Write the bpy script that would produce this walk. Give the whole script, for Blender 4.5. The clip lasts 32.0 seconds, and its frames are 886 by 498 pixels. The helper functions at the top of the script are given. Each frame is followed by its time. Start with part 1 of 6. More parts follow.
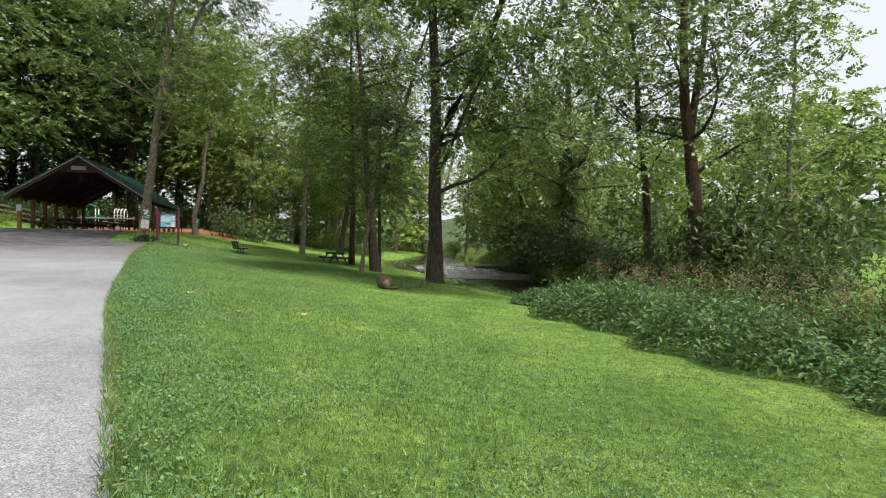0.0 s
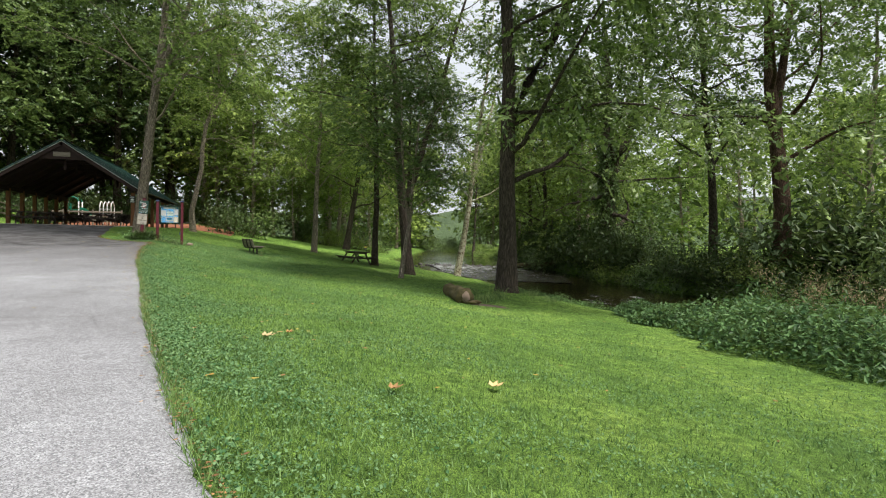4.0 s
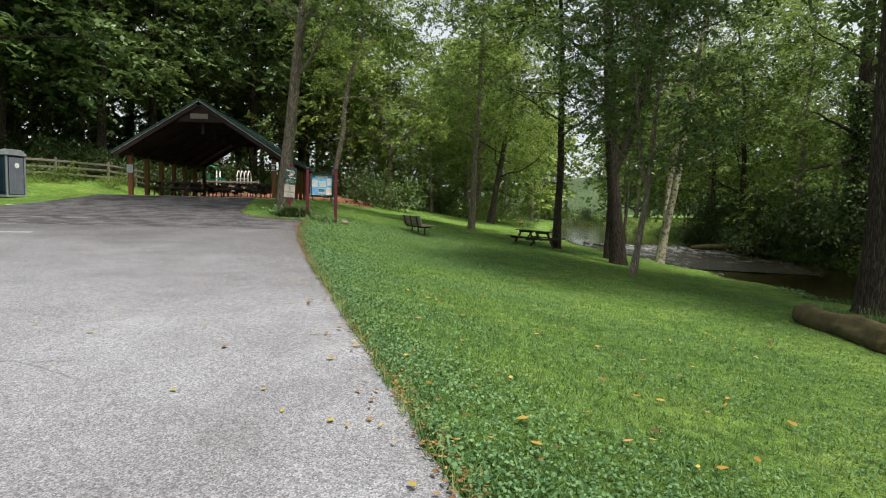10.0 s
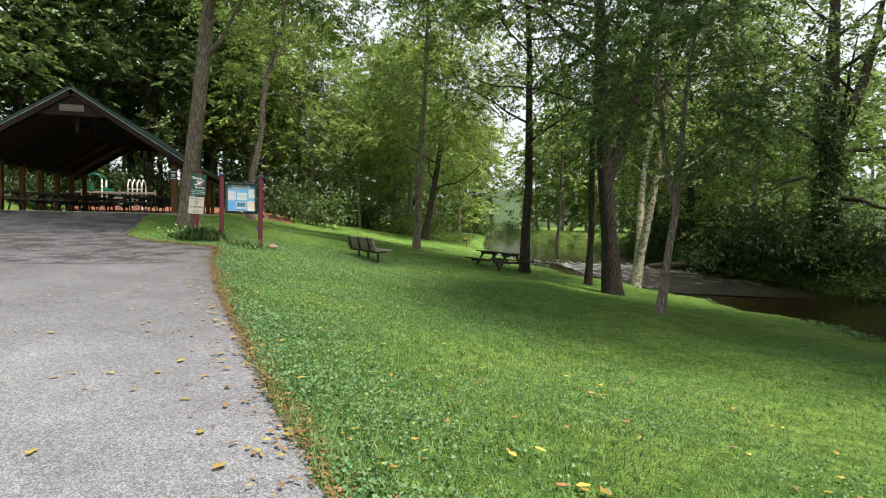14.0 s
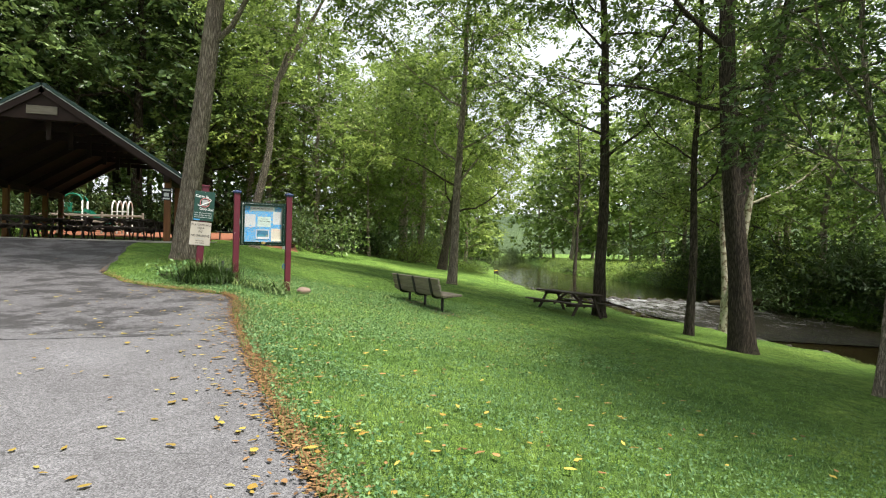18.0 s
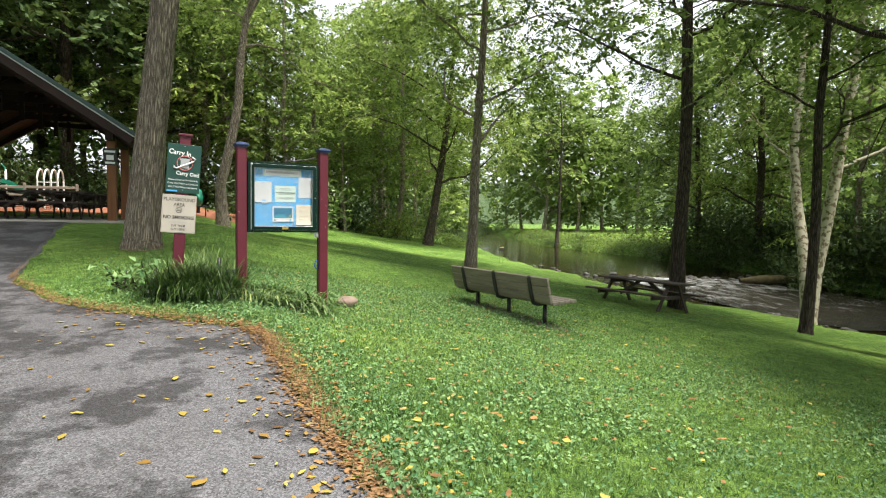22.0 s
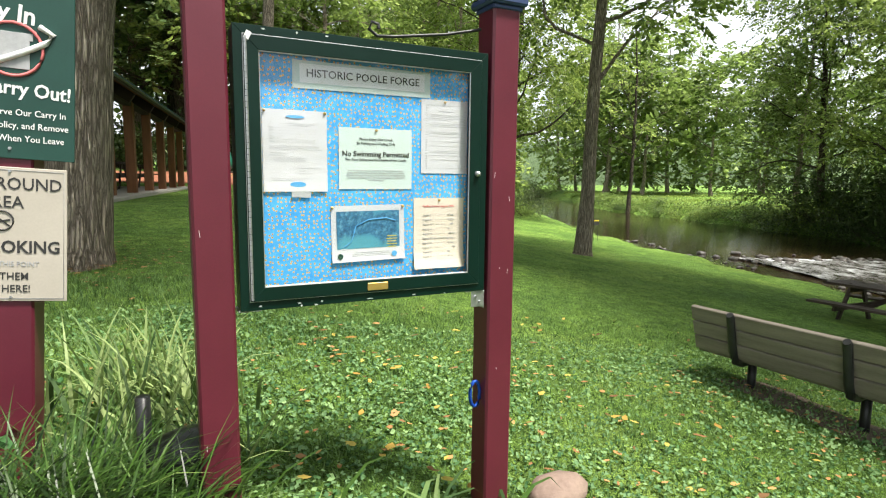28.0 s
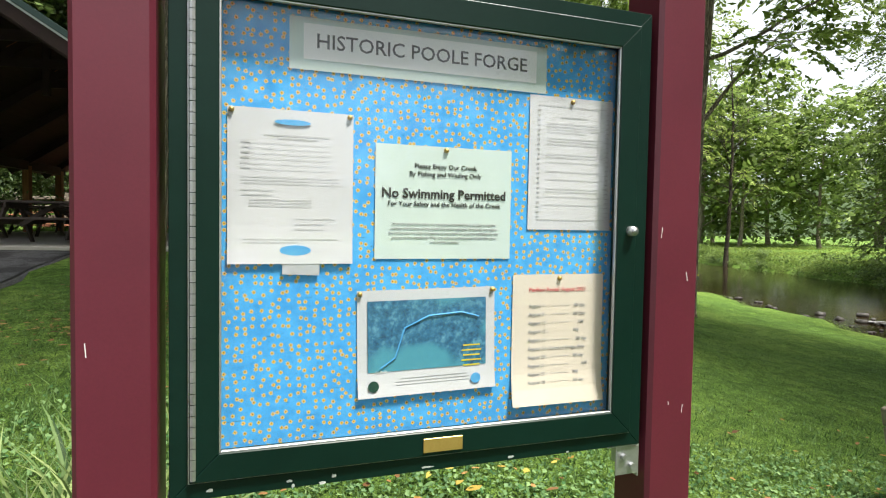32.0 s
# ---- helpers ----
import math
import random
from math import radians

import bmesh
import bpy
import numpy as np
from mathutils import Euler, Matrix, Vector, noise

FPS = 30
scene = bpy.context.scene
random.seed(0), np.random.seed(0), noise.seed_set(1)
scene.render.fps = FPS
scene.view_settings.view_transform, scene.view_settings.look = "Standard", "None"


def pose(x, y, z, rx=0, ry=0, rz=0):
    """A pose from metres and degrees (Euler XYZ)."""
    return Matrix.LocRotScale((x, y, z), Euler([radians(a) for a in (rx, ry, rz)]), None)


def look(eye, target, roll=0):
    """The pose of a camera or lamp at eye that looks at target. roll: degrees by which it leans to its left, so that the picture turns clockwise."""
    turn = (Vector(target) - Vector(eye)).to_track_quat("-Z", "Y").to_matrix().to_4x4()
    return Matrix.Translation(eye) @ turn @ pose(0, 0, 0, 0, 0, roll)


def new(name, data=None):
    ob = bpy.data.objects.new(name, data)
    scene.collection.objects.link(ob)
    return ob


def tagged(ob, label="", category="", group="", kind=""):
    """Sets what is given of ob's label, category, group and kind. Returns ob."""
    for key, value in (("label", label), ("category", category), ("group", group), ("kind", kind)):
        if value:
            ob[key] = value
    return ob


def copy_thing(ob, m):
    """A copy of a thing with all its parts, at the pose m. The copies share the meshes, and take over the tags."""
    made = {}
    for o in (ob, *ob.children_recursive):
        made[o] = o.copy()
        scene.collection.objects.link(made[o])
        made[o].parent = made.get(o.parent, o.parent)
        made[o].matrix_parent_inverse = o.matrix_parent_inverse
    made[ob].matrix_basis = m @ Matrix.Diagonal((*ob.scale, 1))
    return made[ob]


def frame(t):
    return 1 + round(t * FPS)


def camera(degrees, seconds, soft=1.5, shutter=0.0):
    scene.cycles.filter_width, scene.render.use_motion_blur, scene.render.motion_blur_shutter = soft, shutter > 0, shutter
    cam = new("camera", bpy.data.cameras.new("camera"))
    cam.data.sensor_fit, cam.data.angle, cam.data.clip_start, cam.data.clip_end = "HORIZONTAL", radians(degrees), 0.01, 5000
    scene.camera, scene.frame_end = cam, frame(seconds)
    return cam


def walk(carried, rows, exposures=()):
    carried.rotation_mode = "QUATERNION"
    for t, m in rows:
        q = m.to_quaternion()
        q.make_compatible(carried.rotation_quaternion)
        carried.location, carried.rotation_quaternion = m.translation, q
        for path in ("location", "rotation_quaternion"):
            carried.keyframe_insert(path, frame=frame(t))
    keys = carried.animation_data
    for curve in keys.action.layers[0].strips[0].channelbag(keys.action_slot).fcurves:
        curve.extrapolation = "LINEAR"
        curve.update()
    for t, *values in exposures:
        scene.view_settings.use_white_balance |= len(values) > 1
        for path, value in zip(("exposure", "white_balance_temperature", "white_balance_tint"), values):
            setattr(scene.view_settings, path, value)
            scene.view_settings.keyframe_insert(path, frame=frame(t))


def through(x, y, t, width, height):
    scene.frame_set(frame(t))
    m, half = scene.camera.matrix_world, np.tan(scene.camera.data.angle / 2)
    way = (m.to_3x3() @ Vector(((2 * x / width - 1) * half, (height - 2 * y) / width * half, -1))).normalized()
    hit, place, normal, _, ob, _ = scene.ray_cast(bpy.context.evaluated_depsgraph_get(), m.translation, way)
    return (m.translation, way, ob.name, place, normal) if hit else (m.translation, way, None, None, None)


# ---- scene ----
cam = camera(75.3, 32.0, soft=1.1)
METRES, EYE, TILT, LEAN, TURN = 34.63, 1.283, 0.0, 0.0, -15.6
ROWS = [
    (0, 0.00000, 0.00000, 0.00000, 0.01, -0.34, -0.87),
    (0.5, -0.01080, 0.01440, 0.00070, 0.47, -0.66, -0.90),
    (1, -0.02210, 0.03010, 0.00150, -0.02, -0.63, -0.90),
    (1.5, -0.03300, 0.04440, 0.00230, -0.19, -0.36, -0.94),
    (2, -0.04390, 0.06030, 0.00320, -0.49, -0.02, -0.95),
    (2.5, -0.05520, 0.07540, 0.00420, -0.88, 0.51, -0.95),
    (4.5, -0.09730, 0.13760, 0.00590, -1.62, -1.27, -0.99),
    (5, -0.10740, 0.15430, 0.00670, -0.21, -1.37, -1.00),
    (5.5, -0.11850, 0.17140, 0.00740, 2.39, -1.16, -1.00),
    (6, -0.12820, 0.18830, 0.00820, 4.68, -1.06, -1.04),
    (6.5, -0.13880, 0.20390, 0.00900, 6.13, -1.02, -1.05),
    (7, -0.14830, 0.21950, 0.00950, 8.33, -1.38, -1.15),
    (7.5, -0.15970, 0.23430, 0.01030, 10.34, -2.01, -1.19),
    (8, -0.17000, 0.24970, 0.01090, 12.47, -2.80, -1.25),
    (8.5, -0.18030, 0.26580, 0.01150, 13.17, -3.15, -1.26),
    (9, -0.18840, 0.28080, 0.01210, 13.48, -3.31, -1.34),
    (9.5, -0.19700, 0.29670, 0.01290, 11.87, -3.84, -1.28),
    (10, -0.20500, 0.31250, 0.01290, 9.25, -4.18, -1.24),
    (10.5, -0.21170, 0.32940, 0.01370, 6.63, -4.41, -1.12),
    (11, -0.21840, 0.34530, 0.01430, 4.89, -4.07, -1.10),
    (11.5, -0.22500, 0.36200, 0.01490, 3.01, -3.63, -1.11),
    (12, -0.23280, 0.37710, 0.01570, 1.92, -3.72, -1.10),
    (12.5, -0.24030, 0.39350, 0.01630, 0.66, -3.63, -1.08),
    (13, -0.24870, 0.40900, 0.01720, 0.15, -3.65, -1.06),
    (13.5, -0.25710, 0.42540, 0.01750, 0.55, -3.42, -1.15),
    (14, -0.26610, 0.44120, 0.01810, 0.61, -2.79, -1.15),
    (14.5, -0.27400, 0.45640, 0.01910, -0.19, -1.25, -1.14),
    (16.5, -0.30472, 0.51915, 0.02064, -2.25, 0.33, -1.43),
    (17, -0.31290, 0.53503, 0.02148, -1.80, 0.56, -1.45),
    (17.5, -0.32245, 0.55051, 0.02252, -0.72, 0.37, -1.52),
    (18, -0.33114, 0.56629, 0.02316, -0.47, -0.27, -1.53),
    (18.5, -0.34013, 0.58081, 0.02411, 0.28, -0.57, -1.51),
    (19, -0.34928, 0.59662, 0.02495, 0.65, -1.02, -1.47),
    (19.5, -0.35881, 0.61121, 0.02581, -0.00, -1.59, -1.37),
    (20, -0.36734, 0.62762, 0.02599, -1.58, -2.17, -1.28),
    (20.5, -0.37619, 0.64269, 0.02627, -3.03, -2.75, -1.21),
    (21, -0.38369, 0.65947, 0.02634, -3.89, -2.64, -1.11),
    (21.5, -0.39123, 0.67516, 0.02749, -4.74, -2.97, -1.02),
    (22, -0.39671, 0.69214, 0.02712, -5.31, -3.12, -0.97),
    (22.5, -0.40214, 0.70904, 0.02780, -7.55, -3.78, -0.85),
    (23, -0.40568, 0.72559, 0.02800, -8.72, -4.13, -0.74),
    (23.5, -0.41216, 0.74201, 0.02904, -9.81, -4.07, -0.70),
    (24, -0.41661, 0.75527, 0.03006, -10.38, -3.66, -0.64),
    (24.5, -0.41919, 0.76896, 0.03020, -11.35, -3.68, -0.57),
    (25, -0.42194, 0.78297, 0.03073, -11.09, -4.06, -0.51),
    (25.5, -0.42335, 0.79783, 0.03117, -9.38, -4.42, -0.49),
    (26, -0.42651, 0.81179, 0.03173, -8.20, -5.15, -0.45),
    (26.5, -0.42712, 0.82306, 0.03241, -6.38, -5.85, -0.45),
    (28.5, -0.43134, 0.85703, 0.03373, -1.02, -7.16, -0.63),
    (29, -0.43275, 0.86147, 0.03460, -1.18, -6.40, -0.66),
    (29.5, -0.43268, 0.86477, 0.03400, 1.18, -5.15, -0.73),
    (30, -0.43105, 0.86766, 0.03435, 3.78, -4.11, -0.86),
    (30.5, -0.42991, 0.87051, 0.03399, 4.31, -3.03, -1.01),
    (31, -0.43141, 0.87514, 0.03363, 4.69, -2.60, -1.09),
    (31.5, -0.43187, 0.87756, 0.03357, 5.74, -2.47, -1.02),
    (32, -0.43162, 0.87807, 0.03366, 6.53, -2.36, -0.99),
]
walk(cam, [(t, pose(0, 0, EYE, TILT, LEAN, TURN) @ pose(METRES * x, METRES * y, METRES * z, 90 + pitch, roll, yaw)) for t, x, y, z, yaw, pitch, roll in ROWS], [(0.0, 1.02), (9.0, 0.83), (14.0, 1.17), (17.0, 1.42), (19.0, 1.44), (24.0, 1.58), (28.0, 1.64), (30.0, 1.58), (32.0, 1.42)])

# ---- world, sun, exposure ----
SUN_AZ, SUN_EL = 138.0, 65.0          # degrees clockwise from +y, and above the horizon
world = bpy.data.worlds.new("overcast_sky")
scene.world = world
world.use_nodes = True
wn, wl = world.node_tree.nodes, world.node_tree.links
sky = wn.new("ShaderNodeTexSky")
sky.sky_type, sky.sun_disc = "NISHITA", False
sky.sun_elevation, sky.sun_rotation = radians(SUN_EL), radians(SUN_AZ)
sky.air_density, sky.dust_density, sky.ozone_density = 1.0, 4.0, 1.0
haze = wn.new("ShaderNodeMix")
haze.data_type, haze.inputs["Factor"].default_value = "RGBA", 0.78
haze.inputs["B"].default_value = (9.5, 9.9, 10.3, 1)
wl.new(sky.outputs["Color"], haze.inputs["A"])
wl.new(haze.outputs["Result"], wn["Background"].inputs["Color"])
wn["Background"].inputs["Strength"].default_value = 0.056

sun_data = bpy.data.lights.new("sun", "SUN")
sun_data.energy, sun_data.angle, sun_data.color = 3.1, radians(10), (1.0, 0.95, 0.86)
sun = new("sun", sun_data)
sun_way = Vector((math.sin(radians(SUN_AZ)) * math.cos(radians(SUN_EL)), math.cos(radians(SUN_AZ)) * math.cos(radians(SUN_EL)), math.sin(radians(SUN_EL))))
sun.matrix_world = look(sun_way * 100, (0, 0, 0))


# ---- materials ----
def rgb(*c):
    return (*c, 1)


class Nodes:
    """A small writer for node trees."""

    def __init__(self, name):
        self.m = bpy.data.materials.new(name)
        self.m.use_nodes = True
        self.t = self.m.node_tree
        self.b = self.t.nodes["Principled BSDF"]
        self.out = self.t.nodes["Material Output"]

    def node(self, kind, **values):
        n = self.t.nodes.new(kind)
        for k, v in values.items():
            k = k.replace("_", " ")
            if k in n.inputs:
                n.inputs[k].default_value = v
        return n

    def link(self, a, b):
        self.t.links.new(a, b)

    def noise(self, scale, detail=4, rough=0.6, vector=None):
        n = self.node("ShaderNodeTexNoise", Scale=scale, Detail=detail, Roughness=rough)
        self.link(vector or self.coord(), n.inputs["Vector"])
        return n.outputs["Fac"]

    def coord(self, stretch=None):
        c = self.t.nodes.new("ShaderNodeTexCoord").outputs["Object"]
        if stretch is None:
            return c
        m = self.t.nodes.new("ShaderNodeMapping")
        m.inputs["Scale"].default_value = stretch
        self.link(c, m.inputs["Vector"])
        return m.outputs["Vector"]

    def ramp(self, fac, stops):
        r = self.t.nodes.new("ShaderNodeValToRGB")
        e = r.color_ramp.elements
        while len(e) < len(stops):
            e.new(0.5)
        for el, (p, c) in zip(e, stops):
            el.position, el.color = p, rgb(*c)
        self.link(fac, r.inputs["Fac"])
        return r.outputs["Color"]

    def mix(self, fac, a, b, blend="MIX"):
        n = self.t.nodes.new("ShaderNodeMix")
        n.data_type, n.blend_type = "RGBA", blend
        for v, key in ((fac, "Factor"), (a, "A"), (b, "B")):
            if hasattr(v, "is_linked"):
                self.link(v, n.inputs[key])
            else:
                n.inputs[key].default_value = v if key == "Factor" else rgb(*v)
        return n.outputs["Result"]

    def math(self, op, a, b=0.0):
        n = self.t.nodes.new("ShaderNodeMath")
        n.operation = op
        for v, s in ((a, n.inputs[0]), (b, n.inputs[1])):
            if hasattr(v, "is_linked"):
                self.link(v, s)
            else:
                s.default_value = v
        return n.outputs[0]

    def bump(self, height, strength, distance):
        n = self.node("ShaderNodeBump", Strength=strength, Distance=distance)
        self.link(height, n.inputs["Height"])
        self.link(n.outputs["Normal"], self.b.inputs["Normal"])
        return n

    def set(self, **values):
        for k, v in values.items():
            k = k.replace("_", " ")
            if hasattr(v, "is_linked"):
                self.link(v, self.b.inputs[k])
            else:
                self.b.inputs[k].default_value = v
        return self.m


def surface(name, dark, light, scale=8, fine=60, rough=0.8, bump=0.3, depth=0.004, metal=0.0, stretch=None, spread=(0.3, 0.7), worn=None, specular=0.5):
    """A two-scale surface: large blotches, fine grain, relief, and wear where worn is a colour."""
    n = Nodes(name)
    v = n.coord(stretch)
    big, small = n.noise(scale, 3, 0.6, v), n.noise(fine, 5, 0.7, v)
    col = n.ramp(n.math("ADD", n.math("MULTIPLY", big, 0.6), n.math("MULTIPLY", small, 0.4)), [(spread[0], dark), (spread[1], light)])
    if worn:
        col = n.mix(n.ramp(n.noise(scale * 3, 8, 0.75), [(0.66, (0, 0, 0)), (0.72, (1, 1, 1))]), col, worn)
    n.bump(small, bump, depth)
    return n.set(Base_Color=col, Roughness=rough, Metallic=metal, Specular_IOR_Level=specular)


def leaf_surface(name, dark, light, through=0.35, rough=0.5, patch=0.3, specular=0.2):
    """Leaves or blades, each with its own shade, lit through."""
    n = Nodes(name)
    g = n.t.nodes.new("ShaderNodeNewGeometry")
    shade = g.outputs["Random Per Island"]
    col = n.ramp(n.math("ADD", n.math("MULTIPLY", shade, 1 - patch), n.math("MULTIPLY", n.noise(0.5 if patch < 0.4 else 1.4, 4, 0.7), patch)), [(0.15 if patch < 0.4 else 0.28, dark), (0.85 if patch < 0.4 else 0.74, light)])
    own = n.t.nodes.new("ShaderNodeObjectInfo").outputs["Random"]
    col = n.mix(1.0, col, n.ramp(own, [(0.0, (0.72, 0.76, 0.8)), (0.5, (1.0, 1.0, 1.0)), (1.0, (1.32, 1.22, 1.05))]), "MULTIPLY")
    m = n.set(Base_Color=col, Roughness=rough, Specular_IOR_Level=specular)
    tr = n.t.nodes.new("ShaderNodeBsdfTranslucent")
    n.link(n.mix(0.5, col, (0.27, 0.375, 0.105)), tr.inputs["Color"])
    mx = n.t.nodes.new("ShaderNodeMixShader")
    mx.inputs[0].default_value = through
    n.link(n.b.outputs[0], mx.inputs[1])
    n.link(tr.outputs[0], mx.inputs[2])
    n.link(mx.outputs[0], n.out.inputs["Surface"])
    return m


def asphalt(name="asphalt", tone=1.0):
    n = Nodes(name)
    v = n.coord()
    vor = n.node("ShaderNodeTexVoronoi", Scale=125.0)
    n.link(v, vor.inputs["Vector"])
    stone = n.ramp(vor.outputs["Color"], [(0.1, (0.115, 0.117, 0.13)), (0.55, (0.27, 0.277, 0.3)), (0.95, (0.46, 0.473, 0.51))])
    patch = n.ramp(n.noise(0.35 if tone == 1 else 1.5, 8 if tone < 1 else 6, 0.72), [(0.35 if tone == 1 else 0.45, (0.66 * tone ** 3.5, 0.64 * tone ** 3.5, 0.63 * tone ** 3.5)), (0.65 if tone == 1 else 0.53, (1.08 * tone, 1.07 * tone, 1.06 * tone))])
    grain = n.ramp(n.noise(22, 6, 0.7), [(0.3, (0.75, 0.75, 0.75)), (0.7, (1.12, 1.12, 1.12))])
    col = n.mix(1.0, n.mix(1.0, stone, patch, "MULTIPLY"), grain, "MULTIPLY")
    xyz = n.t.nodes.new("ShaderNodeSeparateXYZ")
    n.link(v, xyz.inputs[0])
    old = n.math("MULTIPLY", n.math("SUBTRACT", xyz.outputs["Y"], 15.0), 0.036)
    stain = n.ramp(n.math("ADD", old, n.math("MULTIPLY", n.noise(0.8, 7, 0.7), 0.45)), [(0.25, (1, 1, 1)), (0.85, (0.42, 0.4, 0.4))])
    col = n.mix(1.0, col, stain, "MULTIPLY")
    crack = n.node("ShaderNodeTexVoronoi", Scale=0.55)
    crack.feature = "DISTANCE_TO_EDGE"
    n.link(n.mix(0.12, v, n.ramp(n.noise(3, 5), [(0, (0, 0, 0)), (1, (1, 1, 1))])), crack.inputs["Vector"])
    line = n.ramp(crack.outputs["Distance"], [(0.0, (1, 1, 1)), (0.004, (0, 0, 0))])
    keep = n.ramp(n.noise(0.5, 2), [(0.5, (0, 0, 0)), (0.58, (0.7, 0.7, 0.7))])
    col = n.mix(n.mix(1.0, line, keep, "MULTIPLY"), col, (0.04, 0.04, 0.04))
    n.bump(vor.outputs["Distance"], 0.55, 0.006)
    return n.set(Base_Color=col, Roughness=0.82)


def lawn_soil():
    n = Nodes("lawn_turf")
    big = n.ramp(n.math("ADD", n.math("MULTIPLY", n.noise(0.3, 4, 0.6), 0.55), n.math("MULTIPLY", n.noise(1.3, 5, 0.65), 0.45)), [(0.38, (0.088, 0.185, 0.044)), (0.5, (0.14, 0.265, 0.06)), (0.62, (0.21, 0.345, 0.088))])
    mid = n.ramp(n.noise(7, 6, 0.75), [(0.3, (0.3, 0.36, 0.26)), (0.7, (1.5, 1.4, 1.3))])
    fine = n.noise(90, 4, 0.8)
    col = n.mix(1.0, big, mid, "MULTIPLY")
    col = n.mix(1.0, col, n.ramp(fine, [(0.36, (0.09, 0.12, 0.09)), (0.64, (1.75, 1.65, 1.4))]), "MULTIPLY")
    bare = n.ramp(n.noise(0.9, 6, 0.7), [(0.68, (0, 0, 0)), (0.78, (0.6, 0.6, 0.6))])
    col = n.mix(bare, col, (0.11, 0.085, 0.04))
    n.bump(n.math("ADD", n.noise(25, 6, 0.8), fine), 0.9, 0.03)
    return n.set(Base_Color=col, Roughness=0.9, Specular_IOR_Level=0.2)


def bark(name, dark, light, scale=1.0, patch=None):
    n = Nodes(name)
    v = n.coord((15 * scale, 15 * scale, 1.35 * scale))
    w = n.node("ShaderNodeTexVoronoi", Scale=3.0)
    w.feature = "DISTANCE_TO_EDGE"
    n.link(n.mix(0.25, v, n.ramp(n.noise(2.5, 5, 0.7, v), [(0, (0, 0, 0)), (1, (3, 3, 3))])), w.inputs["Vector"])
    ridge = n.math("MINIMUM", n.math("MULTIPLY", w.outputs["Distance"], 3.0), 1.0)
    mottled = n.noise(1.2, 6, 0.7, v)
    col = n.ramp(n.math("ADD", n.math("MULTIPLY", ridge, 0.62), n.math("MULTIPLY", mottled, 0.38)), [(0.2, dark), (0.8, light)])
    if patch:
        col = n.mix(n.ramp(n.noise(7.0, 4, 0.6), [(0.44, (0, 0, 0)), (0.5, (1, 1, 1))]), col, patch)
    col = n.mix(n.ramp(n.noise(0.8, 4), [(0.6, (0, 0, 0)), (0.75, (0.45, 0.45, 0.45))]), col, (0.07, 0.085, 0.04))
    n.bump(n.math("ADD", ridge, n.math("MULTIPLY", n.noise(40, 4), 0.4)), 1.0 if not patch else 0.25, 0.035)
    return n.set(Base_Color=col, Roughness=0.92, Specular_IOR_Level=0.2)


def water_surface():
    n = Nodes("creek_water")
    v = n.coord((1.0, 0.55, 1.0))
    rip = n.math("ADD", n.noise(1.8, 5, 0.6, v), n.math("MULTIPLY", n.noise(9, 4, 0.6, v), 0.35))
    n.bump(rip, 0.13, 0.1)
    col = n.ramp(n.noise(0.25, 4), [(0.35, (0.014, 0.011, 0.005)), (0.65, (0.036, 0.024, 0.011))])
    return n.set(Base_Color=col, Roughness=0.06, IOR=1.33, Specular_IOR_Level=0.5)


def flower_cloth():
    """Blue cotton print with small yellow flowers."""
    n = Nodes("flower_print_cloth")
    v = n.coord()
    col = n.ramp(n.noise(30, 4), [(0.3, (0.045, 0.3, 0.68)), (0.7, (0.09, 0.44, 0.84))])
    streak = n.ramp(n.noise(60, 3, 0.6, n.coord((0.6, 1.0, 4.5))), [(0.66, (0, 0, 0)), (0.72, (1, 1, 1))])
    col = n.mix(streak, col, (0.03, 0.11, 0.22))
    for scale, shift in ((68.0, 0.0),):
        mp = n.t.nodes.new("ShaderNodeMapping")
        mp.inputs["Location"].default_value = (shift, shift, shift)
        mp.inputs["Rotation"].default_value = (radians(-90), 0, 0)
        n.link(v, mp.inputs["Vector"])
        vo = n.node("ShaderNodeTexVoronoi", Scale=scale, Randomness=0.72)
        vo.voronoi_dimensions = "2D"
        n.link(mp.outputs["Vector"], vo.inputs["Vector"])
        off = n.t.nodes.new("ShaderNodeVectorMath")
        off.operation = "SUBTRACT"
        sc = n.t.nodes.new("ShaderNodeVectorMath")
        sc.operation, sc.inputs["Scale"].default_value = "SCALE", scale
        n.link(mp.outputs["Vector"], sc.inputs[0])
        sp = n.t.nodes.new("ShaderNodeVectorMath")
        sp.operation, sp.inputs["Scale"].default_value = "SCALE", scale
        n.link(vo.outputs["Position"], sp.inputs[0])
        n.link(sc.outputs[0], off.inputs[0])
        n.link(sp.outputs[0], off.inputs[1])
        xyz = n.t.nodes.new("ShaderNodeSeparateXYZ")
        n.link(off.outputs[0], xyz.inputs[0])
        ang = n.math("ARCTAN2", xyz.outputs["Y"], xyz.outputs["X"])
        petal = n.math("MULTIPLY", n.math("COSINE", n.math("MULTIPLY", ang, 7.0)), 0.06)
        d = n.math("SUBTRACT", vo.outputs["Distance"], petal)
        col = n.mix(n.math("LESS_THAN", d, 0.215), col, (0.72, 0.5, 0.1))
        col = n.mix(n.math("LESS_THAN", vo.outputs["Distance"], 0.075), col, (0.16, 0.06, 0.01))
    n.bump(n.noise(900, 2), 0.15, 0.0004)
    return n.set(Base_Color=col, Roughness=0.9, Specular_IOR_Level=0.2)


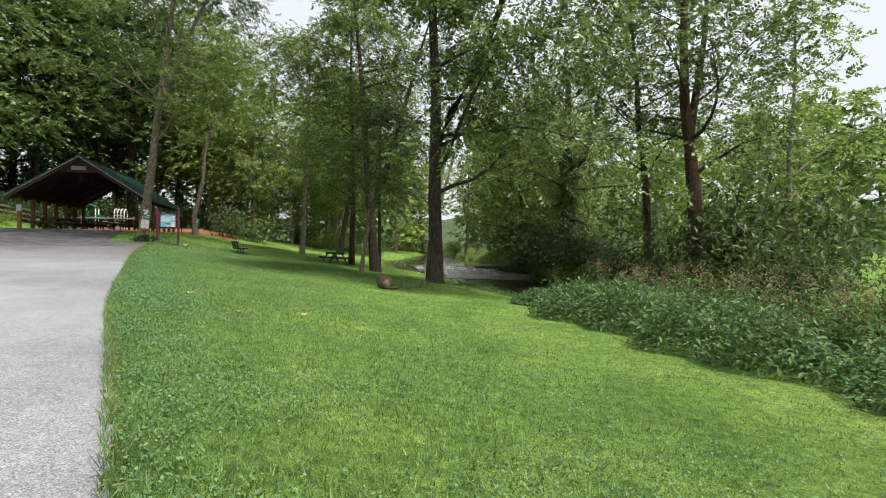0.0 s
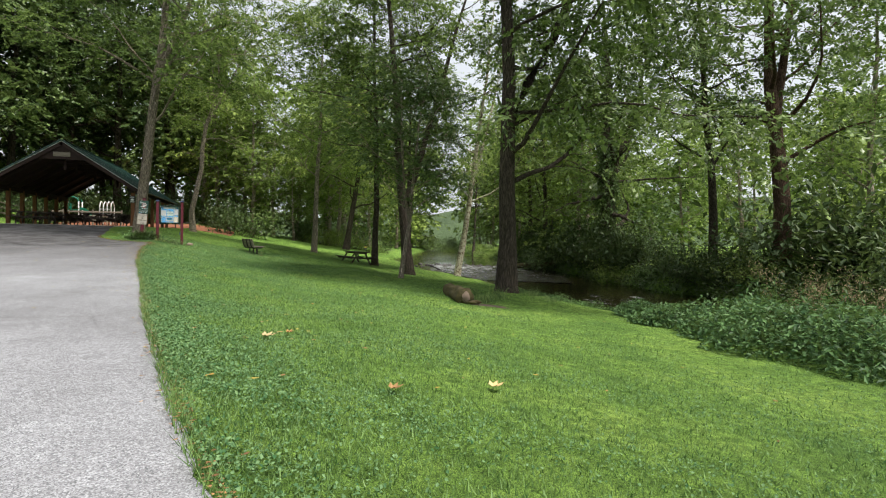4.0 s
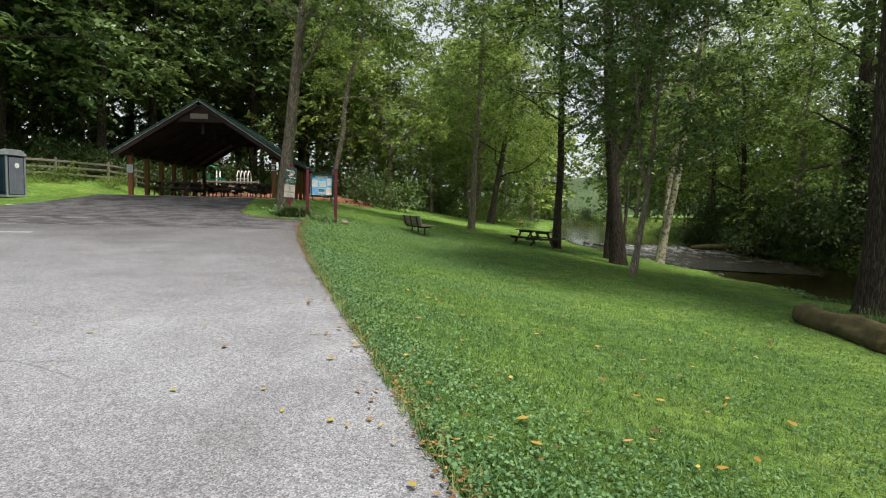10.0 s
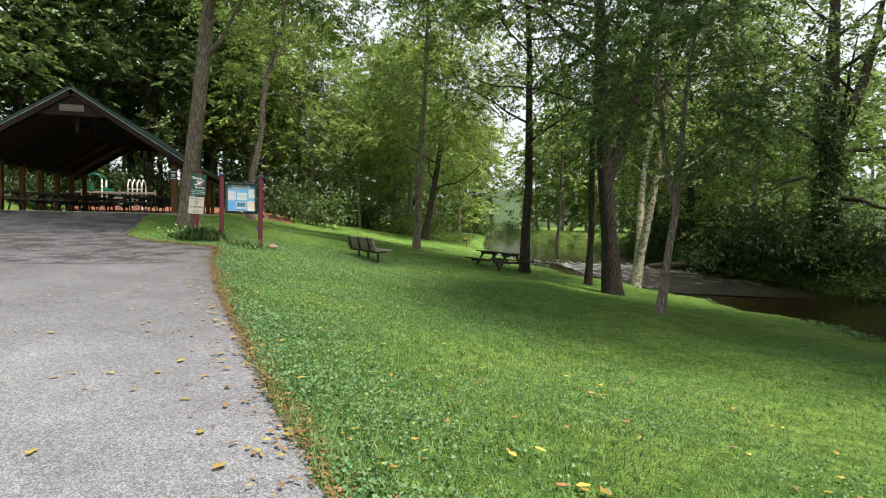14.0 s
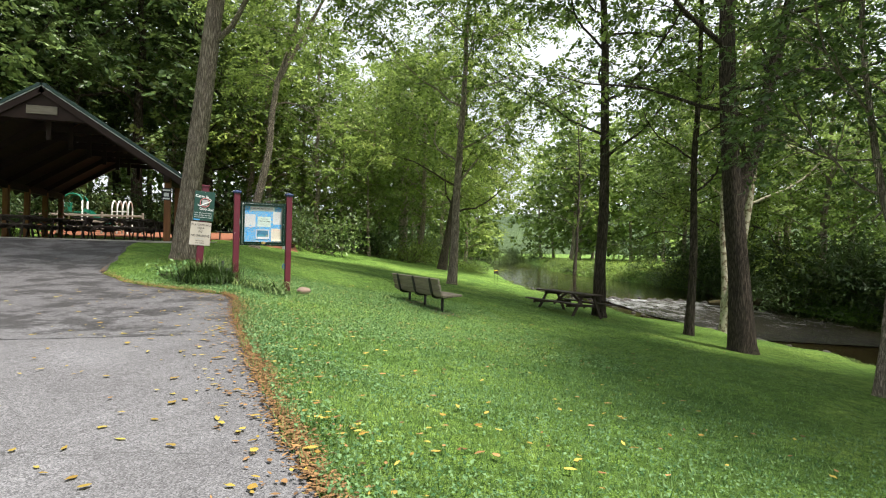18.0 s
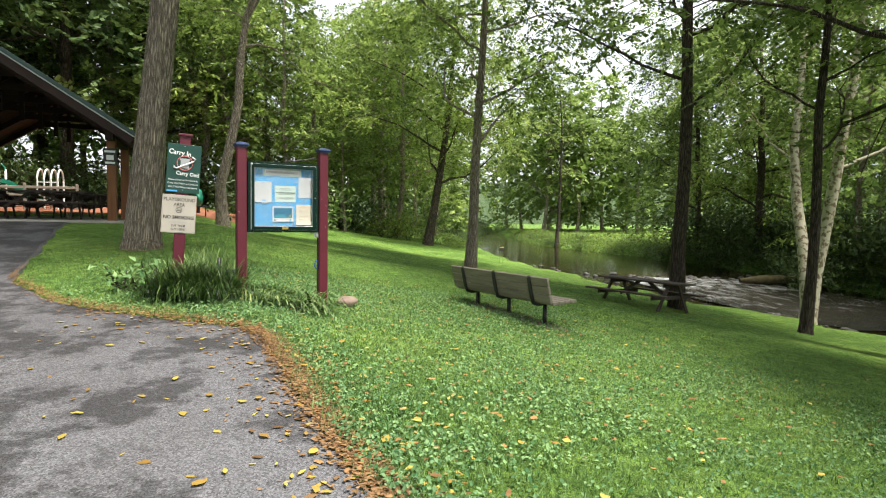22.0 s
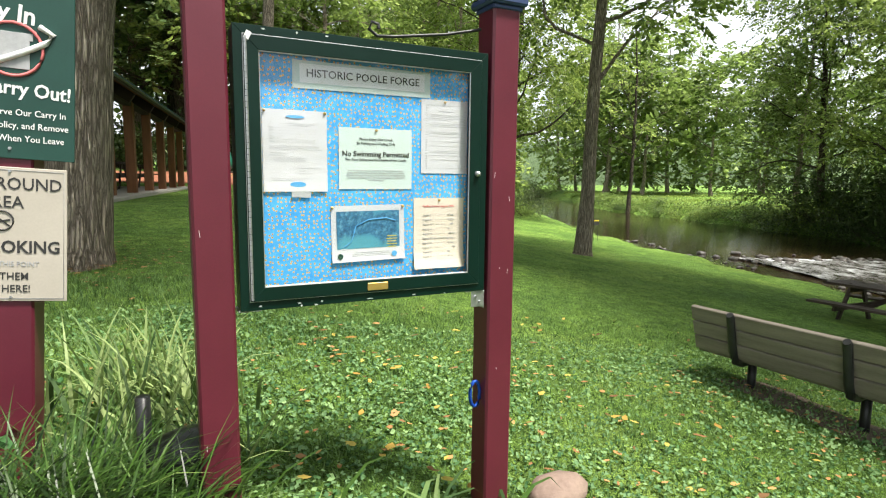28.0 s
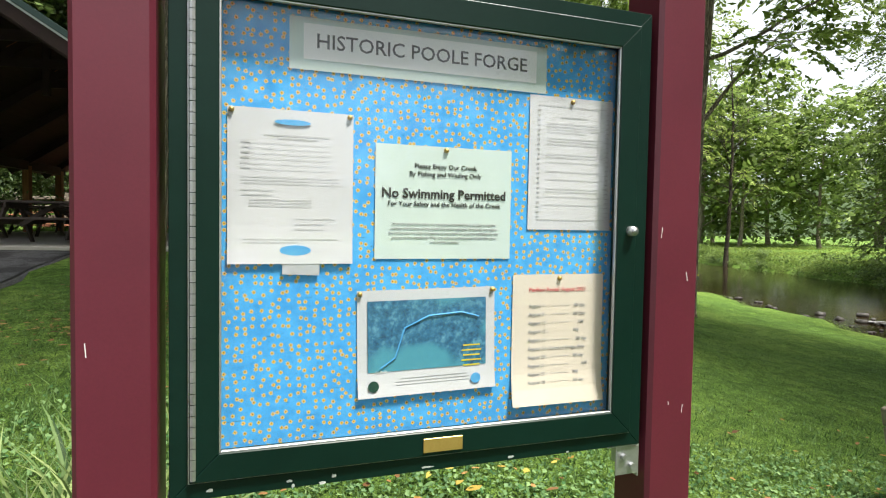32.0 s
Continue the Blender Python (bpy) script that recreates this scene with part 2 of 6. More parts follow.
def aerial_print():
    n = Nodes("aerial_photo_print")
    col = n.ramp(n.noise(55, 9, 0.8), [(0.32, (0.01, 0.03, 0.07)), (0.5, (0.03, 0.15, 0.28)), (0.68, (0.16, 0.4, 0.52))])
    pond = n.ramp(n.noise(7, 2, 0.4), [(0.5, (0, 0, 0)), (0.56, (1, 1, 1))])
    col = n.mix(pond, col, (0.07, 0.3, 0.4))
    return n.set(Base_Color=col, Roughness=0.45)


def clear_glass():
    n = Nodes("clear_glass")
    gl = n.node("ShaderNodeBsdfGlossy", Roughness=0.03)
    tr = n.t.nodes.new("ShaderNodeBsdfTransparent")
    fr = n.node("ShaderNodeFresnel", IOR=1.5)
    mx = n.t.nodes.new("ShaderNodeMixShader")
    n.link(fr.outputs[0], mx.inputs[0])
    n.link(tr.outputs[0], mx.inputs[1])
    n.link(gl.outputs[0], mx.inputs[2])
    n.link(mx.outputs[0], n.out.inputs["Surface"])
    return n.m


def foam_surface(name="white_water", start=46.5, slope=0.014, more=0.02):
    n = Nodes(name)
    v = n.coord((1.0, 0.3, 1.0))
    f = n.math("ADD", n.math("MULTIPLY", n.noise(16, 10, 0.8, v), 0.5), n.math("MULTIPLY", n.noise(1.6, 6, 0.7, n.coord((1.0, 0.5, 1.0))), 0.5))
    xyz = n.t.nodes.new("ShaderNodeSeparateXYZ")
    n.link(n.coord(), xyz.inputs[0])
    f = n.math("ADD", f, n.math("MULTIPLY", n.math("SUBTRACT", xyz.outputs["Y"], start), slope))
    f = n.math("ADD", f, more)
    col = n.ramp(f, [(0.48, (0.02, 0.016, 0.009)), (0.56, (0.14, 0.14, 0.13)), (0.64, (0.75, 0.78, 0.8))])
    n.bump(n.noise(9, 8, 0.75, v), 0.7, 0.1)
    return n.set(Base_Color=col, Roughness=n.ramp(f, [(0.45, (0.08, 0.08, 0.08)), (0.62, (0.6, 0.6, 0.6))]))


M = dict(
    asphalt=asphalt(), asphalt_dark=asphalt("damp_dark_asphalt", 0.8), lawn=lawn_soil(), water=water_surface(), foam=foam_surface(), ripple=foam_surface("broken_ripples", 27.0, 0.0, -0.015), cloth=flower_cloth(), aerial=aerial_print(), glass=clear_glass(),
    line=surface("worn_line_paint", (0.74, 0.74, 0.73), (0.85, 0.85, 0.84), 3, 60, 0.7, 0.3, 0.003),
    blade=leaf_surface("grass_blade", (0.022, 0.075, 0.018), (0.265, 0.42, 0.155), 0.3, patch=0.6),
    clover=leaf_surface("clover_leaf", (0.045, 0.13, 0.048), (0.25, 0.395, 0.175), 0.22, 0.6, specular=0.12),
    leaf_mid=leaf_surface("leaf_mid_green", (0.017, 0.043, 0.009), (0.315, 0.43, 0.11), 0.4, rough=0.42),
    leaf_dark=leaf_surface("leaf_dark_green", (0.014, 0.036, 0.011), (0.18, 0.272, 0.092), 0.27, 0.36, specular=0.4),
    # leaf_dark at about half strength: shade under the trees put into the colour
    leaf_shade=leaf_surface("shade_darkened_leaf", (0.01, 0.027, 0.009), (0.088, 0.138, 0.05), 0.2, 0.45),
    leaf_light=leaf_surface("leaf_yellow_green", (0.04, 0.082, 0.012), (0.37, 0.475, 0.125), 0.46, 0.45),
    weed=leaf_surface("bank_weed_leaf", (0.012, 0.05, 0.014), (0.17, 0.3, 0.105), 0.22),
    strap=leaf_surface("strap_leaf", (0.003, 0.013, 0.002), (0.045, 0.1, 0.016), 0.06, 0.38, specular=0.3),
    strap_mid=leaf_surface("green_strap_leaf", (0.025, 0.06, 0.02), (0.2, 0.3, 0.1), 0.2, 0.45, specular=0.22),
    strap_pale=leaf_surface("pale_strap_leaf", (0.15, 0.22, 0.07), (0.42, 0.52, 0.22), 0.35, 0.45),
    dry=leaf_surface("fallen_leaf_yellow", (0.32, 0.17, 0.04), (0.58, 0.46, 0.1), 0.15, 0.6),
    tan_leaf=leaf_surface("fallen_leaf_tan", (0.42, 0.27, 0.12), (0.62, 0.47, 0.25), 0.1, 0.7),
    brown_leaf=leaf_surface("fallen_leaf_brown", (0.1, 0.052, 0.026), (0.46, 0.255, 0.11), 0.1, 0.8),
    seed_head=leaf_surface("seed_plume", (0.2, 0.14, 0.09), (0.36, 0.27, 0.17), 0.2, 0.8),
    bark=bark("grey_brown_bark", (0.15, 0.12, 0.095), (0.63, 0.53, 0.43)),
    bark_dark=bark("dark_bark", (0.03, 0.024, 0.019), (0.16, 0.128, 0.1)),
    bark_red=bark("reddish_bark", (0.05, 0.03, 0.022), (0.23, 0.14, 0.1)),
    bark_pale=bark("sycamore_bark", (0.11, 0.085, 0.055), (0.27, 0.22, 0.15), 0.6, (0.44, 0.41, 0.31)),
    maroon=surface("maroon_paint", (0.085, 0.009, 0.021), (0.122, 0.015, 0.03), 4, 200, 0.42, 0.12, 0.001, worn=(0.13, 0.018, 0.03)),
    blue_cap=surface("navy_blue_paint", (0.02, 0.035, 0.10), (0.035, 0.06, 0.16), 10, 100, 0.5, 0.1, 0.001),
    case_green=surface("dark_green_enamel", (0.0015, 0.013, 0.009), (0.003, 0.02, 0.014), 8, 150, 0.35, 0.06, 0.001, specular=0.25),
    sign_green=surface("green_sign_panel", (0.006, 0.042, 0.032), (0.01, 0.06, 0.045), 5, 120, 0.5, 0.1, 0.001),
    sign_tan=surface("cream_sign_panel", (0.39, 0.355, 0.3), (0.49, 0.45, 0.385), 4, 120, 0.55, 0.1, 0.001),
    ink=surface("black_ink", (0.02, 0.02, 0.02), (0.035, 0.035, 0.035), 20, 100, 0.7, 0, 0.001),
    grey_ink=surface("grey_ink", (0.3, 0.31, 0.32), (0.42, 0.43, 0.44), 40, 300, 0.7, 0, 0.001),
    red_ink=surface("red_ink", (0.55, 0.1, 0.1), (0.65, 0.2, 0.2), 20, 100, 0.7, 0, 0.001),
    blue_ink=surface("blue_ink", (0.05, 0.3, 0.62), (0.1, 0.4, 0.72), 20, 100, 0.6, 0, 0.001),
    white_ink=surface("white_lettering", (0.68, 0.7, 0.68), (0.8, 0.8, 0.78), 20, 100, 0.6, 0, 0.001),
    yellow=surface("yellow_panel", (0.6, 0.5, 0.02), (0.7, 0.6, 0.04), 20, 100, 0.6, 0, 0.001),
    white_card=surface("white_card", (0.74, 0.75, 0.75), (0.82, 0.83, 0.83), 5, 150, 0.7, 0.05, 0.0005),
    paper=surface("white_paper", (0.5, 0.52, 0.54), (0.59, 0.61, 0.63), 5, 150, 0.75, 0.05, 0.0005),
    paper_mint=surface("pale_mint_paper", (0.49, 0.61, 0.575), (0.56, 0.67, 0.63), 5, 150, 0.75, 0.05, 0.0005),
    paper_cream=surface("cream_paper", (0.61, 0.56, 0.47), (0.7, 0.65, 0.55), 5, 150, 0.75, 0.05, 0.0005),
    tape=surface("silver_tape", (0.36, 0.38, 0.4), (0.5, 0.52, 0.55), 30, 200, 0.4, 0.1, 0.001),
    brass=surface("brass_plate", (0.5, 0.33, 0.09), (0.62, 0.43, 0.14), 30, 200, 0.4, 0.1, 0.0005, 0.7),
    steel=surface("galvanised_steel", (0.4, 0.41, 0.42), (0.58, 0.59, 0.6), 30, 200, 0.4, 0.1, 0.0005, 0.85),
    iron=surface("black_painted_iron", (0.012, 0.012, 0.013), (0.03, 0.03, 0.03), 10, 120, 0.45, 0.1, 0.001),
    table_wood=surface("dark_stained_wood", (0.03, 0.02, 0.016), (0.085, 0.06, 0.05), 4, 50, 0.75, 0.3, 0.002, stretch=(1, 6, 6)),
    post_wood=surface("orange_brown_timber", (0.12, 0.046, 0.017), (0.25, 0.1, 0.037), 3, 40, 0.75, 0.25, 0.002, stretch=(5, 5, 0.6)),
    # dark red stain, darkened further to hold the deep shade under the roof
    truss=surface("shade_darkened_red_timber", (0.013, 0.005, 0.004), (0.03, 0.011, 0.008), 3, 40, 0.8, 0.25, 0.002),
    roof=surface("green_metal_roof", (0.008, 0.034, 0.027), (0.016, 0.056, 0.044), 1.2, 40, 0.4, 0.1, 0.002),
    # brown boards with the roof's inner shade put into their colour
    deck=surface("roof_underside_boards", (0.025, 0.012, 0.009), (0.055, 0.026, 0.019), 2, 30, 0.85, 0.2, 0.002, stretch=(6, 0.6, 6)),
    fascia=surface("pale_metal_trim", (0.35, 0.38, 0.36), (0.5, 0.52, 0.5), 3, 60, 0.5, 0.1, 0.001),
    concrete=surface("slab_concrete", (0.3, 0.28, 0.25), (0.45, 0.42, 0.38), 1.5, 40, 0.85, 0.2, 0.003),
    teal=surface("teal_plastic", (0.007, 0.062, 0.064), (0.011, 0.085, 0.086), 2, 60, 0.5, 0.05, 0.001),
    teal_dark=surface("dark_teal_plastic", (0.004, 0.035, 0.042), (0.007, 0.05, 0.058), 2, 60, 0.5, 0.05, 0.001),
    navy_plastic=surface("dark_navy_plastic", (0.006, 0.02, 0.035), (0.01, 0.03, 0.05), 2, 60, 0.5, 0.05, 0.001),
    grey_plastic=surface("grey_plastic", (0.11, 0.12, 0.16), (0.16, 0.17, 0.21), 2, 60, 0.5, 0.05, 0.001),
    pale_plastic=surface("pale_grey_plastic", (0.16, 0.18, 0.18), (0.24, 0.26, 0.26), 2, 60, 0.5, 0.05, 0.001),
    fence=surface("weathered_fence_rail", (0.13, 0.11, 0.085), (0.27, 0.235, 0.19), 3, 50, 0.9, 0.3, 0.003, stretch=(0.8, 6, 6)),
    rock=surface("wet_creek_rock", (0.018, 0.016, 0.015), (0.1, 0.088, 0.076), 4, 40, 0.5, 0.5, 0.01),
    rock_dry=surface("pale_bank_rock", (0.15, 0.1, 0.08), (0.3, 0.22, 0.175), 4, 40, 0.85, 0.5, 0.01),
    moss=surface("mossy_rotten_wood", (0.024, 0.02, 0.009), (0.12, 0.095, 0.035), 5, 40, 0.95, 0.7, 0.02),
    mud=surface("bank_mud", (0.06, 0.045, 0.03), (0.14, 0.105, 0.07), 2, 30, 0.9, 0.5, 0.02),
    mulch=surface("red_mulch", (0.18, 0.06, 0.03), (0.32, 0.13, 0.07), 3, 40, 0.95, 0.7, 0.02),
    white_metal=surface("white_painted_pipe", (0.62, 0.62, 0.6), (0.76, 0.76, 0.74), 4, 80, 0.45, 0.05, 0.001),
    play_green=surface("green_play_plastic", (0.008, 0.15, 0.09), (0.013, 0.2, 0.125), 3, 80, 0.4, 0.05, 0.001),
    blue_metal=surface("blue_anodised_metal", (0.01, 0.06, 0.4), (0.02, 0.1, 0.55), 10, 80, 0.35, 0.05, 0.0005, 0.5),
    black_plastic=surface("black_plastic", (0.012, 0.012, 0.012), (0.03, 0.03, 0.032), 10, 80, 0.35, 0.05, 0.0005),
    hill=surface("distant_wooded_hill", (0.025, 0.05, 0.016), (0.075, 0.12, 0.04), 0.05, 0.5, 0.95, 0.9, 1.5),
)

# ---- building helpers ----
def fast_mesh(name, verts, tris, material, smooth=False):
    me = bpy.data.meshes.new(name)
    verts, tris = np.asarray(verts, np.float32), np.asarray(tris, np.int32)
    k = tris.shape[1]
    me.vertices.add(len(verts))
    me.vertices.foreach_set("co", verts.ravel())
    me.loops.add(tris.size)
    me.loops.foreach_set("vertex_index", tris.ravel())
    me.polygons.add(len(tris))
    me.polygons.foreach_set("loop_start", np.arange(0, tris.size, k, dtype=np.int32))
    me.polygons.foreach_set("use_smooth", np.full(len(tris), smooth))
    me.update(calc_edges=True)
    me.materials.append(material)
    return me


def mesh_of(name, bm, material, smooth=False):
    me = bpy.data.meshes.new(name)
    bmesh.ops.recalc_face_normals(bm, faces=bm.faces)
    for f in bm.faces:
        f.smooth = smooth
    bm.to_mesh(me)
    bm.free()
    me.materials.append(material)
    return me


def part(name, bm, material, parent, label="", smooth=False, m=None):
    """Links a bmesh, or a mesh, as one object under a thing or a part."""
    me = bm if isinstance(bm, bpy.types.Mesh) else mesh_of(name, bm, material, smooth)
    ob = new(name, me)
    ob.parent = parent
    if m is not None:
        ob.matrix_local = m
    if label:
        tagged(ob, label)
    return ob


def thing(name, label, category, m=None, group="", kind=""):
    ob = new(name)
    ob.empty_display_size = 0.1
    if m is not None:
        ob.matrix_world = m
    return tagged(ob, label, category, group, kind)


def box(bm, sx, sy, sz, m=None, bevel=0.0):
    """A box of that size centred on the pose m, with bevelled edges."""
    r = bmesh.ops.create_cube(bm, size=1.0, matrix=(m or Matrix()) @ Matrix.Diagonal((sx, sy, sz, 1)))
    if bevel:
        es = list({e for v in r["verts"] for e in v.link_edges})
        bmesh.ops.bevel(bm, geom=es, offset=bevel, segments=1, affect="EDGES", profile=0.5)
    return bm


def boxes(*rows):
    bm = bmesh.new()
    for sx, sy, sz, m, bev in rows:
        box(bm, sx, sy, sz, m, bev)
    return bm


def at(x, y, z, rx=0, ry=0, rz=0):
    return pose(x, y, z, rx, ry, rz)


def rod(bm, a, b, r0, r1=None, n=8):
    a, b = Vector(a), Vector(b)
    d = b - a
    m = Matrix.Translation((a + b) / 2) @ d.to_track_quat("Z", "Y").to_matrix().to_4x4()
    bmesh.ops.create_cone(bm, cap_ends=True, segments=n, radius1=r0, radius2=r0 if r1 is None else r1, depth=d.length, matrix=m)
    return bm


def tube(path, radii, n=8):
    """Vertices and quads of a tube round a path, closed with a tip."""
    P, R = np.asarray(path, float), np.asarray(radii, float)
    T = np.gradient(P, axis=0)
    T /= np.linalg.norm(T, axis=1)[:, None] + 1e-9
    ref = np.where(np.abs(T[:, 2:3]) > 0.9, [[1.0, 0, 0]], [[0, 0, 1.0]])
    U = np.cross(T, ref)
    U /= np.linalg.norm(U, axis=1)[:, None] + 1e-9
    W = np.cross(T, U)
    a = np.linspace(0, 2 * np.pi, n, endpoint=False)
    V = P[:, None] + R[:, None, None] * (np.cos(a)[None, :, None] * U[:, None] + np.sin(a)[None, :, None] * W[:, None])
    k = len(P)
    i = np.arange(k - 1)[:, None] * n
    j, jn = np.arange(n)[None], (np.arange(n)[None] + 1) % n
    F = np.stack([i + j, i + jn, i + n + jn, i + n + j], -1).reshape(-1, 4)
    return V.reshape(-1, 3), F


def merge(pieces):
    vs, fs, o = [], [], 0
    for v, f in pieces:
        vs.append(v)
        fs.append(f + o)
        o += len(v)
    return np.concatenate(vs), np.concatenate(fs)


def pipe(name, path, radius, material, parent, n=8, label=""):
    v, f = tube(path, np.full(len(path), radius), n)
    return part(name, fast_mesh(name, v, f, material, True), None, parent, label)


_letters = {}


def lettering(body, size, material, align="CENTER", thick=0.0004):
    """A mesh of the built-in font, in the xz plane, facing -y."""
    key = (body, size, material.name, align)
    bold = 0.022 if body in ("NO SMOKING", "No Swimming Permitted", "Carry In", "Carry Out!") else 0.006
    if key not in _letters:
        cu = bpy.data.curves.new("lettering", "FONT")
        cu.body, cu.size, cu.align_x, cu.align_y, cu.extrude, cu.resolution_u, cu.offset = body, size, align, "CENTER", thick, 2, size * bold
        ob = bpy.data.objects.new("lettering", cu)
        me = bpy.data.meshes.new_from_object(ob)
        bpy.data.objects.remove(ob)
        me.transform(Matrix.Rotation(radians(90), 4, "X"))
        me.materials.clear()
        me.materials.append(material)
        me.name = "lettering"
        _letters[key] = me
    return _letters[key]


# ---- the lie of the land ----
EDGE_Y = (-80, 0, 2.9, 8.9, 13.5, 16.5, 22, 26, 30, 31.9, 32.45, 32.65, 33.0, 33.4, 34.0, 35.6, 41.8, 60, 120)
EDGE_X = (17, 0.1, -0.75, -2.33, -3.35, -3.92, -5.04, -5.75, -6.28, -6.42, -6.48, -6.85, -7.35, -7.9, -8.5, -9.35, -10.2, -10.2, -10.2)
CREST_Y = (-80, 0, 2.9, 8.9, 13.5, 16.5, 22, 26, 30, 33, 45, 60, 120)
CREST_X = (17, 0.1, -0.75, -2.33, -3.35, -3.92, -5.04, -5.75, -6.3, -6.5, -7.2, -8, -8)
SHORE_Y = (-200, -20, 0, 10, 18, 25, 31, 37, 39.5, 45, 52, 59, 74, 100, 160, 400)
SHORE_X = (30, 12, 10.6, 10.6, 10.4, 9.9, 10.2, 10.5, 10.3, 9.0, 8.9, 10.2, 15, 24, 45, 160)
FAR_Y = (-200, -20, 0, 12, 27, 33, 43, 49, 57, 67, 81, 100, 160, 400)
FAR_X = (39, 19.5, 17.3, 17.0, 18.2, 18.8, 19.8, 20.8, 22.3, 23.5, 25.0, 32, 53, 170)
LEFT_Y = (-80, 22, 25, 28, 34, 43, 60)
LEFT_X = (-34, -32, -25, -20.5, -18.6, -17.6, -17.4)


def smooth_interp(y, Y, X, w=0.8):
    return (np.interp(y - w, Y, X) + 2 * np.interp(y, Y, X) + np.interp(y + w, Y, X)) / 4


def edge_x(y):
    return smooth_interp(y, EDGE_Y, EDGE_X, 0.35)


def shore_x(y):
    return smooth_interp(y, SHORE_Y, SHORE_X, 3) + 0.25 * np.sin(y * 1.3) + 0.15 * np.sin(y * 3.1 + 1)


def far_x(y):
    return smooth_interp(y, FAR_Y, FAR_X, 3) + 0.4 * np.sin(y * 0.9 + 2) + 0.2 * np.sin(y * 2.3)


def left_x(y):
    return smooth_interp(y, LEFT_Y, LEFT_X, 0.8)


def water_z(y):
    return np.interp(y, (-60, 0, 36, 42, 49, 56, 200), (-1.4, -1.25, -1.05, -0.95, -0.6, -0.55, -0.5))


def road_z(y):
    return 0.0345 * np.minimum(y, 42.5) + 0.003 * np.clip(y - 30, 0, 12.5) ** 2 + 0.07 * np.clip(y - 55, 0, 12)


def ground_z(x, y):
    x, y = np.asarray(x, float), np.asarray(y, float)
    past = (x + 33) * -0.661 + (y - 39) * 0.751
    rise = 0.85 * np.clip((past + 6.5) / 6.5, 0, 1.6) * np.clip((-18.2 - x) / 2.5, 0, 1) * (y > 30)
    e, s, f, w, r = smooth_interp(y, CREST_Y, CREST_X, 1.0), shore_x(y), far_x(y), water_z(y), road_z(y)
    top = s - 1.3
    zb = w + 0.4
    t = np.clip((x - e) / (top - e), 0, 1)
    z = np.where(x < e, r + 0.004 * np.minimum(e - x, 15) + rise, r + (zb - r) * t ** 0.82)
    z = z + np.where((x > e) & (x < top), 0.03 * np.sin(x * 0.9 + y * 0.4) * np.sin(y * 0.5 - x * 0.2) * np.minimum(1, (x - e) / 2), 0)
    b = np.clip((x - top) / 1.3, 0, 1)
    z = np.where(x > top, zb + (w - 0.06 - zb) * b * b * (3 - 2 * b), z)
    mid = np.clip((x - s) / (f - s), 0, 1)
    z = np.where(x > s, w - 0.06 - 1.2 * mid * (1 - mid), z)
    u = np.clip((x - f) / 1.6, 0, 1)
    z = np.where(x > f, w - 0.06 + (0.85 + 0.15 * np.sin(y * 0.6)) * u * u * (3 - 2 * u) + 0.012 * np.clip(x - f, 0, 60), z)
    return z + 0.27 * np.exp(-((x - 6.0) ** 2 + (y - 22.7) ** 2) / 3.4)      # root mound of the large tree


def on_ground(x, y, sink=0.0):
    return float(ground_z(x, y)) - sink


# the ground: one sheet, fine near the walk and coarse to the horizon
gx = np.concatenate([-np.geomspace(3000, 45, 14), np.arange(-42, -14, 1.0), np.arange(-14, 24, 0.3), np.arange(24, 60, 1.5), np.geomspace(62, 3000, 14)])
gy = np.concatenate([-np.geomspace(3000, 30, 12), np.arange(-28, -4, 1.5), np.arange(-4, 62, 0.3), np.arange(62, 130, 1.5), np.geomspace(132, 3000, 14)])
GX, GY = np.meshgrid(gx, gy)
GZ = ground_z(GX, GY)
paved = (GX < edge_x(GY) - 0.02) & (GX > left_x(GY) + 0.02) & (GY < 43.0)
GZ = GZ - np.where(paved, 0.07, 0.0)
ni, nj = GX.shape
q = (np.arange(ni - 1)[:, None] * nj + np.arange(nj - 1)[None]).ravel()
ground = new("ground", fast_mesh("ground", np.stack([GX, GY, GZ], -1).reshape(-1, 3), np.stack([q, q + 1, q + nj + 1, q + nj], -1), M["lawn"], True))
tagged(ground, "mown green lawn sloping down to the creek", "lawn", kind="structure")

# the driveway and parking lot, with a ragged edge and a thickness that shows at it
ry = np.concatenate([np.arange(-60, -4, 2.0), np.arange(-4, 34.5, 0.16), np.arange(34.5, 43.05, 0.4)])
ra = np.concatenate([np.linspace(0, 0.9, 24), np.array([0.93, 0.96, 0.98, 0.995, 1.0])])
ragged = 0.022 * np.sin(ry * 5.3) + 0.02 * np.sin(ry * 13.1 + 1) + 0.014 * np.sin(ry * 19.3)
RX = left_x(ry)[:, None] + (edge_x(ry) + ragged - left_x(ry))[:, None] * ra[None]
RY = np.repeat(ry[:, None], len(ra), 1)
RZ = ground_z(np.minimum(RX, edge_x(RY)), RY) + 0.015 - 0.02 * np.clip((ra[None] - 0.99) * 100, 0, 1)
RV = np.stack([RX, RY, RZ], -1)
skirt = RV[:, -1:, :] + np.array([0.02, 0, -0.12])
RV = np.concatenate([RV, skirt], 1)
ni, nj = RV.shape[:2]
q = (np.arange(ni - 1)[:, None] * nj + np.arange(nj - 1)[None]).ravel()
road = new("road", fast_mesh("road", RV.reshape(-1, 3), np.stack([q, q + 1, q + nj + 1, q + nj], -1), M["asphalt"], True))
tagged(road, "weathered grey asphalt driveway and parking lot", "driveway", kind="structure")

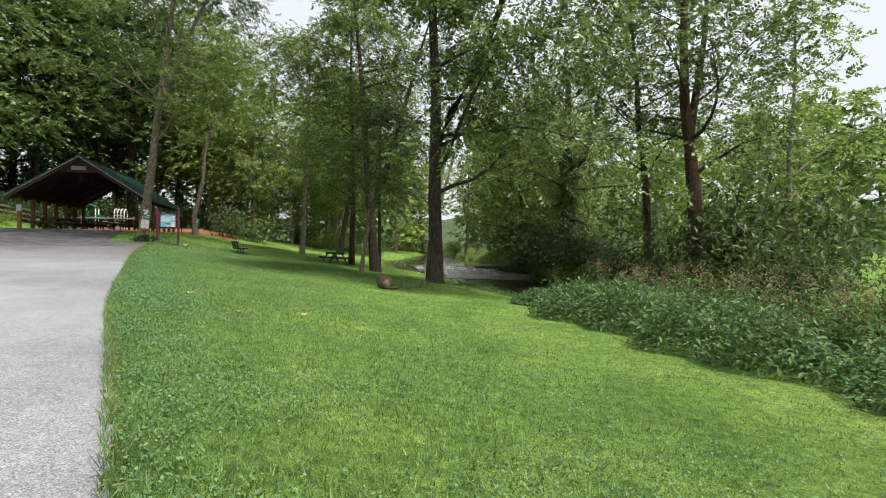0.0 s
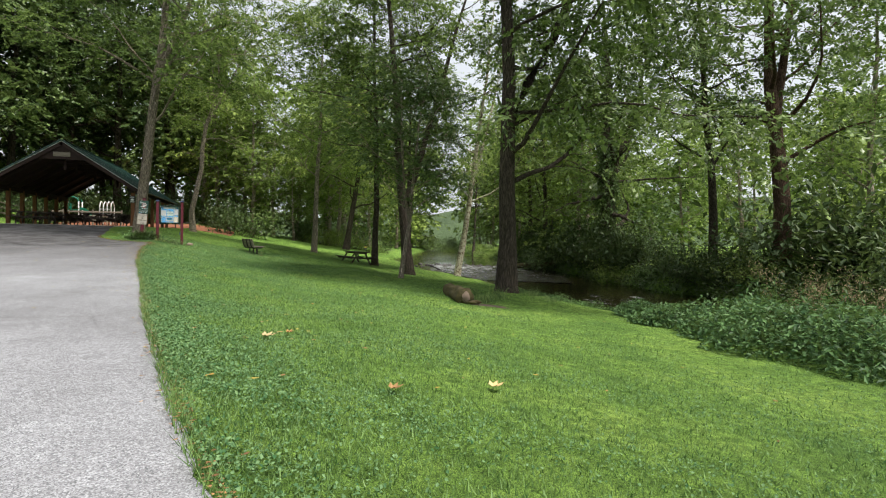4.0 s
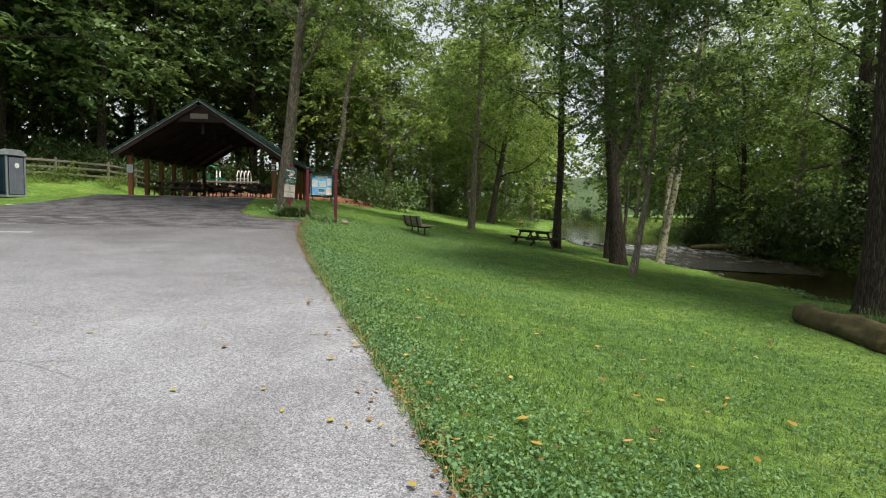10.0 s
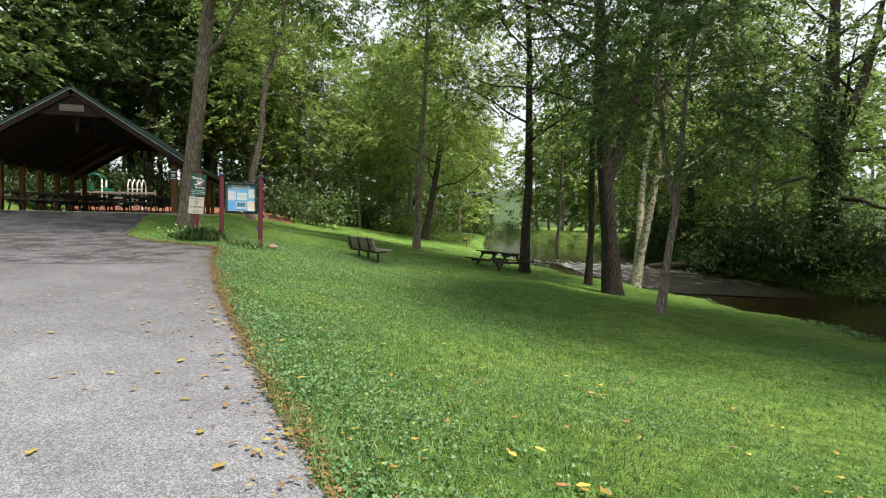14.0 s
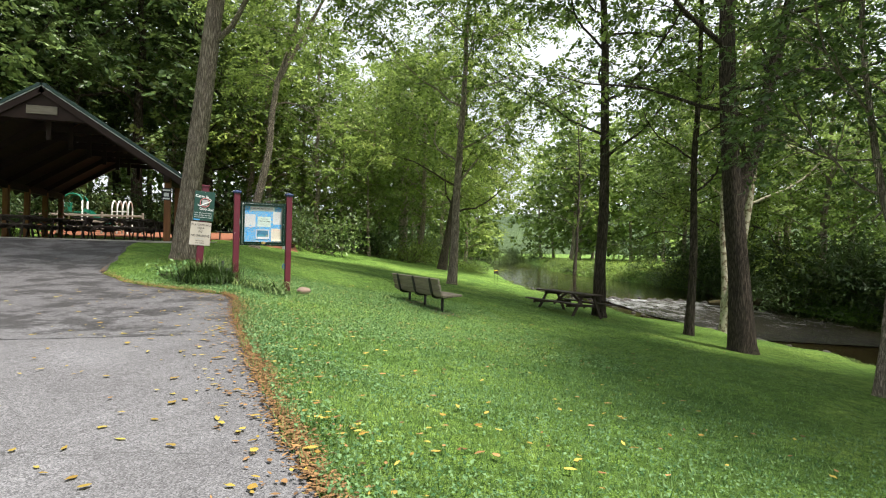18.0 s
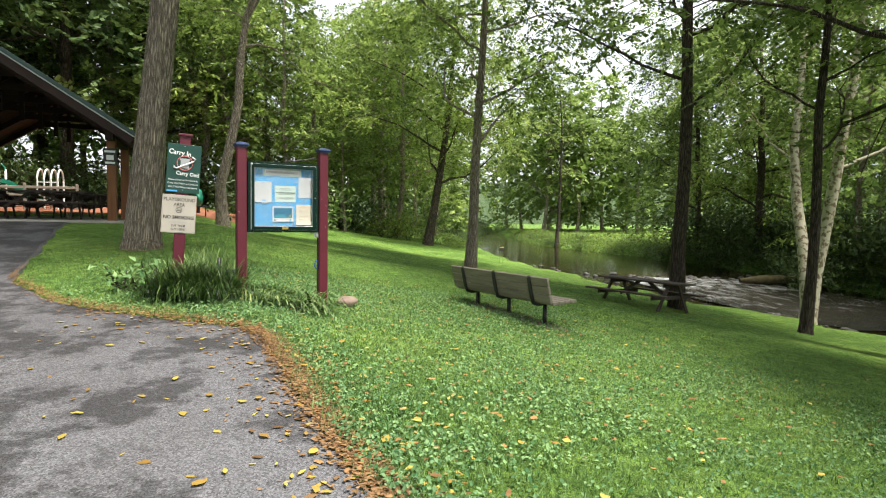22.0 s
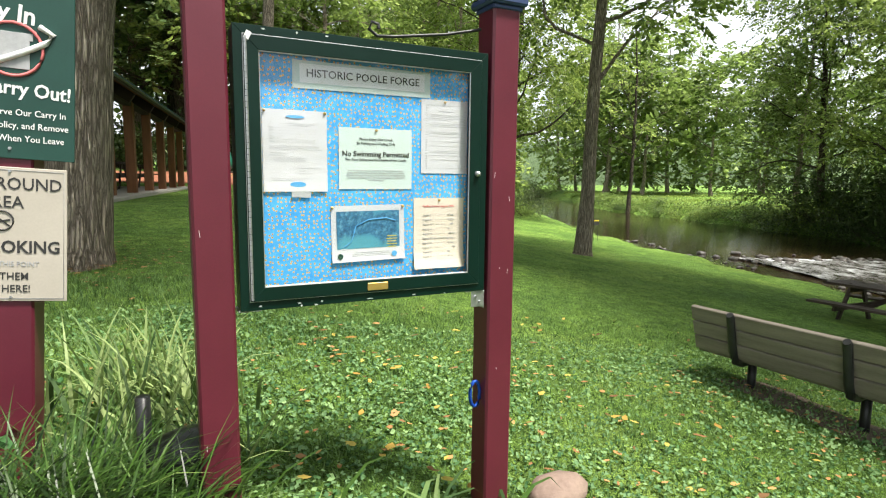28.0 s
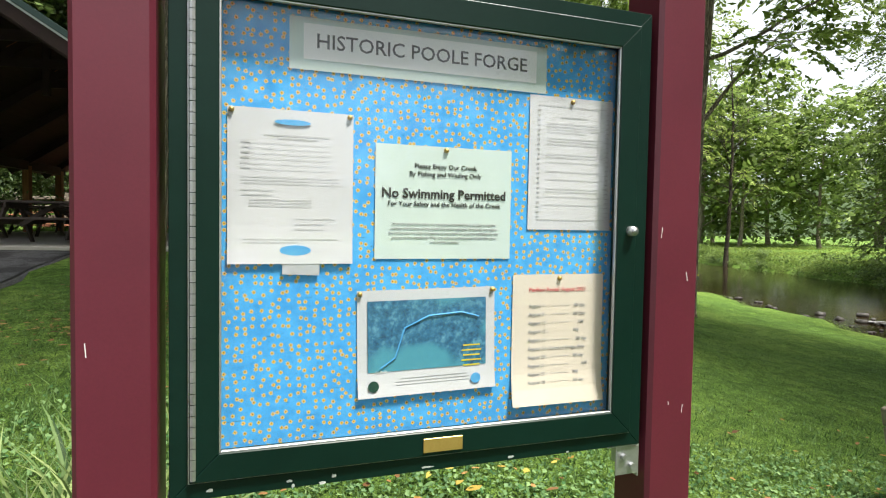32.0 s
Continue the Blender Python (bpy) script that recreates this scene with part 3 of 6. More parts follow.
# the darker resurfaced end of the driveway
py = np.concatenate([np.arange(28.9, 33.3, 0.16), np.arange(33.4, 42.9, 0.4)])
pa = np.linspace(0, 1, 16)
left = left_x(py) + 0.05
right = edge_x(py) + 0.022 * np.sin(py * 5.3) - 0.03
DX = left[:, None] + (right - left)[:, None] * pa
DY = np.repeat(py[:, None], 16, 1) + 0.12 * np.sin(DX * 0.9) * np.interp(py, (28.9, 30), (1, 0))[:, None]
DZ = ground_z(np.minimum(DX, edge_x(DY)), DY) + 0.021
q = (np.arange(len(py) - 1)[:, None] * 16 + np.arange(15)[None]).ravel()
damp = new("road_patch", fast_mesh("road_patch", np.stack([DX, DY, DZ], -1).reshape(-1, 3), np.stack([q, q + 1, q + 17, q + 16], -1), M["asphalt_dark"], True))
tagged(damp, "darker damp asphalt patch at the driveway's end", "asphalt patch", kind="structure")

# creek water, and the white water of the riffle
wy = np.arange(-60, 200, 1.0)
wa = np.linspace(0, 1, 14)
WX = (shore_x(wy) - 0.3)[:, None] + (far_x(wy) - shore_x(wy) + 0.8)[:, None] * wa
WV = np.stack([WX, np.repeat(wy[:, None], 14, 1), np.repeat(water_z(wy)[:, None], 14, 1)], -1)
q = (np.arange(len(wy) - 1)[:, None] * 14 + np.arange(13)[None]).ravel()
water = new("water", fast_mesh("water", WV.reshape(-1, 3), np.stack([q, q + 1, q + 15, q + 14], -1), M["water"], True))
tagged(water, "shallow brown creek water reflecting trees", "creek", kind="structure")

# ---- trees, shrubs and weeds ----
def leaves(P, size, rng, droop=0.35, narrow=0.42):
    """Small folded leaves at the points P: four corners and two faces each."""
    n = len(P)
    a = rng.uniform(0, 2 * np.pi, n)
    pitch = rng.normal(-droop, 0.5, n)
    along = np.stack([np.cos(a) * np.cos(pitch), np.sin(a) * np.cos(pitch), np.sin(pitch)], -1)
    side = np.stack([-np.sin(a), np.cos(a), rng.normal(0, 0.45, n)], -1)
    side /= np.linalg.norm(side, axis=1)[:, None]
    s = (size * rng.uniform(0.6, 1.35, n))[:, None]
    lift = np.cross(along, side) * s * 0.1
    V = np.stack([P, P + along * s * 0.5 + side * s * narrow * 0.5 + lift, P + along * s, P + along * s * 0.5 - side * s * narrow * 0.5 + lift], 1).reshape(-1, 3)
    i = np.arange(n) * 4
    F = np.concatenate([np.stack([i, i + 1, i + 2], -1), np.stack([i, i + 2, i + 3], -1)])
    return V, F


def fronds(C, out, length, leaf, rng, per=11, droop=0.35, narrow=0.45):
    """Flat leafy shoots at the points C, heading out: leaves set by pairs along each shoot."""
    n = len(C)
    d = out + rng.normal(0, 0.55, (n, 3)) * np.array([1, 1, 0.6])
    d[:, 2] -= droop * rng.uniform(0.2, 1.6, n)
    d /= np.linalg.norm(d, axis=1)[:, None] + 1e-9
    up = np.array([0, 0, 1.0]) + rng.normal(0, 0.35, (n, 3))
    side = np.cross(d, up)
    side /= np.linalg.norm(side, axis=1)[:, None] + 1e-9
    L = (length * rng.uniform(0.55, 1.3, n))[:, None, None]
    k = np.arange(per)
    u = ((k + 0.6) / per)[None, :, None]
    sg = np.where(k % 2 == 0, 1.0, -1.0)[None, :, None]
    P = C[:, None] + d[:, None] * L * u + np.array([0, 0, -1.0]) * L * 0.22 * u * u
    s = leaf * rng.uniform(0.65, 1.25, (n, per, 1))
    a = d[:, None] * 0.55 + side[:, None] * sg * 0.8 + rng.normal(0, 0.22, (n, per, 3))
    a[:, :, 2] -= 0.22
    a /= np.linalg.norm(a, axis=2)[:, :, None]
    w = np.cross(a, up[:, None] + rng.normal(0, 0.3, (n, per, 3)))
    w /= np.linalg.norm(w, axis=2)[:, :, None] + 1e-9
    w = w * s * narrow * 0.5
    P, a = P.reshape(-1, 3), (a * s).reshape(-1, 3)
    w = w.reshape(-1, 3)
    sag = np.array([0, 0, -0.06]) * leaf
    V = np.stack([P, P + a * 0.45 + w + sag, P + a, P + a * 0.45 - w + sag], 1).reshape(-1, 3)
    i = np.arange(n * per) * 4
    return V, np.concatenate([np.stack([i, i + 1, i + 2], -1), np.stack([i, i + 2, i + 3], -1)])


def bend(p, d, length, k, rng, up=0.0, wob=0.15):
    """A wandering path of k points from p along d."""
    pts, d = [np.array(p, float)], np.array(d, float)
    for _ in range(k - 1):
        d = d + rng.normal(0, wob, 3) + np.array([0, 0, up])
        d /= np.linalg.norm(d)
        pts.append(pts[-1] + d * length / (k - 1))
    return np.array(pts)


def make_tree(x, y, h, r, label, lean=(0, 0), first=0.35, spread=3.5, limbs=9, count=9000, leaf=0.17, leaf_mat="leaf_mid", bark_mat="bark", fork=0, seed=1, clump=0.55, rise=0.5, group="", twist=0.06, droop=0.35, name="tree", flat=0.5, twigs=6, flare=0.5, toward=(0, 0), high=0.0, fork_to=(0.3, 0.0), domes=0.75, narrow=0.52):
    """A tree of tapered trunk, wandering limbs and a crown of leaf sprays round the twigs."""
    rng = np.random.default_rng(seed)
    tree = thing(name, label, "tree", pose(x, y, on_ground(x, y, 0.06)), group)
    k = 12
    ts = np.linspace(0, 1, k)
    base = np.cumsum(rng.normal(0, twist, (k, 2)), 0) * h * 0.08
    base -= base[0]
    path = np.stack([base[:, 0] + lean[0] * ts, base[:, 1] + lean[1] * ts, h * ts], -1)
    path = np.insert(path, 1, path[0] * 0.6 + path[1] * 0.4 * 0.35 + np.array([0, 0, 0.0]), 0)
    path[1] = path[0] + (path[2] - path[0]) * 0.12
    hz = path[:, 2]
    rad = r * (1 - 0.82 * (hz / h)) * (1 + flare * np.exp(-hz / (0.9 * r + 0.1)))
    stems = [(path, rad)]
    top = h * first
    if fork:
        i = int(np.searchsorted(hz, fork))
        d = path[i] - path[i - 1]
        d = d / np.linalg.norm(d) + np.array([fork_to[0], fork_to[1], 0])
        f = bend(path[i - 1], d, h - fork, 9, rng, 0.09, 0.05)
        stems.append((f, np.linspace(rad[i - 1] * 0.8, 0.03, 9)))
    part("trunk", fast_mesh("trunk", *merge([tube(p, q, 12) for p, q in stems]), M[bark_mat], True), None, tree)
    sprays = []
    for li in range(limbs):
        p0, q0 = stems[li % len(stems)]
        u = first + (0.97 - first) * ((li + rng.uniform(0.1, 0.9)) / limbs)
        az = li * 2.4 + rng.uniform(-0.5, 0.5)
        if toward[0] * math.cos(az) + toward[1] * math.sin(az) < 0:
            u = max(u, rng.uniform(0.55, 0.8))
        zz = u * h
        i = min(max(1, int(np.searchsorted(p0[:, 2], zz))), len(p0) - 1)
        w = np.clip((zz - p0[i - 1, 2]) / max(p0[i, 2] - p0[i - 1, 2], 0.01), 0, 1)
        start = p0[i - 1] * (1 - w) + p0[i] * w
        rr = (q0[i - 1] * (1 - w) + q0[i] * w) * 0.38
        length = spread * (0.65 + 0.5 * rng.random()) * (1.0 - 0.55 * max(0, (u - 0.55)) / 0.45)
        length *= 1 + toward[0] * math.cos(az) + toward[1] * math.sin(az)
        d = np.array([math.cos(az), math.sin(az), rise * rng.uniform(0.4, 1.5)])
        lp = bend(start, d / np.linalg.norm(d), length, 8, rng, 0.02, 0.16)
        tubes = [tube(lp, np.linspace(rr, 0.014, 8), 6 if twigs > 4 else 4)]
        for si in range(twigs):
            j = 2 + si if si < 5 else 7
            dd = lp[min(j, 7)] - lp[j - 1]
            dd = dd / np.linalg.norm(dd) + rng.normal(0, 0.75, 3) * np.array([1, 1, 0.5])
            sp = bend(lp[min(j, 7)], dd / np.linalg.norm(dd), length * rng.uniform(0.28, 0.5), 5, rng, -0.05, 0.2)
            tubes.append(tube(sp, np.linspace(0.018, 0.005, 5), 3))
            sprays += [sp[2], sp[3], sp[4]]
        sprays += [lp[6], lp[7]]
        part("limb", fast_mesh("limb", *merge(tubes), M[bark_mat], True), None, tree)
    for p0, q0 in stems:
        sprays += [p0[-1], p0[-1] + [0, 0, 0.3]]
    C = np.array(sprays)
    shoots = count // 11
    weight = np.clip(C[:, 2], 0.3, None) ** high
    own = rng.choice(len(C), shoots, p=weight / weight.sum())
    size = clump * rng.uniform(0.55, 1.35, len(C))[own][:, None]
    loose = rng.normal(0, 0.75, (shoots, 3)) * np.array([1, 1, flat])
    way = rng.normal(0, 1, (shoots, 3))
    way[:, 2] = np.abs(way[:, 2]) * 0.8 - 0.25
    way /= np.linalg.norm(way, axis=1)[:, None] + 1e-9
    dome = way * rng.uniform(0.75, 1.15, (shoots, 1)) * np.array([1.1, 1.1, 0.3 + 0.8 * flat])
    in_dome = rng.random(shoots)[:, None] < domes
    P = C[own] + np.where(in_dome, dome, loose) * size
    out = P - np.array([lean[0] * 0.5, lean[1] * 0.5, 0])
    out[:, 2] = 0.0
    out /= np.linalg.norm(out, axis=1)[:, None] + 0.3
    out = np.where(in_dome, way * 1.1 + out * 0.3, out)
    part("crown", fast_mesh("crown", *fronds(P, out, leaf * 3.6, leaf, rng, 11, droop, narrow), M[leaf_mat]), None, tree)
    return tree


def make_shrub(x, y, w, h, label, count=1500, leaf=0.12, leaf_mat="leaf_mid", seed=1, category="shrub", group="", name="shrub"):
    rng = np.random.default_rng(seed)
    shrub = thing(name, label, category, pose(x, y, on_ground(x, y, 0.03)), group)
    stems, tips = [], []
    for i in range(11):
        a = rng.uniform(0, 6.28)
        d = np.array([math.cos(a) * 0.7, math.sin(a) * 0.7, 1.0])
        p = bend((rng.normal(0, w * 0.12), rng.normal(0, w * 0.12), 0), d / np.linalg.norm(d), h * rng.uniform(0.6, 1.05), 6, rng, 0.0, 0.18)
        p[:, :2] *= w / h * 0.8 + 0.2
        stems.append(tube(p, np.linspace(0.02, 0.006, 6), 5))
        tips += [p[2], p[3], p[4], p[5]]
    part("stem_clump", fast_mesh("stem_clump", *merge(stems), M["bark_dark"], True), None, shrub)
    C = np.array(tips)
    own = rng.integers(0, len(C), count)
    P = C[own] + rng.normal(0, 1, (count, 3)) * np.array([w * 0.17, w * 0.17, h * 0.13])
    P[:, 2] = np.abs(P[:, 2]) + 0.02
    part("foliage", fast_mesh("foliage", *leaves(P, leaf, rng), M[leaf_mat]), None, shrub)
    return shrub


# trees along the creek lawn
make_tree(1.44, 45.5, 17, 0.19, "slender grey-brown tree with high open crown on the lawn", lean=(0.25, 0), twist=0.03, first=0.24, spread=4.4, limbs=17, count=22000, leaf=0.19, leaf_mat="leaf_mid", high=0.5, seed=11, clump=0.7)
make_tree(4.45, 38.7, 19, 0.19, "tall dark straight tree beside the picnic table", lean=(-0.25, 0), twist=0.03, first=0.27, spread=4.4, limbs=18, count=24000, leaf=0.19, high=1.1, leaf_mat="leaf_mid", bark_mat="bark_dark", seed=12, clump=0.7)
make_tree(3.8, 29.0, 9.2, 0.105, "small slim tree with dense drooping dark foliage", lean=(0.75, 0.2), first=0.3, spread=3.1, limbs=18, count=23000, leaf=0.13, leaf_mat="leaf_dark", bark_mat="bark", fork=2.9, fork_to=(-0.25, 0.1), seed=13, clump=0.55)
make_tree(5.25, 33.45, 19, 0.27, "large grey-brown tree forking above head height", lean=(-1.7, 0.3), twist=0.02, first=0.24, spread=5.0, limbs=20, count=19000, leaf=0.2, high=1.2, leaf_mat="leaf_mid", bark_mat="bark_dark", fork=4.3, fork_to=(0.5, 0.0), seed=14, clump=0.75)
make_tree(5.88, 36.14, 14, 0.125, "thin dark tree on the creek bank", lean=(-0.1, -0.6), twist=0.03, first=0.28, spread=3.2, limbs=12, count=9000, leaf=0.17, leaf_mat="leaf_mid", bark_mat="bark_dark", seed=15, clump=0.6)
make_tree(9.7, 38.93, 17, 0.2, "pale patchy-barked sycamore leaning at the water", lean=(2.0, -0.7), twist=0.03, first=0.24, spread=4.8, limbs=14, count=8000, leaf=0.21, leaf_mat="leaf_light", bark_mat="bark_pale", fork=1.0, fork_to=(0.2, 0.42), seed=16, clump=0.75)
make_tree(6.0, 22.7, 20, 0.31, "massive dark-barked tree with low hanging boughs", lean=(0.3, 0.2), twist=0.03, first=0.17, spread=5.4, limbs=32, count=68000, leaf=0.21, leaf_mat="leaf_dark", bark_mat="bark_dark", fork=5.5, fork_to=(0.4, 0.05), seed=17, clump=0.9, rise=0.3, droop=0.8, toward=(0.4, -0.1))
make_tree(20.6, 25.2, 20, 0.42, "reddish-barked tree across the creek", lean=(-1.2, 0.5), first=0.26, spread=6.6, limbs=18, count=22000, leaf=0.25, leaf_mat="leaf_dark", bark_mat="bark_red", fork=8, seed=18, clump=0.85)
make_tree(21.3, 30.0, 19, 0.26, "dark leaning tree on the far creek bank", lean=(-2.2, 0.3), first=0.28, spread=5.0, limbs=15, count=10000, leaf=0.25, leaf_mat="leaf_light", bark_mat="bark_dark", seed=19, clump=0.85)
ivy_tree = make_tree(20.8, 39.6, 17, 0.62, "thick ivy-grown tree on the far bank", lean=(0.3, 0.6), first=0.12, spread=5.4, limbs=20, count=9500, leaf=0.22, leaf_mat="leaf_mid", bark_mat="bark_dark", fork=6.8, fork_to=(0.4, 0.0), seed=20, clump=0.75, high=0.5)
make_tree(-8.2, 38.67, 23, 0.285, "thick grey ridged-bark tree behind the signs", lean=(2.5, 0.2), twist=0.02, first=0.235, spread=6.4, limbs=26, count=58000, high=0.3, leaf=0.18, leaf_mat="leaf_mid", bark_mat="bark", fork=8.4, fork_to=(0.3, -0.1), seed=21, clump=0.85, rise=0.55, droop=0.5, flare=0.32)
make_tree(-6.8, 50.0, 17, 0.2, "slim curved tree on the lawn behind the signs", lean=(1.4, -0.4), first=0.38, spread=4.0, limbs=13, count=10000, leaf=0.2, leaf_mat="leaf_light", bark_mat="bark", fork=8, seed=22, clump=0.7, twist=0.12)
make_tree(6.0, 63.0, 18, 0.3, "dark leaning tree with bright spreading crown at the pond edge", lean=(2.2, 0.4), first=0.2, spread=6.8, limbs=22, count=32000, leaf=0.22, leaf_mat="leaf_light", bark_mat="bark_dark", seed=23, clump=0.85, droop=0.75)

make_tree(22.6, 51.5, 15, 0.25, "spreading dark green tree overhanging the creek", lean=(-1.5, -0.3), first=0.13, spread=6.2, limbs=22, count=22000, leaf=0.24, leaf_mat="leaf_mid", bark_mat="bark_dark", seed=24, clump=0.95, rise=0.3, droop=0.8, twigs=4)
make_tree(23.9, 57.5, 15, 0.22, "spreading green tree overhanging the pond bank", lean=(-1.2, 0.2), first=0.13, spread=5.6, limbs=20, count=18000, leaf=0.24, leaf_mat="leaf_mid", bark_mat="bark_dark", seed=25, clump=0.95, rise=0.35, droop=0.8, twigs=4)
make_tree(24.8, 77.0, 17, 0.19, "tall thin half-bare tree at the meadow's edge", first=0.25, spread=3.2, limbs=22, count=1500, leaf=0.22, leaf_mat="leaf_light", bark_mat="bark_dark", seed=26, clump=0.6, rise=0.9, twigs=6)
ig = np.random.default_rng(88)
iz, ia = 9.0 * ig.random(9000) ** 1.2, ig.uniform(0, 2 * np.pi, 9000)
ir = 0.62 * (1 - 0.05 * iz) + 0.05 + ig.exponential(0.13, 9000) + 0.12 * np.sin(iz * 1.7 + 2 * ia)
iv = part("ivy", fast_mesh("ivy", *leaves(np.stack([0.3 * iz / 17 + ir * np.cos(ia), 0.6 * iz / 17 + ir * np.sin(ia), iz], -1), 0.15, ig, 0.9, 0.8), M["leaf_dark"]), None, ivy_tree, "dark green ivy climbing the trunk")
tagged(iv, "dark green ivy climbing the trunk", kind="stuff")

# woods round the place: three trees built, the rest copied
wood = [
    make_tree(-20, 64, 18, 0.26, "tall dense woodland tree with leafy dark crown", first=0.17, spread=5.2, limbs=18, count=9500, leaf=0.29, leaf_mat="leaf_dark", bark_mat="bark_dark", seed=31, clump=1.1, group="woodland trees", flat=0.7, twigs=3, narrow=0.64),
    make_tree(-3, 66, 16, 0.22, "leafy green woodland tree at the lawn's end", first=0.17, spread=4.8, limbs=17, count=7600, leaf=0.28, leaf_mat="leaf_mid", bark_mat="bark", seed=32, clump=1.0, group="woodland trees", flat=0.7, twigs=3, narrow=0.58),
    make_tree(12, 84, 17, 0.24, "light green tree at the meadow's edge", first=0.16, spread=4.8, limbs=17, count=7200, leaf=0.28, leaf_mat="leaf_light", bark_mat="bark", seed=33, clump=1.0, group="woodland trees", flat=0.7, twigs=3, narrow=0.58),
    make_tree(40, 96, 17, 0.24, "distant rounded green tree beyond the meadow", first=0.1, spread=5.0, limbs=10, count=2600, leaf=0.7, leaf_mat="leaf_mid", bark_mat="bark", seed=34, clump=1.3, group="woodland trees", flat=0.8, twigs=2, narrow=0.7),
]
rng = random.Random(5)


def plant(kind, x, y, s=1.0):
    if far_x(y) + 0.5 > x > shore_x(y) - 0.5:
        return
    copy_thing(wood[kind], pose(x, y, on_ground(x, y, 0.1), rng.uniform(-3, 3), rng.uniform(-3, 3), rng.uniform(0, 360)) @ Matrix.Diagonal((s, s, s * rng.uniform(0.9, 1.15), 1)))


for x, y, k in ((-27, 50, 0), (-24.5, 57, 0), (-31, 58, 0), (-21.5, 72, 0), (-15, 68, 0), (-27, 69, 0), (-36, 50, 0), (-33, 42, 0), (-40, 60, 0), (-34, 34, 0), (-12, 75, 0), (-38, 40, 0), (-30, 47, 0), (-22, 62, 0), (-18.5, 66, 0),
                (-8.5, 68, 1), (-9, 80, 2), (6, 78, 1), (4.5, 73, 2), (-17, 84, 3), (10, 92, 2), (-28, 82, 3), (-11, 68, 0), (-13.5, 71, 1), (-6.0, 66.5, 1), (5, 100, 3), (-30, 24, 0), (-42, 26, 3),
                (22, 108, 3), (48, 92, 3), (33, 112, 3), (60, 96, 3), (15, 106, 3), (13, 97, 2), (5.5, 69.5, 2), (8, 84, 2), (28, 118, 3), (44, 118, 3), (8, 112, 3), (54, 104, 3), (-38, 76, 3), (-44, 48, 3),  (-25, 46, 0), (-29, 53, 0), (-34, 64, 3), (-19, 76, 0), (-47, 36, 3), (-40, 33, 3), (-52, 55, 3), (-24, 90, 3), (-13, 92, 3)):
    plant(k, x + rng.uniform(-0.8, 0.8), y + rng.uniform(-1, 1), rng.uniform(1.2, 1.5) if k == 0 else rng.uniform(0.9, 1.2))
for x, y, k, s in ((-4, 69, 2, 0.8), (-1, 67.5, 2, 0.72), (-6, 74, 2, 0.85), (1.5, 71, 2, 0.72), (-1.5, 77, 1, 0.75), (2, 84, 2, 0.75), (-4.5, 88, 2, 0.7), (1.0, 66, 1, 0.55), (-3, 95, 2, 0.7)):
    plant(k, x, y, s)
for x, y, k, s in ((22.3, 46.0, 1, 0.85), (24.8, 60.0, 1, 0.9), (27.5, 53.0, 2, 1.0)):
    plant(k, x, y, s)
for x, y, k, s in ((34, 112, 3, 1.0), (38, 120, 3, 1.1), (29.5, 103, 2, 0.8), (45, 127, 3, 1.2), (24.5, 96, 2, 0.7), (50, 116, 3, 1.1), (35, 128, 3, 1.2)):
    plant(k, x, y, s)
for x, y in ((-46, 44), (-44, 56), (-41, 66), (-36, 71), (-31, 76), (-25, 78), (-48, 38), (-50, 50), (-33, 55), (-37, 46), (-28, 62)):
    plant(3, x, y, rng.uniform(0.9, 1.15))
for x, y, k, s in ((22.0, -6.0, 1, 0.9), (21.0, 2.0, 2, 0.8), (25.5, 47.0, 2, 0.8), (33.0, 33.0, 2, 0.7), (37.0, 44.0, 2, 0.8), (31.0, 57.0, 1, 0.8), (29.0, 27.5, 1, 0.95), (44.0, 36.0, 3, 0.8), (50.0, 46.0, 3, 0.9), (41.0, 56.0, 3, 0.8)):
    plant(k, x, y, s)
for i in range(24):
    a = radians(-15 + i * 6.2)
    plant(3, 30 + 55 * math.cos(a) * rng.uniform(0.9, 1.3), 30 + 70 * math.sin(a) * rng.uniform(0.85, 1.15), rng.uniform(0.9, 1.3))
# unseen trees behind the walk's start, added only for reflections
for i in range(8):
    plant(3, rng.uniform(-30, 34), rng.uniform(-40, -22), 1.0)

# wooded hills on the horizon
ha = np.linspace(0, 2 * np.pi, 160)
hr = np.array([170.0, 200, 230, 270, 330])
hh = np.array([-3.0, 9, 16, 20, 22])
HA, HR = np.meshgrid(ha, hr, indexing="ij")
HZ = hh[None] * (1 + 0.25 * np.sin(3 * HA) + 0.15 * np.sin(7 * HA + 1)) + 1.6 * np.sin(HA * 61 + HR) * np.sin(HA * 97 + HR * 0.7)
q = (np.arange(159)[:, None] * 5 + np.arange(4)[None]).ravel()
hills = new("backdrop", fast_mesh("backdrop", np.stack([HR * np.cos(HA), 30 + HR * np.sin(HA), HZ], -1).reshape(-1, 3), np.stack([q, q + 1, q + 6, q + 5], -1), M["hill"], True))
tagged(hills, "low wooded hills on the horizon", "hills", kind="structure")

# understorey and bank shrubs: three built, the rest copied
under = [
    make_shrub(-19.5, 60, 3.0, 2.4, "dense green undergrowth shrub, leaves darkened for shade", 1150, 0.25, "leaf_shade", 41, group="undergrowth shrubs"),
    make_shrub(18.9, 45.5, 2.8, 2.0, "leafy green bank shrub beside the creek", 1000, 0.22, "leaf_dark", 42, group="undergrowth shrubs"),
    make_shrub(7.3, 66.5, 2.6, 1.7, "bright yellow-green shrub at the pond", 1100, 0.18, "leaf_light", 43, group="undergrowth shrubs"),
]


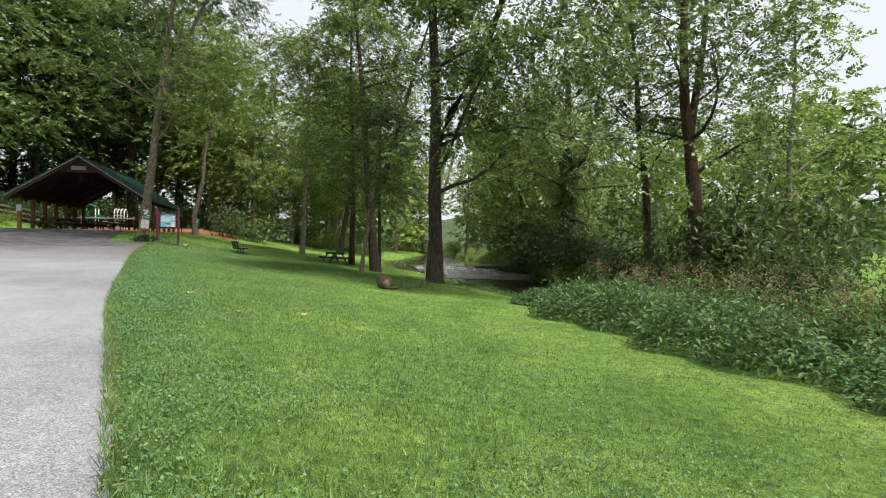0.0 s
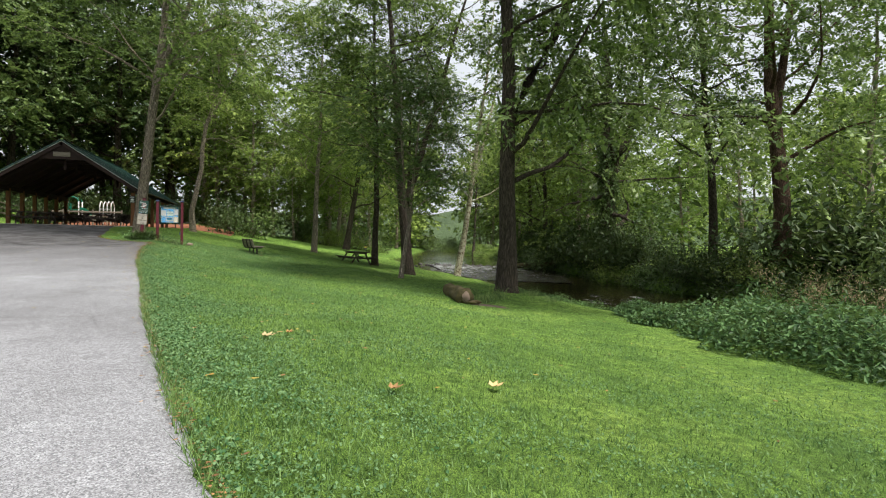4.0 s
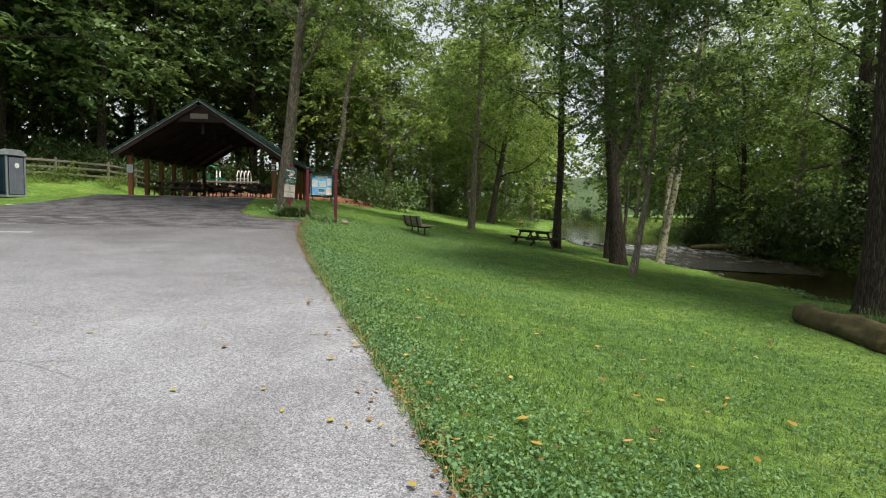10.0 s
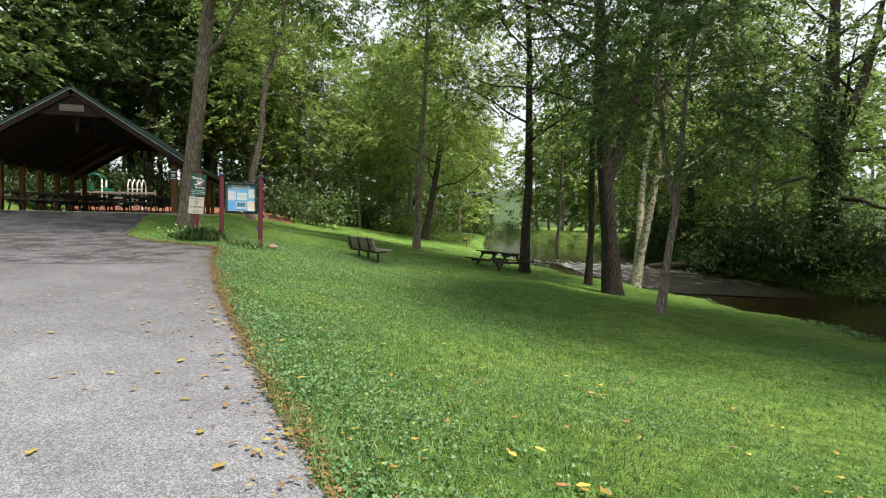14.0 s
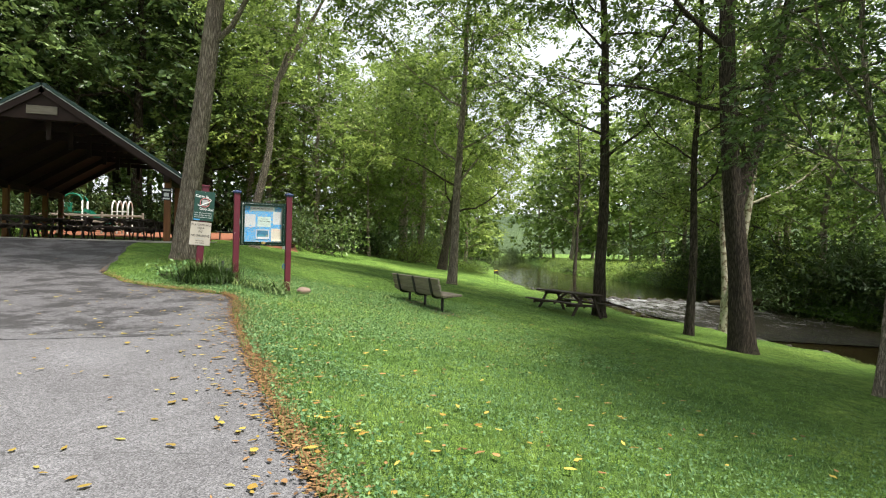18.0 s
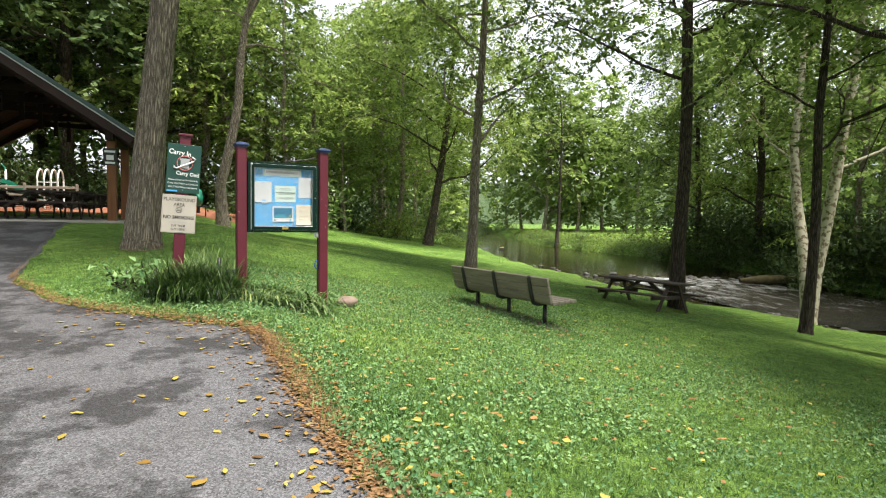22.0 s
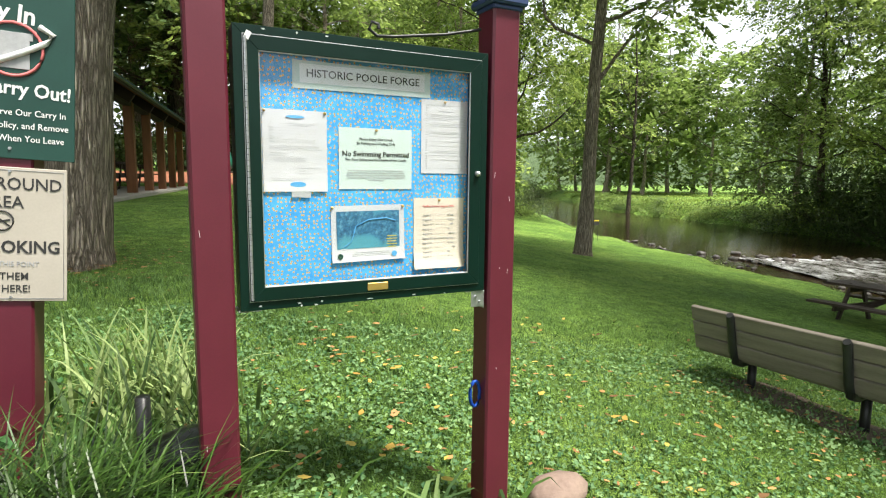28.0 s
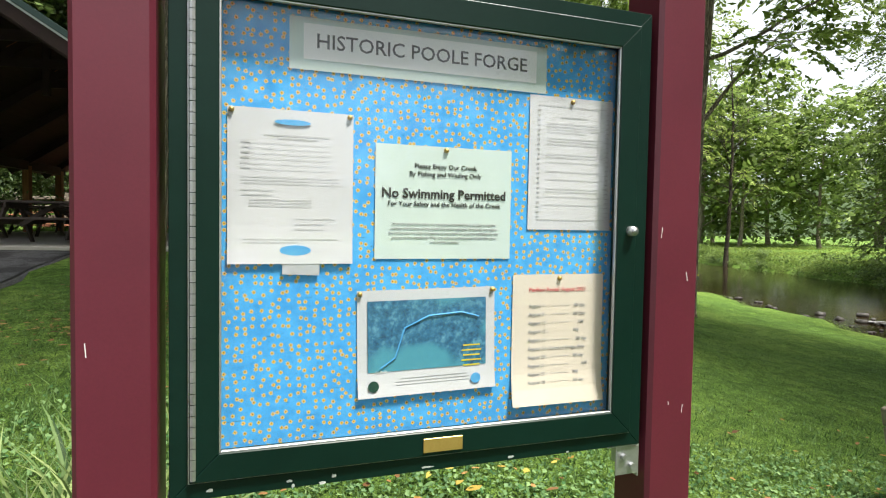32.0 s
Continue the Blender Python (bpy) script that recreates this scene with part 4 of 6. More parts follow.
def underplant(kind, x, y, s):
    copy_thing(under[kind], pose(x, y, on_ground(x, y, 0.05), 0, 0, rng.uniform(0, 360)) @ Matrix.Diagonal((s, s, s * rng.uniform(0.8, 1.2), 1)))


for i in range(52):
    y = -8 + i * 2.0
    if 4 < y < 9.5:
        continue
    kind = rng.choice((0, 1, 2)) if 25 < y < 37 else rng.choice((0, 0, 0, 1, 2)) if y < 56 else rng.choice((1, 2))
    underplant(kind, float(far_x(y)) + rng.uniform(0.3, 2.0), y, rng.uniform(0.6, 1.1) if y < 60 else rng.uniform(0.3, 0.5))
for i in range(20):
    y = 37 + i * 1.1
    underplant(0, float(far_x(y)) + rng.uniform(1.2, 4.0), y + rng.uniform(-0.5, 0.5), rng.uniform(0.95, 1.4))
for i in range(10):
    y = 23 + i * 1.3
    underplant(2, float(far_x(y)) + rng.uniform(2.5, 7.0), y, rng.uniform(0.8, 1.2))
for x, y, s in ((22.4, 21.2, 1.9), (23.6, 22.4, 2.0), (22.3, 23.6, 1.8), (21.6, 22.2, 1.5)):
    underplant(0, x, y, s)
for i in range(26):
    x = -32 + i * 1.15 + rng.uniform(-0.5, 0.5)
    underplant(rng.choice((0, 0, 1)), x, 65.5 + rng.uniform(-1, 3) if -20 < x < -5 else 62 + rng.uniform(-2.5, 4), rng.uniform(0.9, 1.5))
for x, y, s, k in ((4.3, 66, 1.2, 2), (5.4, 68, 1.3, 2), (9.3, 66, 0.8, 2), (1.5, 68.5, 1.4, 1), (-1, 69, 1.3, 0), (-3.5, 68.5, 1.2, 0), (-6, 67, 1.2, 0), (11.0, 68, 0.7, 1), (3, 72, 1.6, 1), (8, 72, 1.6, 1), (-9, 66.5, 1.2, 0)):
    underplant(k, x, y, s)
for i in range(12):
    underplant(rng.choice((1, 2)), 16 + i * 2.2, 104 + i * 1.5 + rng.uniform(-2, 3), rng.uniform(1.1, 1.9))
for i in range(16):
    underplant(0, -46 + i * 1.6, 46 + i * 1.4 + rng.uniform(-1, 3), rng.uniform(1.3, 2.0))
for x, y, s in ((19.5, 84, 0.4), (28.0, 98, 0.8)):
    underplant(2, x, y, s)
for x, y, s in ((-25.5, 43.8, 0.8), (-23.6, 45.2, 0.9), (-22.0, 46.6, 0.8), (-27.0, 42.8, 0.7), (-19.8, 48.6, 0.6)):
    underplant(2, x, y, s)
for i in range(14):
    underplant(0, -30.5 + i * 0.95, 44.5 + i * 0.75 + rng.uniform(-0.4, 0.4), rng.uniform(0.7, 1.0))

# ---- notice board ----
board = thing("notice_board", "maroon-posted notice board with dark green glazed case", "notice board", pose(-6.07, 34.378, 0, 0, 0, 9.7))
GAP, PW, BASE, CAPZ = 0.921, 0.116, on_ground(-6.07, 34.378), 3.10
for s in (-1, 1):
    px = s * (GAP + PW) / 2
    post = part("post", box(bmesh.new(), PW, PW, CAPZ - 0.05 - BASE + 0.3, at(px, 0, (CAPZ - 0.05 + BASE - 0.3) / 2), 0.008), M["maroon"], board)
    cap = bmesh.new()
    box(cap, PW + 0.012, PW + 0.012, 0.016, at(px, 0, CAPZ - 0.05), 0.003)
    box(cap, PW + 0.045, PW + 0.045, 0.03, at(px, 0, CAPZ - 0.027), 0.008)
    bmesh.ops.create_cone(cap, cap_ends=True, segments=4, radius1=(PW + 0.04) * 0.7071, radius2=PW * 0.3, depth=0.018, matrix=at(px, 0, CAPZ - 0.003, 0, 0, 45))
    part("post_cap", cap, M["blue_cap"], post, "navy blue post cap")
CW, CH, CB, CD = 0.888, 0.878, 2.002, 0.085     # the case: width, height, foot and depth
FY = -0.047                                      # its front


def cu(u, w, y=0.0):
    """A place on the case: parts of its width and height, and y in front."""
    return Vector(((u - 0.5) * CW, FY + y, CB + w * CH))


shell = bmesh.new()
box(shell, CW, 0.012, CH, at(0, FY + CD - 0.006, CB + CH / 2), 0.002)
for s in (-1, 1):
    box(shell, 0.022, CD, CH, at(s * (CW / 2 - 0.011), FY + CD / 2 + 0.004, CB + CH / 2), 0.003)
for w in (0, 1):
    box(shell, CW - 0.046, CD, 0.022, at(0, FY + CD / 2 + 0.004, CB + (0.011 if w == 0 else CH - 0.011)), 0.003)
case = part("case", shell, M["case_green"], board, "dark green metal display case")


def mitred(name, x0, x1, z0, z1, t, y0, y1, material, parent, label):
    """A mitred frame of four members, each a part."""
    o = [(x0, z0), (x1, z0), (x1, z1), (x0, z1)]
    i = [(x0 + t, z0 + t), (x1 - t, z0 + t), (x1 - t, z1 - t), (x0 + t, z1 - t)]
    made = []
    for k in range(4):
        bm = bmesh.new()
        a, b, c, d = o[k], o[(k + 1) % 4], i[(k + 1) % 4], i[k]
        vs = [bm.verts.new((p[0], yy, p[1])) for yy in (y0, y1) for p in (a, b, c, d)]
        for f in ((0, 1, 2, 3), (7, 6, 5, 4), (0, 4, 5, 1), (1, 5, 6, 2), (2, 6, 7, 3), (3, 7, 4, 0)):
            bm.faces.new([vs[j] for j in f])
        bmesh.ops.bevel(bm, geom=bm.edges[:], offset=min(0.0012, t * 0.2), segments=1, affect="EDGES")
        made.append(part(name, bm, material, parent, label))
    return made


HX, Z0, Z1 = CW / 2, CB, CB + CH
door_part = mitred("door_rail", -HX + 0.03, HX - 0.03, Z0 + 0.03, Z1 - 0.03, 0.044, FY - 0.012, FY + 0.01, M["case_green"], board, "mitred dark green door rail")[0]
mitred("case_rim", -HX, HX, Z0, Z1, 0.028, FY - 0.004, FY + 0.008, M["case_green"], case, "dark green case rim")
mitred("door_seam", -HX + 0.0275, HX - 0.0275, Z0 + 0.0275, Z1 - 0.0275, 0.003, FY - 0.007, FY - 0.002, M["steel"], case, "bright metal seam round the door")
mitred("glazing_bead", -HX + 0.073, HX - 0.073, Z0 + 0.073, Z1 - 0.073, 0.004, FY - 0.009, FY - 0.002, M["steel"], board, "thin grey glazing bead")
hinge = bmesh.new()
for k in range(46):
    rod(hinge, cu(0.04, 0.04 + k * 0.02, -0.012), cu(0.04, 0.0585 + k * 0.02, -0.012), 0.0048, n=6)
part("piano_hinge", hinge, M["steel"], door_part, "long galvanised piano hinge")
part("corner_patch", boxes((0.016, 0.002, 0.024, at(*cu(0.048, 0.962, -0.014), 0, 25, 0), 0.0)), M["white_ink"], door_part, "bare white corner patch")
glass = part("glass_pane", box(bmesh.new(), CW - 0.14, 0.004, CH - 0.14, at(0, FY + 0.004, CB + CH / 2)), M["glass"], door_part, "clear reflecting glass pane")
glass.visible_shadow = False
part("cloth_backing", box(bmesh.new(), CW - 0.05, 0.004, CH - 0.05, at(0, FY + 0.031, CB + CH / 2)), M["cloth"], case, "blue cotton print with yellow flowers")
lock = rod(bmesh.new(), cu(0.951, 0.503, -0.004), cu(0.951, 0.503, -0.026), 0.011, 0.009, 16)
rod(lock, cu(0.951, 0.503, -0.024), cu(0.951, 0.503, -0.029), 0.0065, 0.006, 12)
part("lock", lock, M["steel"], door_part, "chrome cylinder lock", True)
part("name_plate", box(bmesh.new(), 0.075, 0.003, 0.026, at(*cu(0.511, 0.057, -0.0135)), 0.001), M["brass"], door_part, "small brass name plate")
def lump_chip(w, h, c, r):
    """A thin ragged fleck at c."""
    bm = bmesh.new()
    ring = [bm.verts.new((c[0] + w * math.cos(a) * r.uniform(0.5, 1.2), c[1], c[2] + h * math.sin(a) * r.uniform(0.5, 1.2))) for a in np.linspace(0, 5.5, 8)]
    f = bm.faces.new(ring)
    bmesh.ops.solidify(bm, geom=[f], thickness=0.0006)
    return bm


bracket = boxes((0.004, 0.09, 0.07, at(0.447, 0.0, CB - 0.036), 0.001), (0.075, 0.09, 0.004, at(0.41, 0.0, CB - 0.003), 0.001), (0.055, 0.004, 0.06, at(0.42, -0.043, CB - 0.034), 0.001))
for dx, dz in ((0.41, -0.025), (0.43, -0.045)):
    rod(bracket, (dx, -0.044, CB + dz), (dx, -0.052, CB + dz), 0.007, 0.006, 6)
part("bracket", bracket, M["steel"], board, "galvanised angle bracket with bolts")
part("bracket", boxes((0.07, 0.09, 0.004, at(-0.415, 0.0, CB - 0.003), 0.001)), M["steel"], board)
arm = [(0.45, 0.02, CB + CH + 0.10), (0.3, 0.02, CB + CH + 0.065), (0.1, 0.02, CB + CH + 0.035), (0.04, 0.02, CB + CH + 0.03), (0.01, 0.02, CB + CH + 0.05), (0.02, 0.02, CB + CH + 0.075), (0.045, 0.02, CB + CH + 0.07), (0.045, 0.02, CB + CH + 0.055)]
pipe("scroll_arm", arm, 0.006, M["iron"], board, 6, "thin black iron scroll arm")
rc = random.Random(3)
for k in range(12):
    u = rc.uniform(0.04, 0.3) if k < 7 else rc.uniform(0.3, 0.95)
    part("paint_chip", lump_chip(rc.uniform(0.003, 0.009), rc.uniform(0.002, 0.005), cu(u, rc.choice((0.003, 0.008, 0.014, 0.99)), -0.0045), rc), M["white_ink"], case, "pale chipped paint")
for k in range(7):
    s = rc.choice((-1, 1, 1))
    part("scratch", box(bmesh.new(), 0.0014, 0.0006, rc.uniform(0.006, 0.024), at(s * (GAP + PW) / 2 + rc.uniform(-0.045, 0.045), -PW / 2 - 0.0003, rc.uniform(1.5, 3.0), 0, rc.uniform(-12, 12), 0)), M["white_ink"], board, "pale scratch in the paint")
ring = [(0.436 - 0.022 * math.cos(a), -0.01 + 0.0 * a, 1.575 + 0.052 * math.sin(a)) for a in np.linspace(0, 2 * math.pi, 15)]
snap = new("snap_hook", fast_mesh("snap_hook", *tube(ring, np.full(15, 0.0075), 8), M["blue_metal"], True))
snap.matrix_world = board.matrix_world.copy()
tagged(snap, "blue metal snap hook hanging on the maroon post", "snap hook")


def paper(label, u0, u1, w0, w1, material, curl=0.0, y=0.0265, tilt=0.0, rows=(), words=(), bars=(), pins=((0.5, 0.97),)):
    """A sheet pinned to the cloth. rows, bars and words are placed in parts of its width and height."""
    pw, ph = (u1 - u0) * CW, (w1 - w0) * CH
    o = thing("notice_sheet", label, "notice", board.matrix_world @ at(*cu((u0 + u1) / 2, (w0 + w1) / 2, y), 0, tilt, 0), "sheets in the notice board")
    bm = bmesh.new()
    bmesh.ops.create_grid(bm, x_segments=6, y_segments=8, size=0.5, matrix=Matrix.Rotation(radians(90), 4, "X"))
    for v in bm.verts:
        t = max(0.0, -v.co.z - 0.15) / 0.35
        v.co = Vector((v.co.x * pw, -curl * t * t, v.co.z * ph + curl * 0.4 * t * t))
    bmesh.ops.solidify(bm, geom=bm.faces, thickness=0.0006)
    part("sheet", bm, material, o)
    if bars:
        bb = bmesh.new()
        for x0, x1, zz, hh in bars:
            t = max(0.0, 0.5 - zz - 0.15) / 0.35
            box(bb, (x1 - x0) * pw, 0.0002, hh * ph * 0.38, at(((x0 + x1) / 2 - 0.5) * pw, -0.0008 - curl * t * t, (zz - 0.5) * ph + curl * 0.4 * t * t))
        part("print", bb, M["grey_ink"], o, "lines of small grey print")
    for body, zz, size, ink, *rest in words:
        xx = rest[0] if rest else 0.5
        t = max(0.0, 0.5 - zz - 0.15) / 0.35
        part("print", lettering(body, size * 0.92, M[ink], "LEFT" if xx < 0.4 else "CENTER"), None, o, m=at((xx - 0.5) * pw, -0.0009 - curl * t * t, (zz - 0.5) * ph + curl * 0.4 * t * t))
    for x, zz in pins:
        part("pin", rod(bmesh.new(), ((x - 0.5) * pw, 0, (zz - 0.5) * ph), ((x - 0.5) * pw, -0.005, (zz - 0.5) * ph), 0.005, 0.004, 8), M["brass"], o, "small brass push pin", True)
    return o, pw, ph


def text_rows(z0, z1, n, x0=0.1, x1=0.9, h=0.009, seed=1, gap=None):
    r = random.Random(seed)
    out = []
    for k in range(n):
        z = z0 + (z1 - z0) * k / max(1, n - 1)
        end = x1 - (r.uniform(0.25, 0.6) * (x1 - x0) if gap and k % gap == gap - 1 else r.uniform(0, 0.05))
        out.append((x0, end, z, h))
    return out


title, tw, th = paper("white title strip on a pale green mount", 0.205, 0.752, 0.805, 0.905, M["paper_mint"], pins=())
part("strip", box(bmesh.new(), 0.495 * CW, 0.001, 0.068 * CH, at(0.0, -0.0015, 0.004)), M["white_card"], title, "white title strip")
part("title", lettering("HISTORIC POOLE FORGE", 0.0355, M["ink"]), None, title, "black serif title", m=at(0, -0.003, 0.004))
paper("white rental application form with blue logo oval", 0.095, 0.328, 0.427, 0.725, M["paper"], 0.004,
      bars=[(0.28, 0.8, 0.835, 0.009), (0.38, 0.7, 0.815, 0.009)] + [(0.1, 0.82, 0.78 - k * 0.033, 0.003) for k in range(6)] + [(0.1, 0.17, 0.785 - k * 0.033, 0.008) for k in range(6)]
      + text_rows(0.565, 0.525, 3, 0.1, 0.93, 0.006, 2) + [(0.1, 0.35, 0.48, 0.008), (0.1, 0.34, 0.45, 0.01)] + [(0.16, 0.66, 0.42 - k * 0.02, 0.008) for k in range(3)]
      + [(0.52, 0.85, 0.3, 0.007), (0.52, 0.76, 0.265, 0.007), (0.52, 0.76, 0.23, 0.007)] + text_rows(0.165, 0.145, 2, 0.12, 0.88, 0.006, 3, 2), pins=((0.03, 0.98), (0.97, 0.98)))
paper("pale mint no-swimming notice with bold black print", 0.373, 0.672, 0.438, 0.673, M["paper_mint"], 0.0,
      words=(("Please Enjoy Our Creek", 0.82, 0.0135, "ink"), ("By Fishing and Wading Only", 0.75, 0.0135, "ink"), ("No Swimming Permitted", 0.575, 0.0265, "ink"), ("For Your Safety and the Health of the Creek", 0.485, 0.0132, "ink"),
             ("Over the past few years, we have been working hard at improving the", 0.31, 0.0078, "grey_ink"), ("ecology and quality of the creek and areas adjacent. Please do not move", 0.27, 0.0078, "grey_ink"),
             ("the rocks and wooden structures in the creek or pick the wildflowers and", 0.23, 0.0078, "grey_ink"), ("grasses in the meadows. They are critical components of our fish, bird", 0.19, 0.0078, "grey_ink"), ("and wildlife habitats.", 0.15, 0.0078, "grey_ink")))
paper("white rules sheet with a patterned grey border", 0.714, 0.925, 0.503, 0.801, M["paper"], 0.0,
      bars=[(0.36, 0.68, 0.85, 0.012)] + [b for k, z in enumerate((0.80, 0.69, 0.57, 0.51, 0.44, 0.38, 0.31, 0.25, 0.19)) for b in text_rows(z, z - 0.022 * ((4, 3, 2, 1, 1, 1, 2, 1, 1)[k] - 0.99), (4, 3, 2, 1, 1, 1, 2, 1, 1)[k], 0.2, 0.87, 0.008, k, 4)]
      + [(0.1 + k * 0.042, 0.125 + k * 0.042, z, 0.016) for k in range(20) for z in (0.93, 0.075)] + [(x, x + 0.035, 0.1 + k * 0.036, 0.02) for k in range(23) for x in (0.09, 0.92)])
mapsheet, mw, mh = paper("curling sheet with a blue aerial photograph print", 0.34, 0.64, 0.152, 0.375, M["paper"], 0.006, tilt=-1.0,
                         words=(("As Built", 0.24, 0.0075, "white_ink", 0.12),), bars=[(0.3, 0.78, 0.165, 0.014), (0.26, 0.8, 0.135, 0.014), (0.26, 0.8, 0.105, 0.014)], pins=((0.02, 0.97), (0.98, 0.97)))
part("photograph", box(bmesh.new(), 0.86 * mw, 0.0008, 0.66 * mh, at(0.0, -0.0012, 0.014)), M["aerial"], mapsheet, "blue-toned aerial photograph")
rv = [(-0.092, -0.003, -0.044), (-0.064, -0.003, -0.026), (-0.046, -0.003, 0.028), (0.0, -0.003, 0.048), (0.064, -0.003, 0.052), (0.1, -0.003, 0.042)]
pipe("river_line", [(x, y, z) for x, y, z in rv], 0.0016, M["blue_ink"], mapsheet, 5)
legend = bmesh.new()
for k in range(5):
    box(legend, 0.034 + 0.006 * (k % 2), 0.0003, 0.0026, at(0.085, -0.0019, -0.012 - k * 0.0095))
part("print", legend, M["yellow"], mapsheet, "yellow legend print")
for s, mt in ((-0.105, "sign_green"), (0.092, "blue_ink")):
    part("logo", rod(bmesh.new(), (s, -0.0055, -0.075), (s, -0.0065, -0.075), 0.01, 0.01, 16), M[mt], mapsheet, "small coloured emblem")
rent = [("Pavilion Rental August 2021", 0.885, 0.0125, "red_ink", 0.17)] + [("August %d -" % d, 0.765 - k * 0.065, 0.0105, "grey_ink", 0.17) for k, d in enumerate((1, 8, 12, 13, 14, 15, 20, 21, 27, 28))]
rent += [(w, 0.765 - k * 0.065, 0.0105, "grey_ink", x) for k, (w, x) in enumerate((("All day", 0.73), ("All Day", 0.73), ("AM", 0.75), ("PM", 0.7), ("All day", 0.76), ("Covered Bridge Ride", 0.6), ("All day", 0.73), ("AM", 0.8), ("PM", 0.7), ("All day", 0.73)))]
paper("curling cream pavilion rental list for August", 0.682, 0.912, 0.102, 0.402, M["paper_cream"], 0.012, words=rent, bars=[(0.42, 0.62, 0.765 - k * 0.065, 0.008) for k in (0, 1, 2, 4, 6, 7, 8, 9)])
tape = new("tape_patch", mesh_of("tape_patch", boxes((0.062, 0.0008, 0.026, board.matrix_world @ at(*cu(0.229, 0.422, 0.0235), 0, 2, 0), 0.0)), M["tape"]))
tagged(tape, "crumpled patch of silver tape on the form", "tape")
oval = new("emblem_print", mesh_of("emblem_print", rod(bmesh.new(), (0, 0, 0), (0, -0.001, 0), 0.026, 0.026, 24), M["blue_ink"]))
oval.matrix_world = board.matrix_world @ at(*cu(0.218, 0.455, 0.0245)) @ Matrix.Diagonal((1, 1, 0.34, 1))
tagged(oval, "blue oval emblem printed on the form", "emblem")
arc = new("emblem_print", mesh_of("emblem_print", rod(bmesh.new(), (0, 0, 0), (0, -0.001, 0), 0.03, 0.03, 24), M["blue_ink"]))
arc.matrix_world = board.matrix_world @ at(*cu(0.212, 0.701, 0.0252)) @ Matrix.Diagonal((1, 1, 0.16, 1))
tagged(arc, "pale blue arc emblem heading the form", "emblem")

# ---- sign post with two panels ----
SX, SY = -7.43, 34.84
sz = on_ground(SX, SY)
signpost = thing("sign_post", "maroon wooden post carrying two sign panels", "sign post", pose(SX, SY, 0, 0, 3.6, 3))
part("post", box(bmesh.new(), 0.135, 0.135, 3.2 - sz + 0.25, at(0, 0, (3.2 + sz - 0.25) / 2), 0.008), M["maroon"], signpost)
part("post_cap", boxes((0.17, 0.17, 0.03, at(0, 0, 3.215), 0.006), (0.145, 0.145, 0.02, at(0, 0, 3.195), 0.004)), M["maroon"], signpost)
p1 = part("upper_panel", box(bmesh.new(), 0.39, 0.006, 0.61, at(0.0, -0.073, 2.79), 0.002), M["sign_green"], signpost, "dark green carry in carry out panel")
p2 = part("lower_panel", box(bmesh.new(), 0.395, 0.006, 0.48, at(-0.025, -0.073, 2.215), 0.002), M["sign_tan"], signpost, "cream playground no smoking panel")


def words(parent, y, rows):
    for body, x, z, size, ink, tilt in rows:
        part("lettering", lettering(body, size, M[ink]), None, parent, m=at(x, y, z, 0, tilt, 0) @ Matrix.Diagonal((0.9, 1, 1, 1)))


words(p1, -0.0775, [("Carry In", -0.05, 2.985, 0.085, "white_ink", 5), ("Carry Out!", 0.05, 2.725, 0.066, "white_ink", 3), ("Please Observe Our Carry In", 0, 2.645, 0.0315, "white_ink", 0), ("Carry Out Policy, and Remove", 0, 2.6, 0.0315, "white_ink", 0), ("ALL Trash When You Leave", 0, 2.555, 0.0315, "white_ink", 0)])
words(p2, -0.0775, [("PLAYGROUND", -0.025, 2.395, 0.061, "ink", 0), ("AREA", -0.025, 2.33, 0.06, "ink", 0), ("NO SMOKING", -0.025, 2.17, 0.062, "ink", 0), ("BEYOND THIS POINT", -0.025, 2.11, 0.026, "grey_ink", 0), ("PUT THEM", -0.025, 2.065, 0.038, "ink", 0), ("OUT HERE!", -0.025, 2.02, 0.038, "ink", 0)])


def loop_path(cx, y, cz, r, n=25, squash=1.0, a0=0.0, a1=2 * math.pi):
    return [(cx + r * math.cos(a), y, cz + r * squash * math.sin(a)) for a in np.linspace(a0, a1, n)]


pipe("red_ring", loop_path(0.01, -0.078, 2.86, 0.09), 0.006, M["red_ink"], p1, 5, "red prohibition ring")
part("can_drawing", boxes((0.10, 0.002, 0.10, at(0.01, -0.0775, 2.845), 0.001), (0.12, 0.002, 0.025, at(0.01, -0.0775, 2.905), 0.001)), M["grey_ink"], p1, "pale drawing of a rubbish can")
pipe("arrow_ribbon", [(-0.11, -0.081, 2.82), (-0.115, -0.081, 2.80), (-0.08, -0.081, 2.79), (-0.02, -0.081, 2.82), (0.05, -0.081, 2.855), (0.11, -0.081, 2.89), (0.13, -0.081, 2.92), (0.09, -0.081, 2.945)], 0.011, M["white_ink"], p1, 5, "white curling arrow")
part("sticker", box(bmesh.new(), 0.12, 0.001, 0.02, at(-0.12, -0.0775, 2.505)), M["blue_ink"], p1, "faded blue sticker")
pipe("ring", loop_path(-0.025, -0.077, 2.265, 0.034, 21), 0.003, M["ink"], p2, 5)
part("cigarette_drawing", boxes((0.05, 0.002, 0.007, at(-0.025, -0.077, 2.263, 0, -12, 0), 0), (0.06, 0.002, 0.005, at(-0.025, -0.077, 2.265, 0, 40, 0), 0)), M["ink"], p2)
pipe("border", [(-0.213, -0.0765, 1.985), (0.163, -0.0765, 1.985), (0.163, -0.0765, 2.445), (-0.213, -0.0765, 2.445), (-0.213, -0.0765, 1.985)], 0.0014, M["grey_ink"], p2, 4)
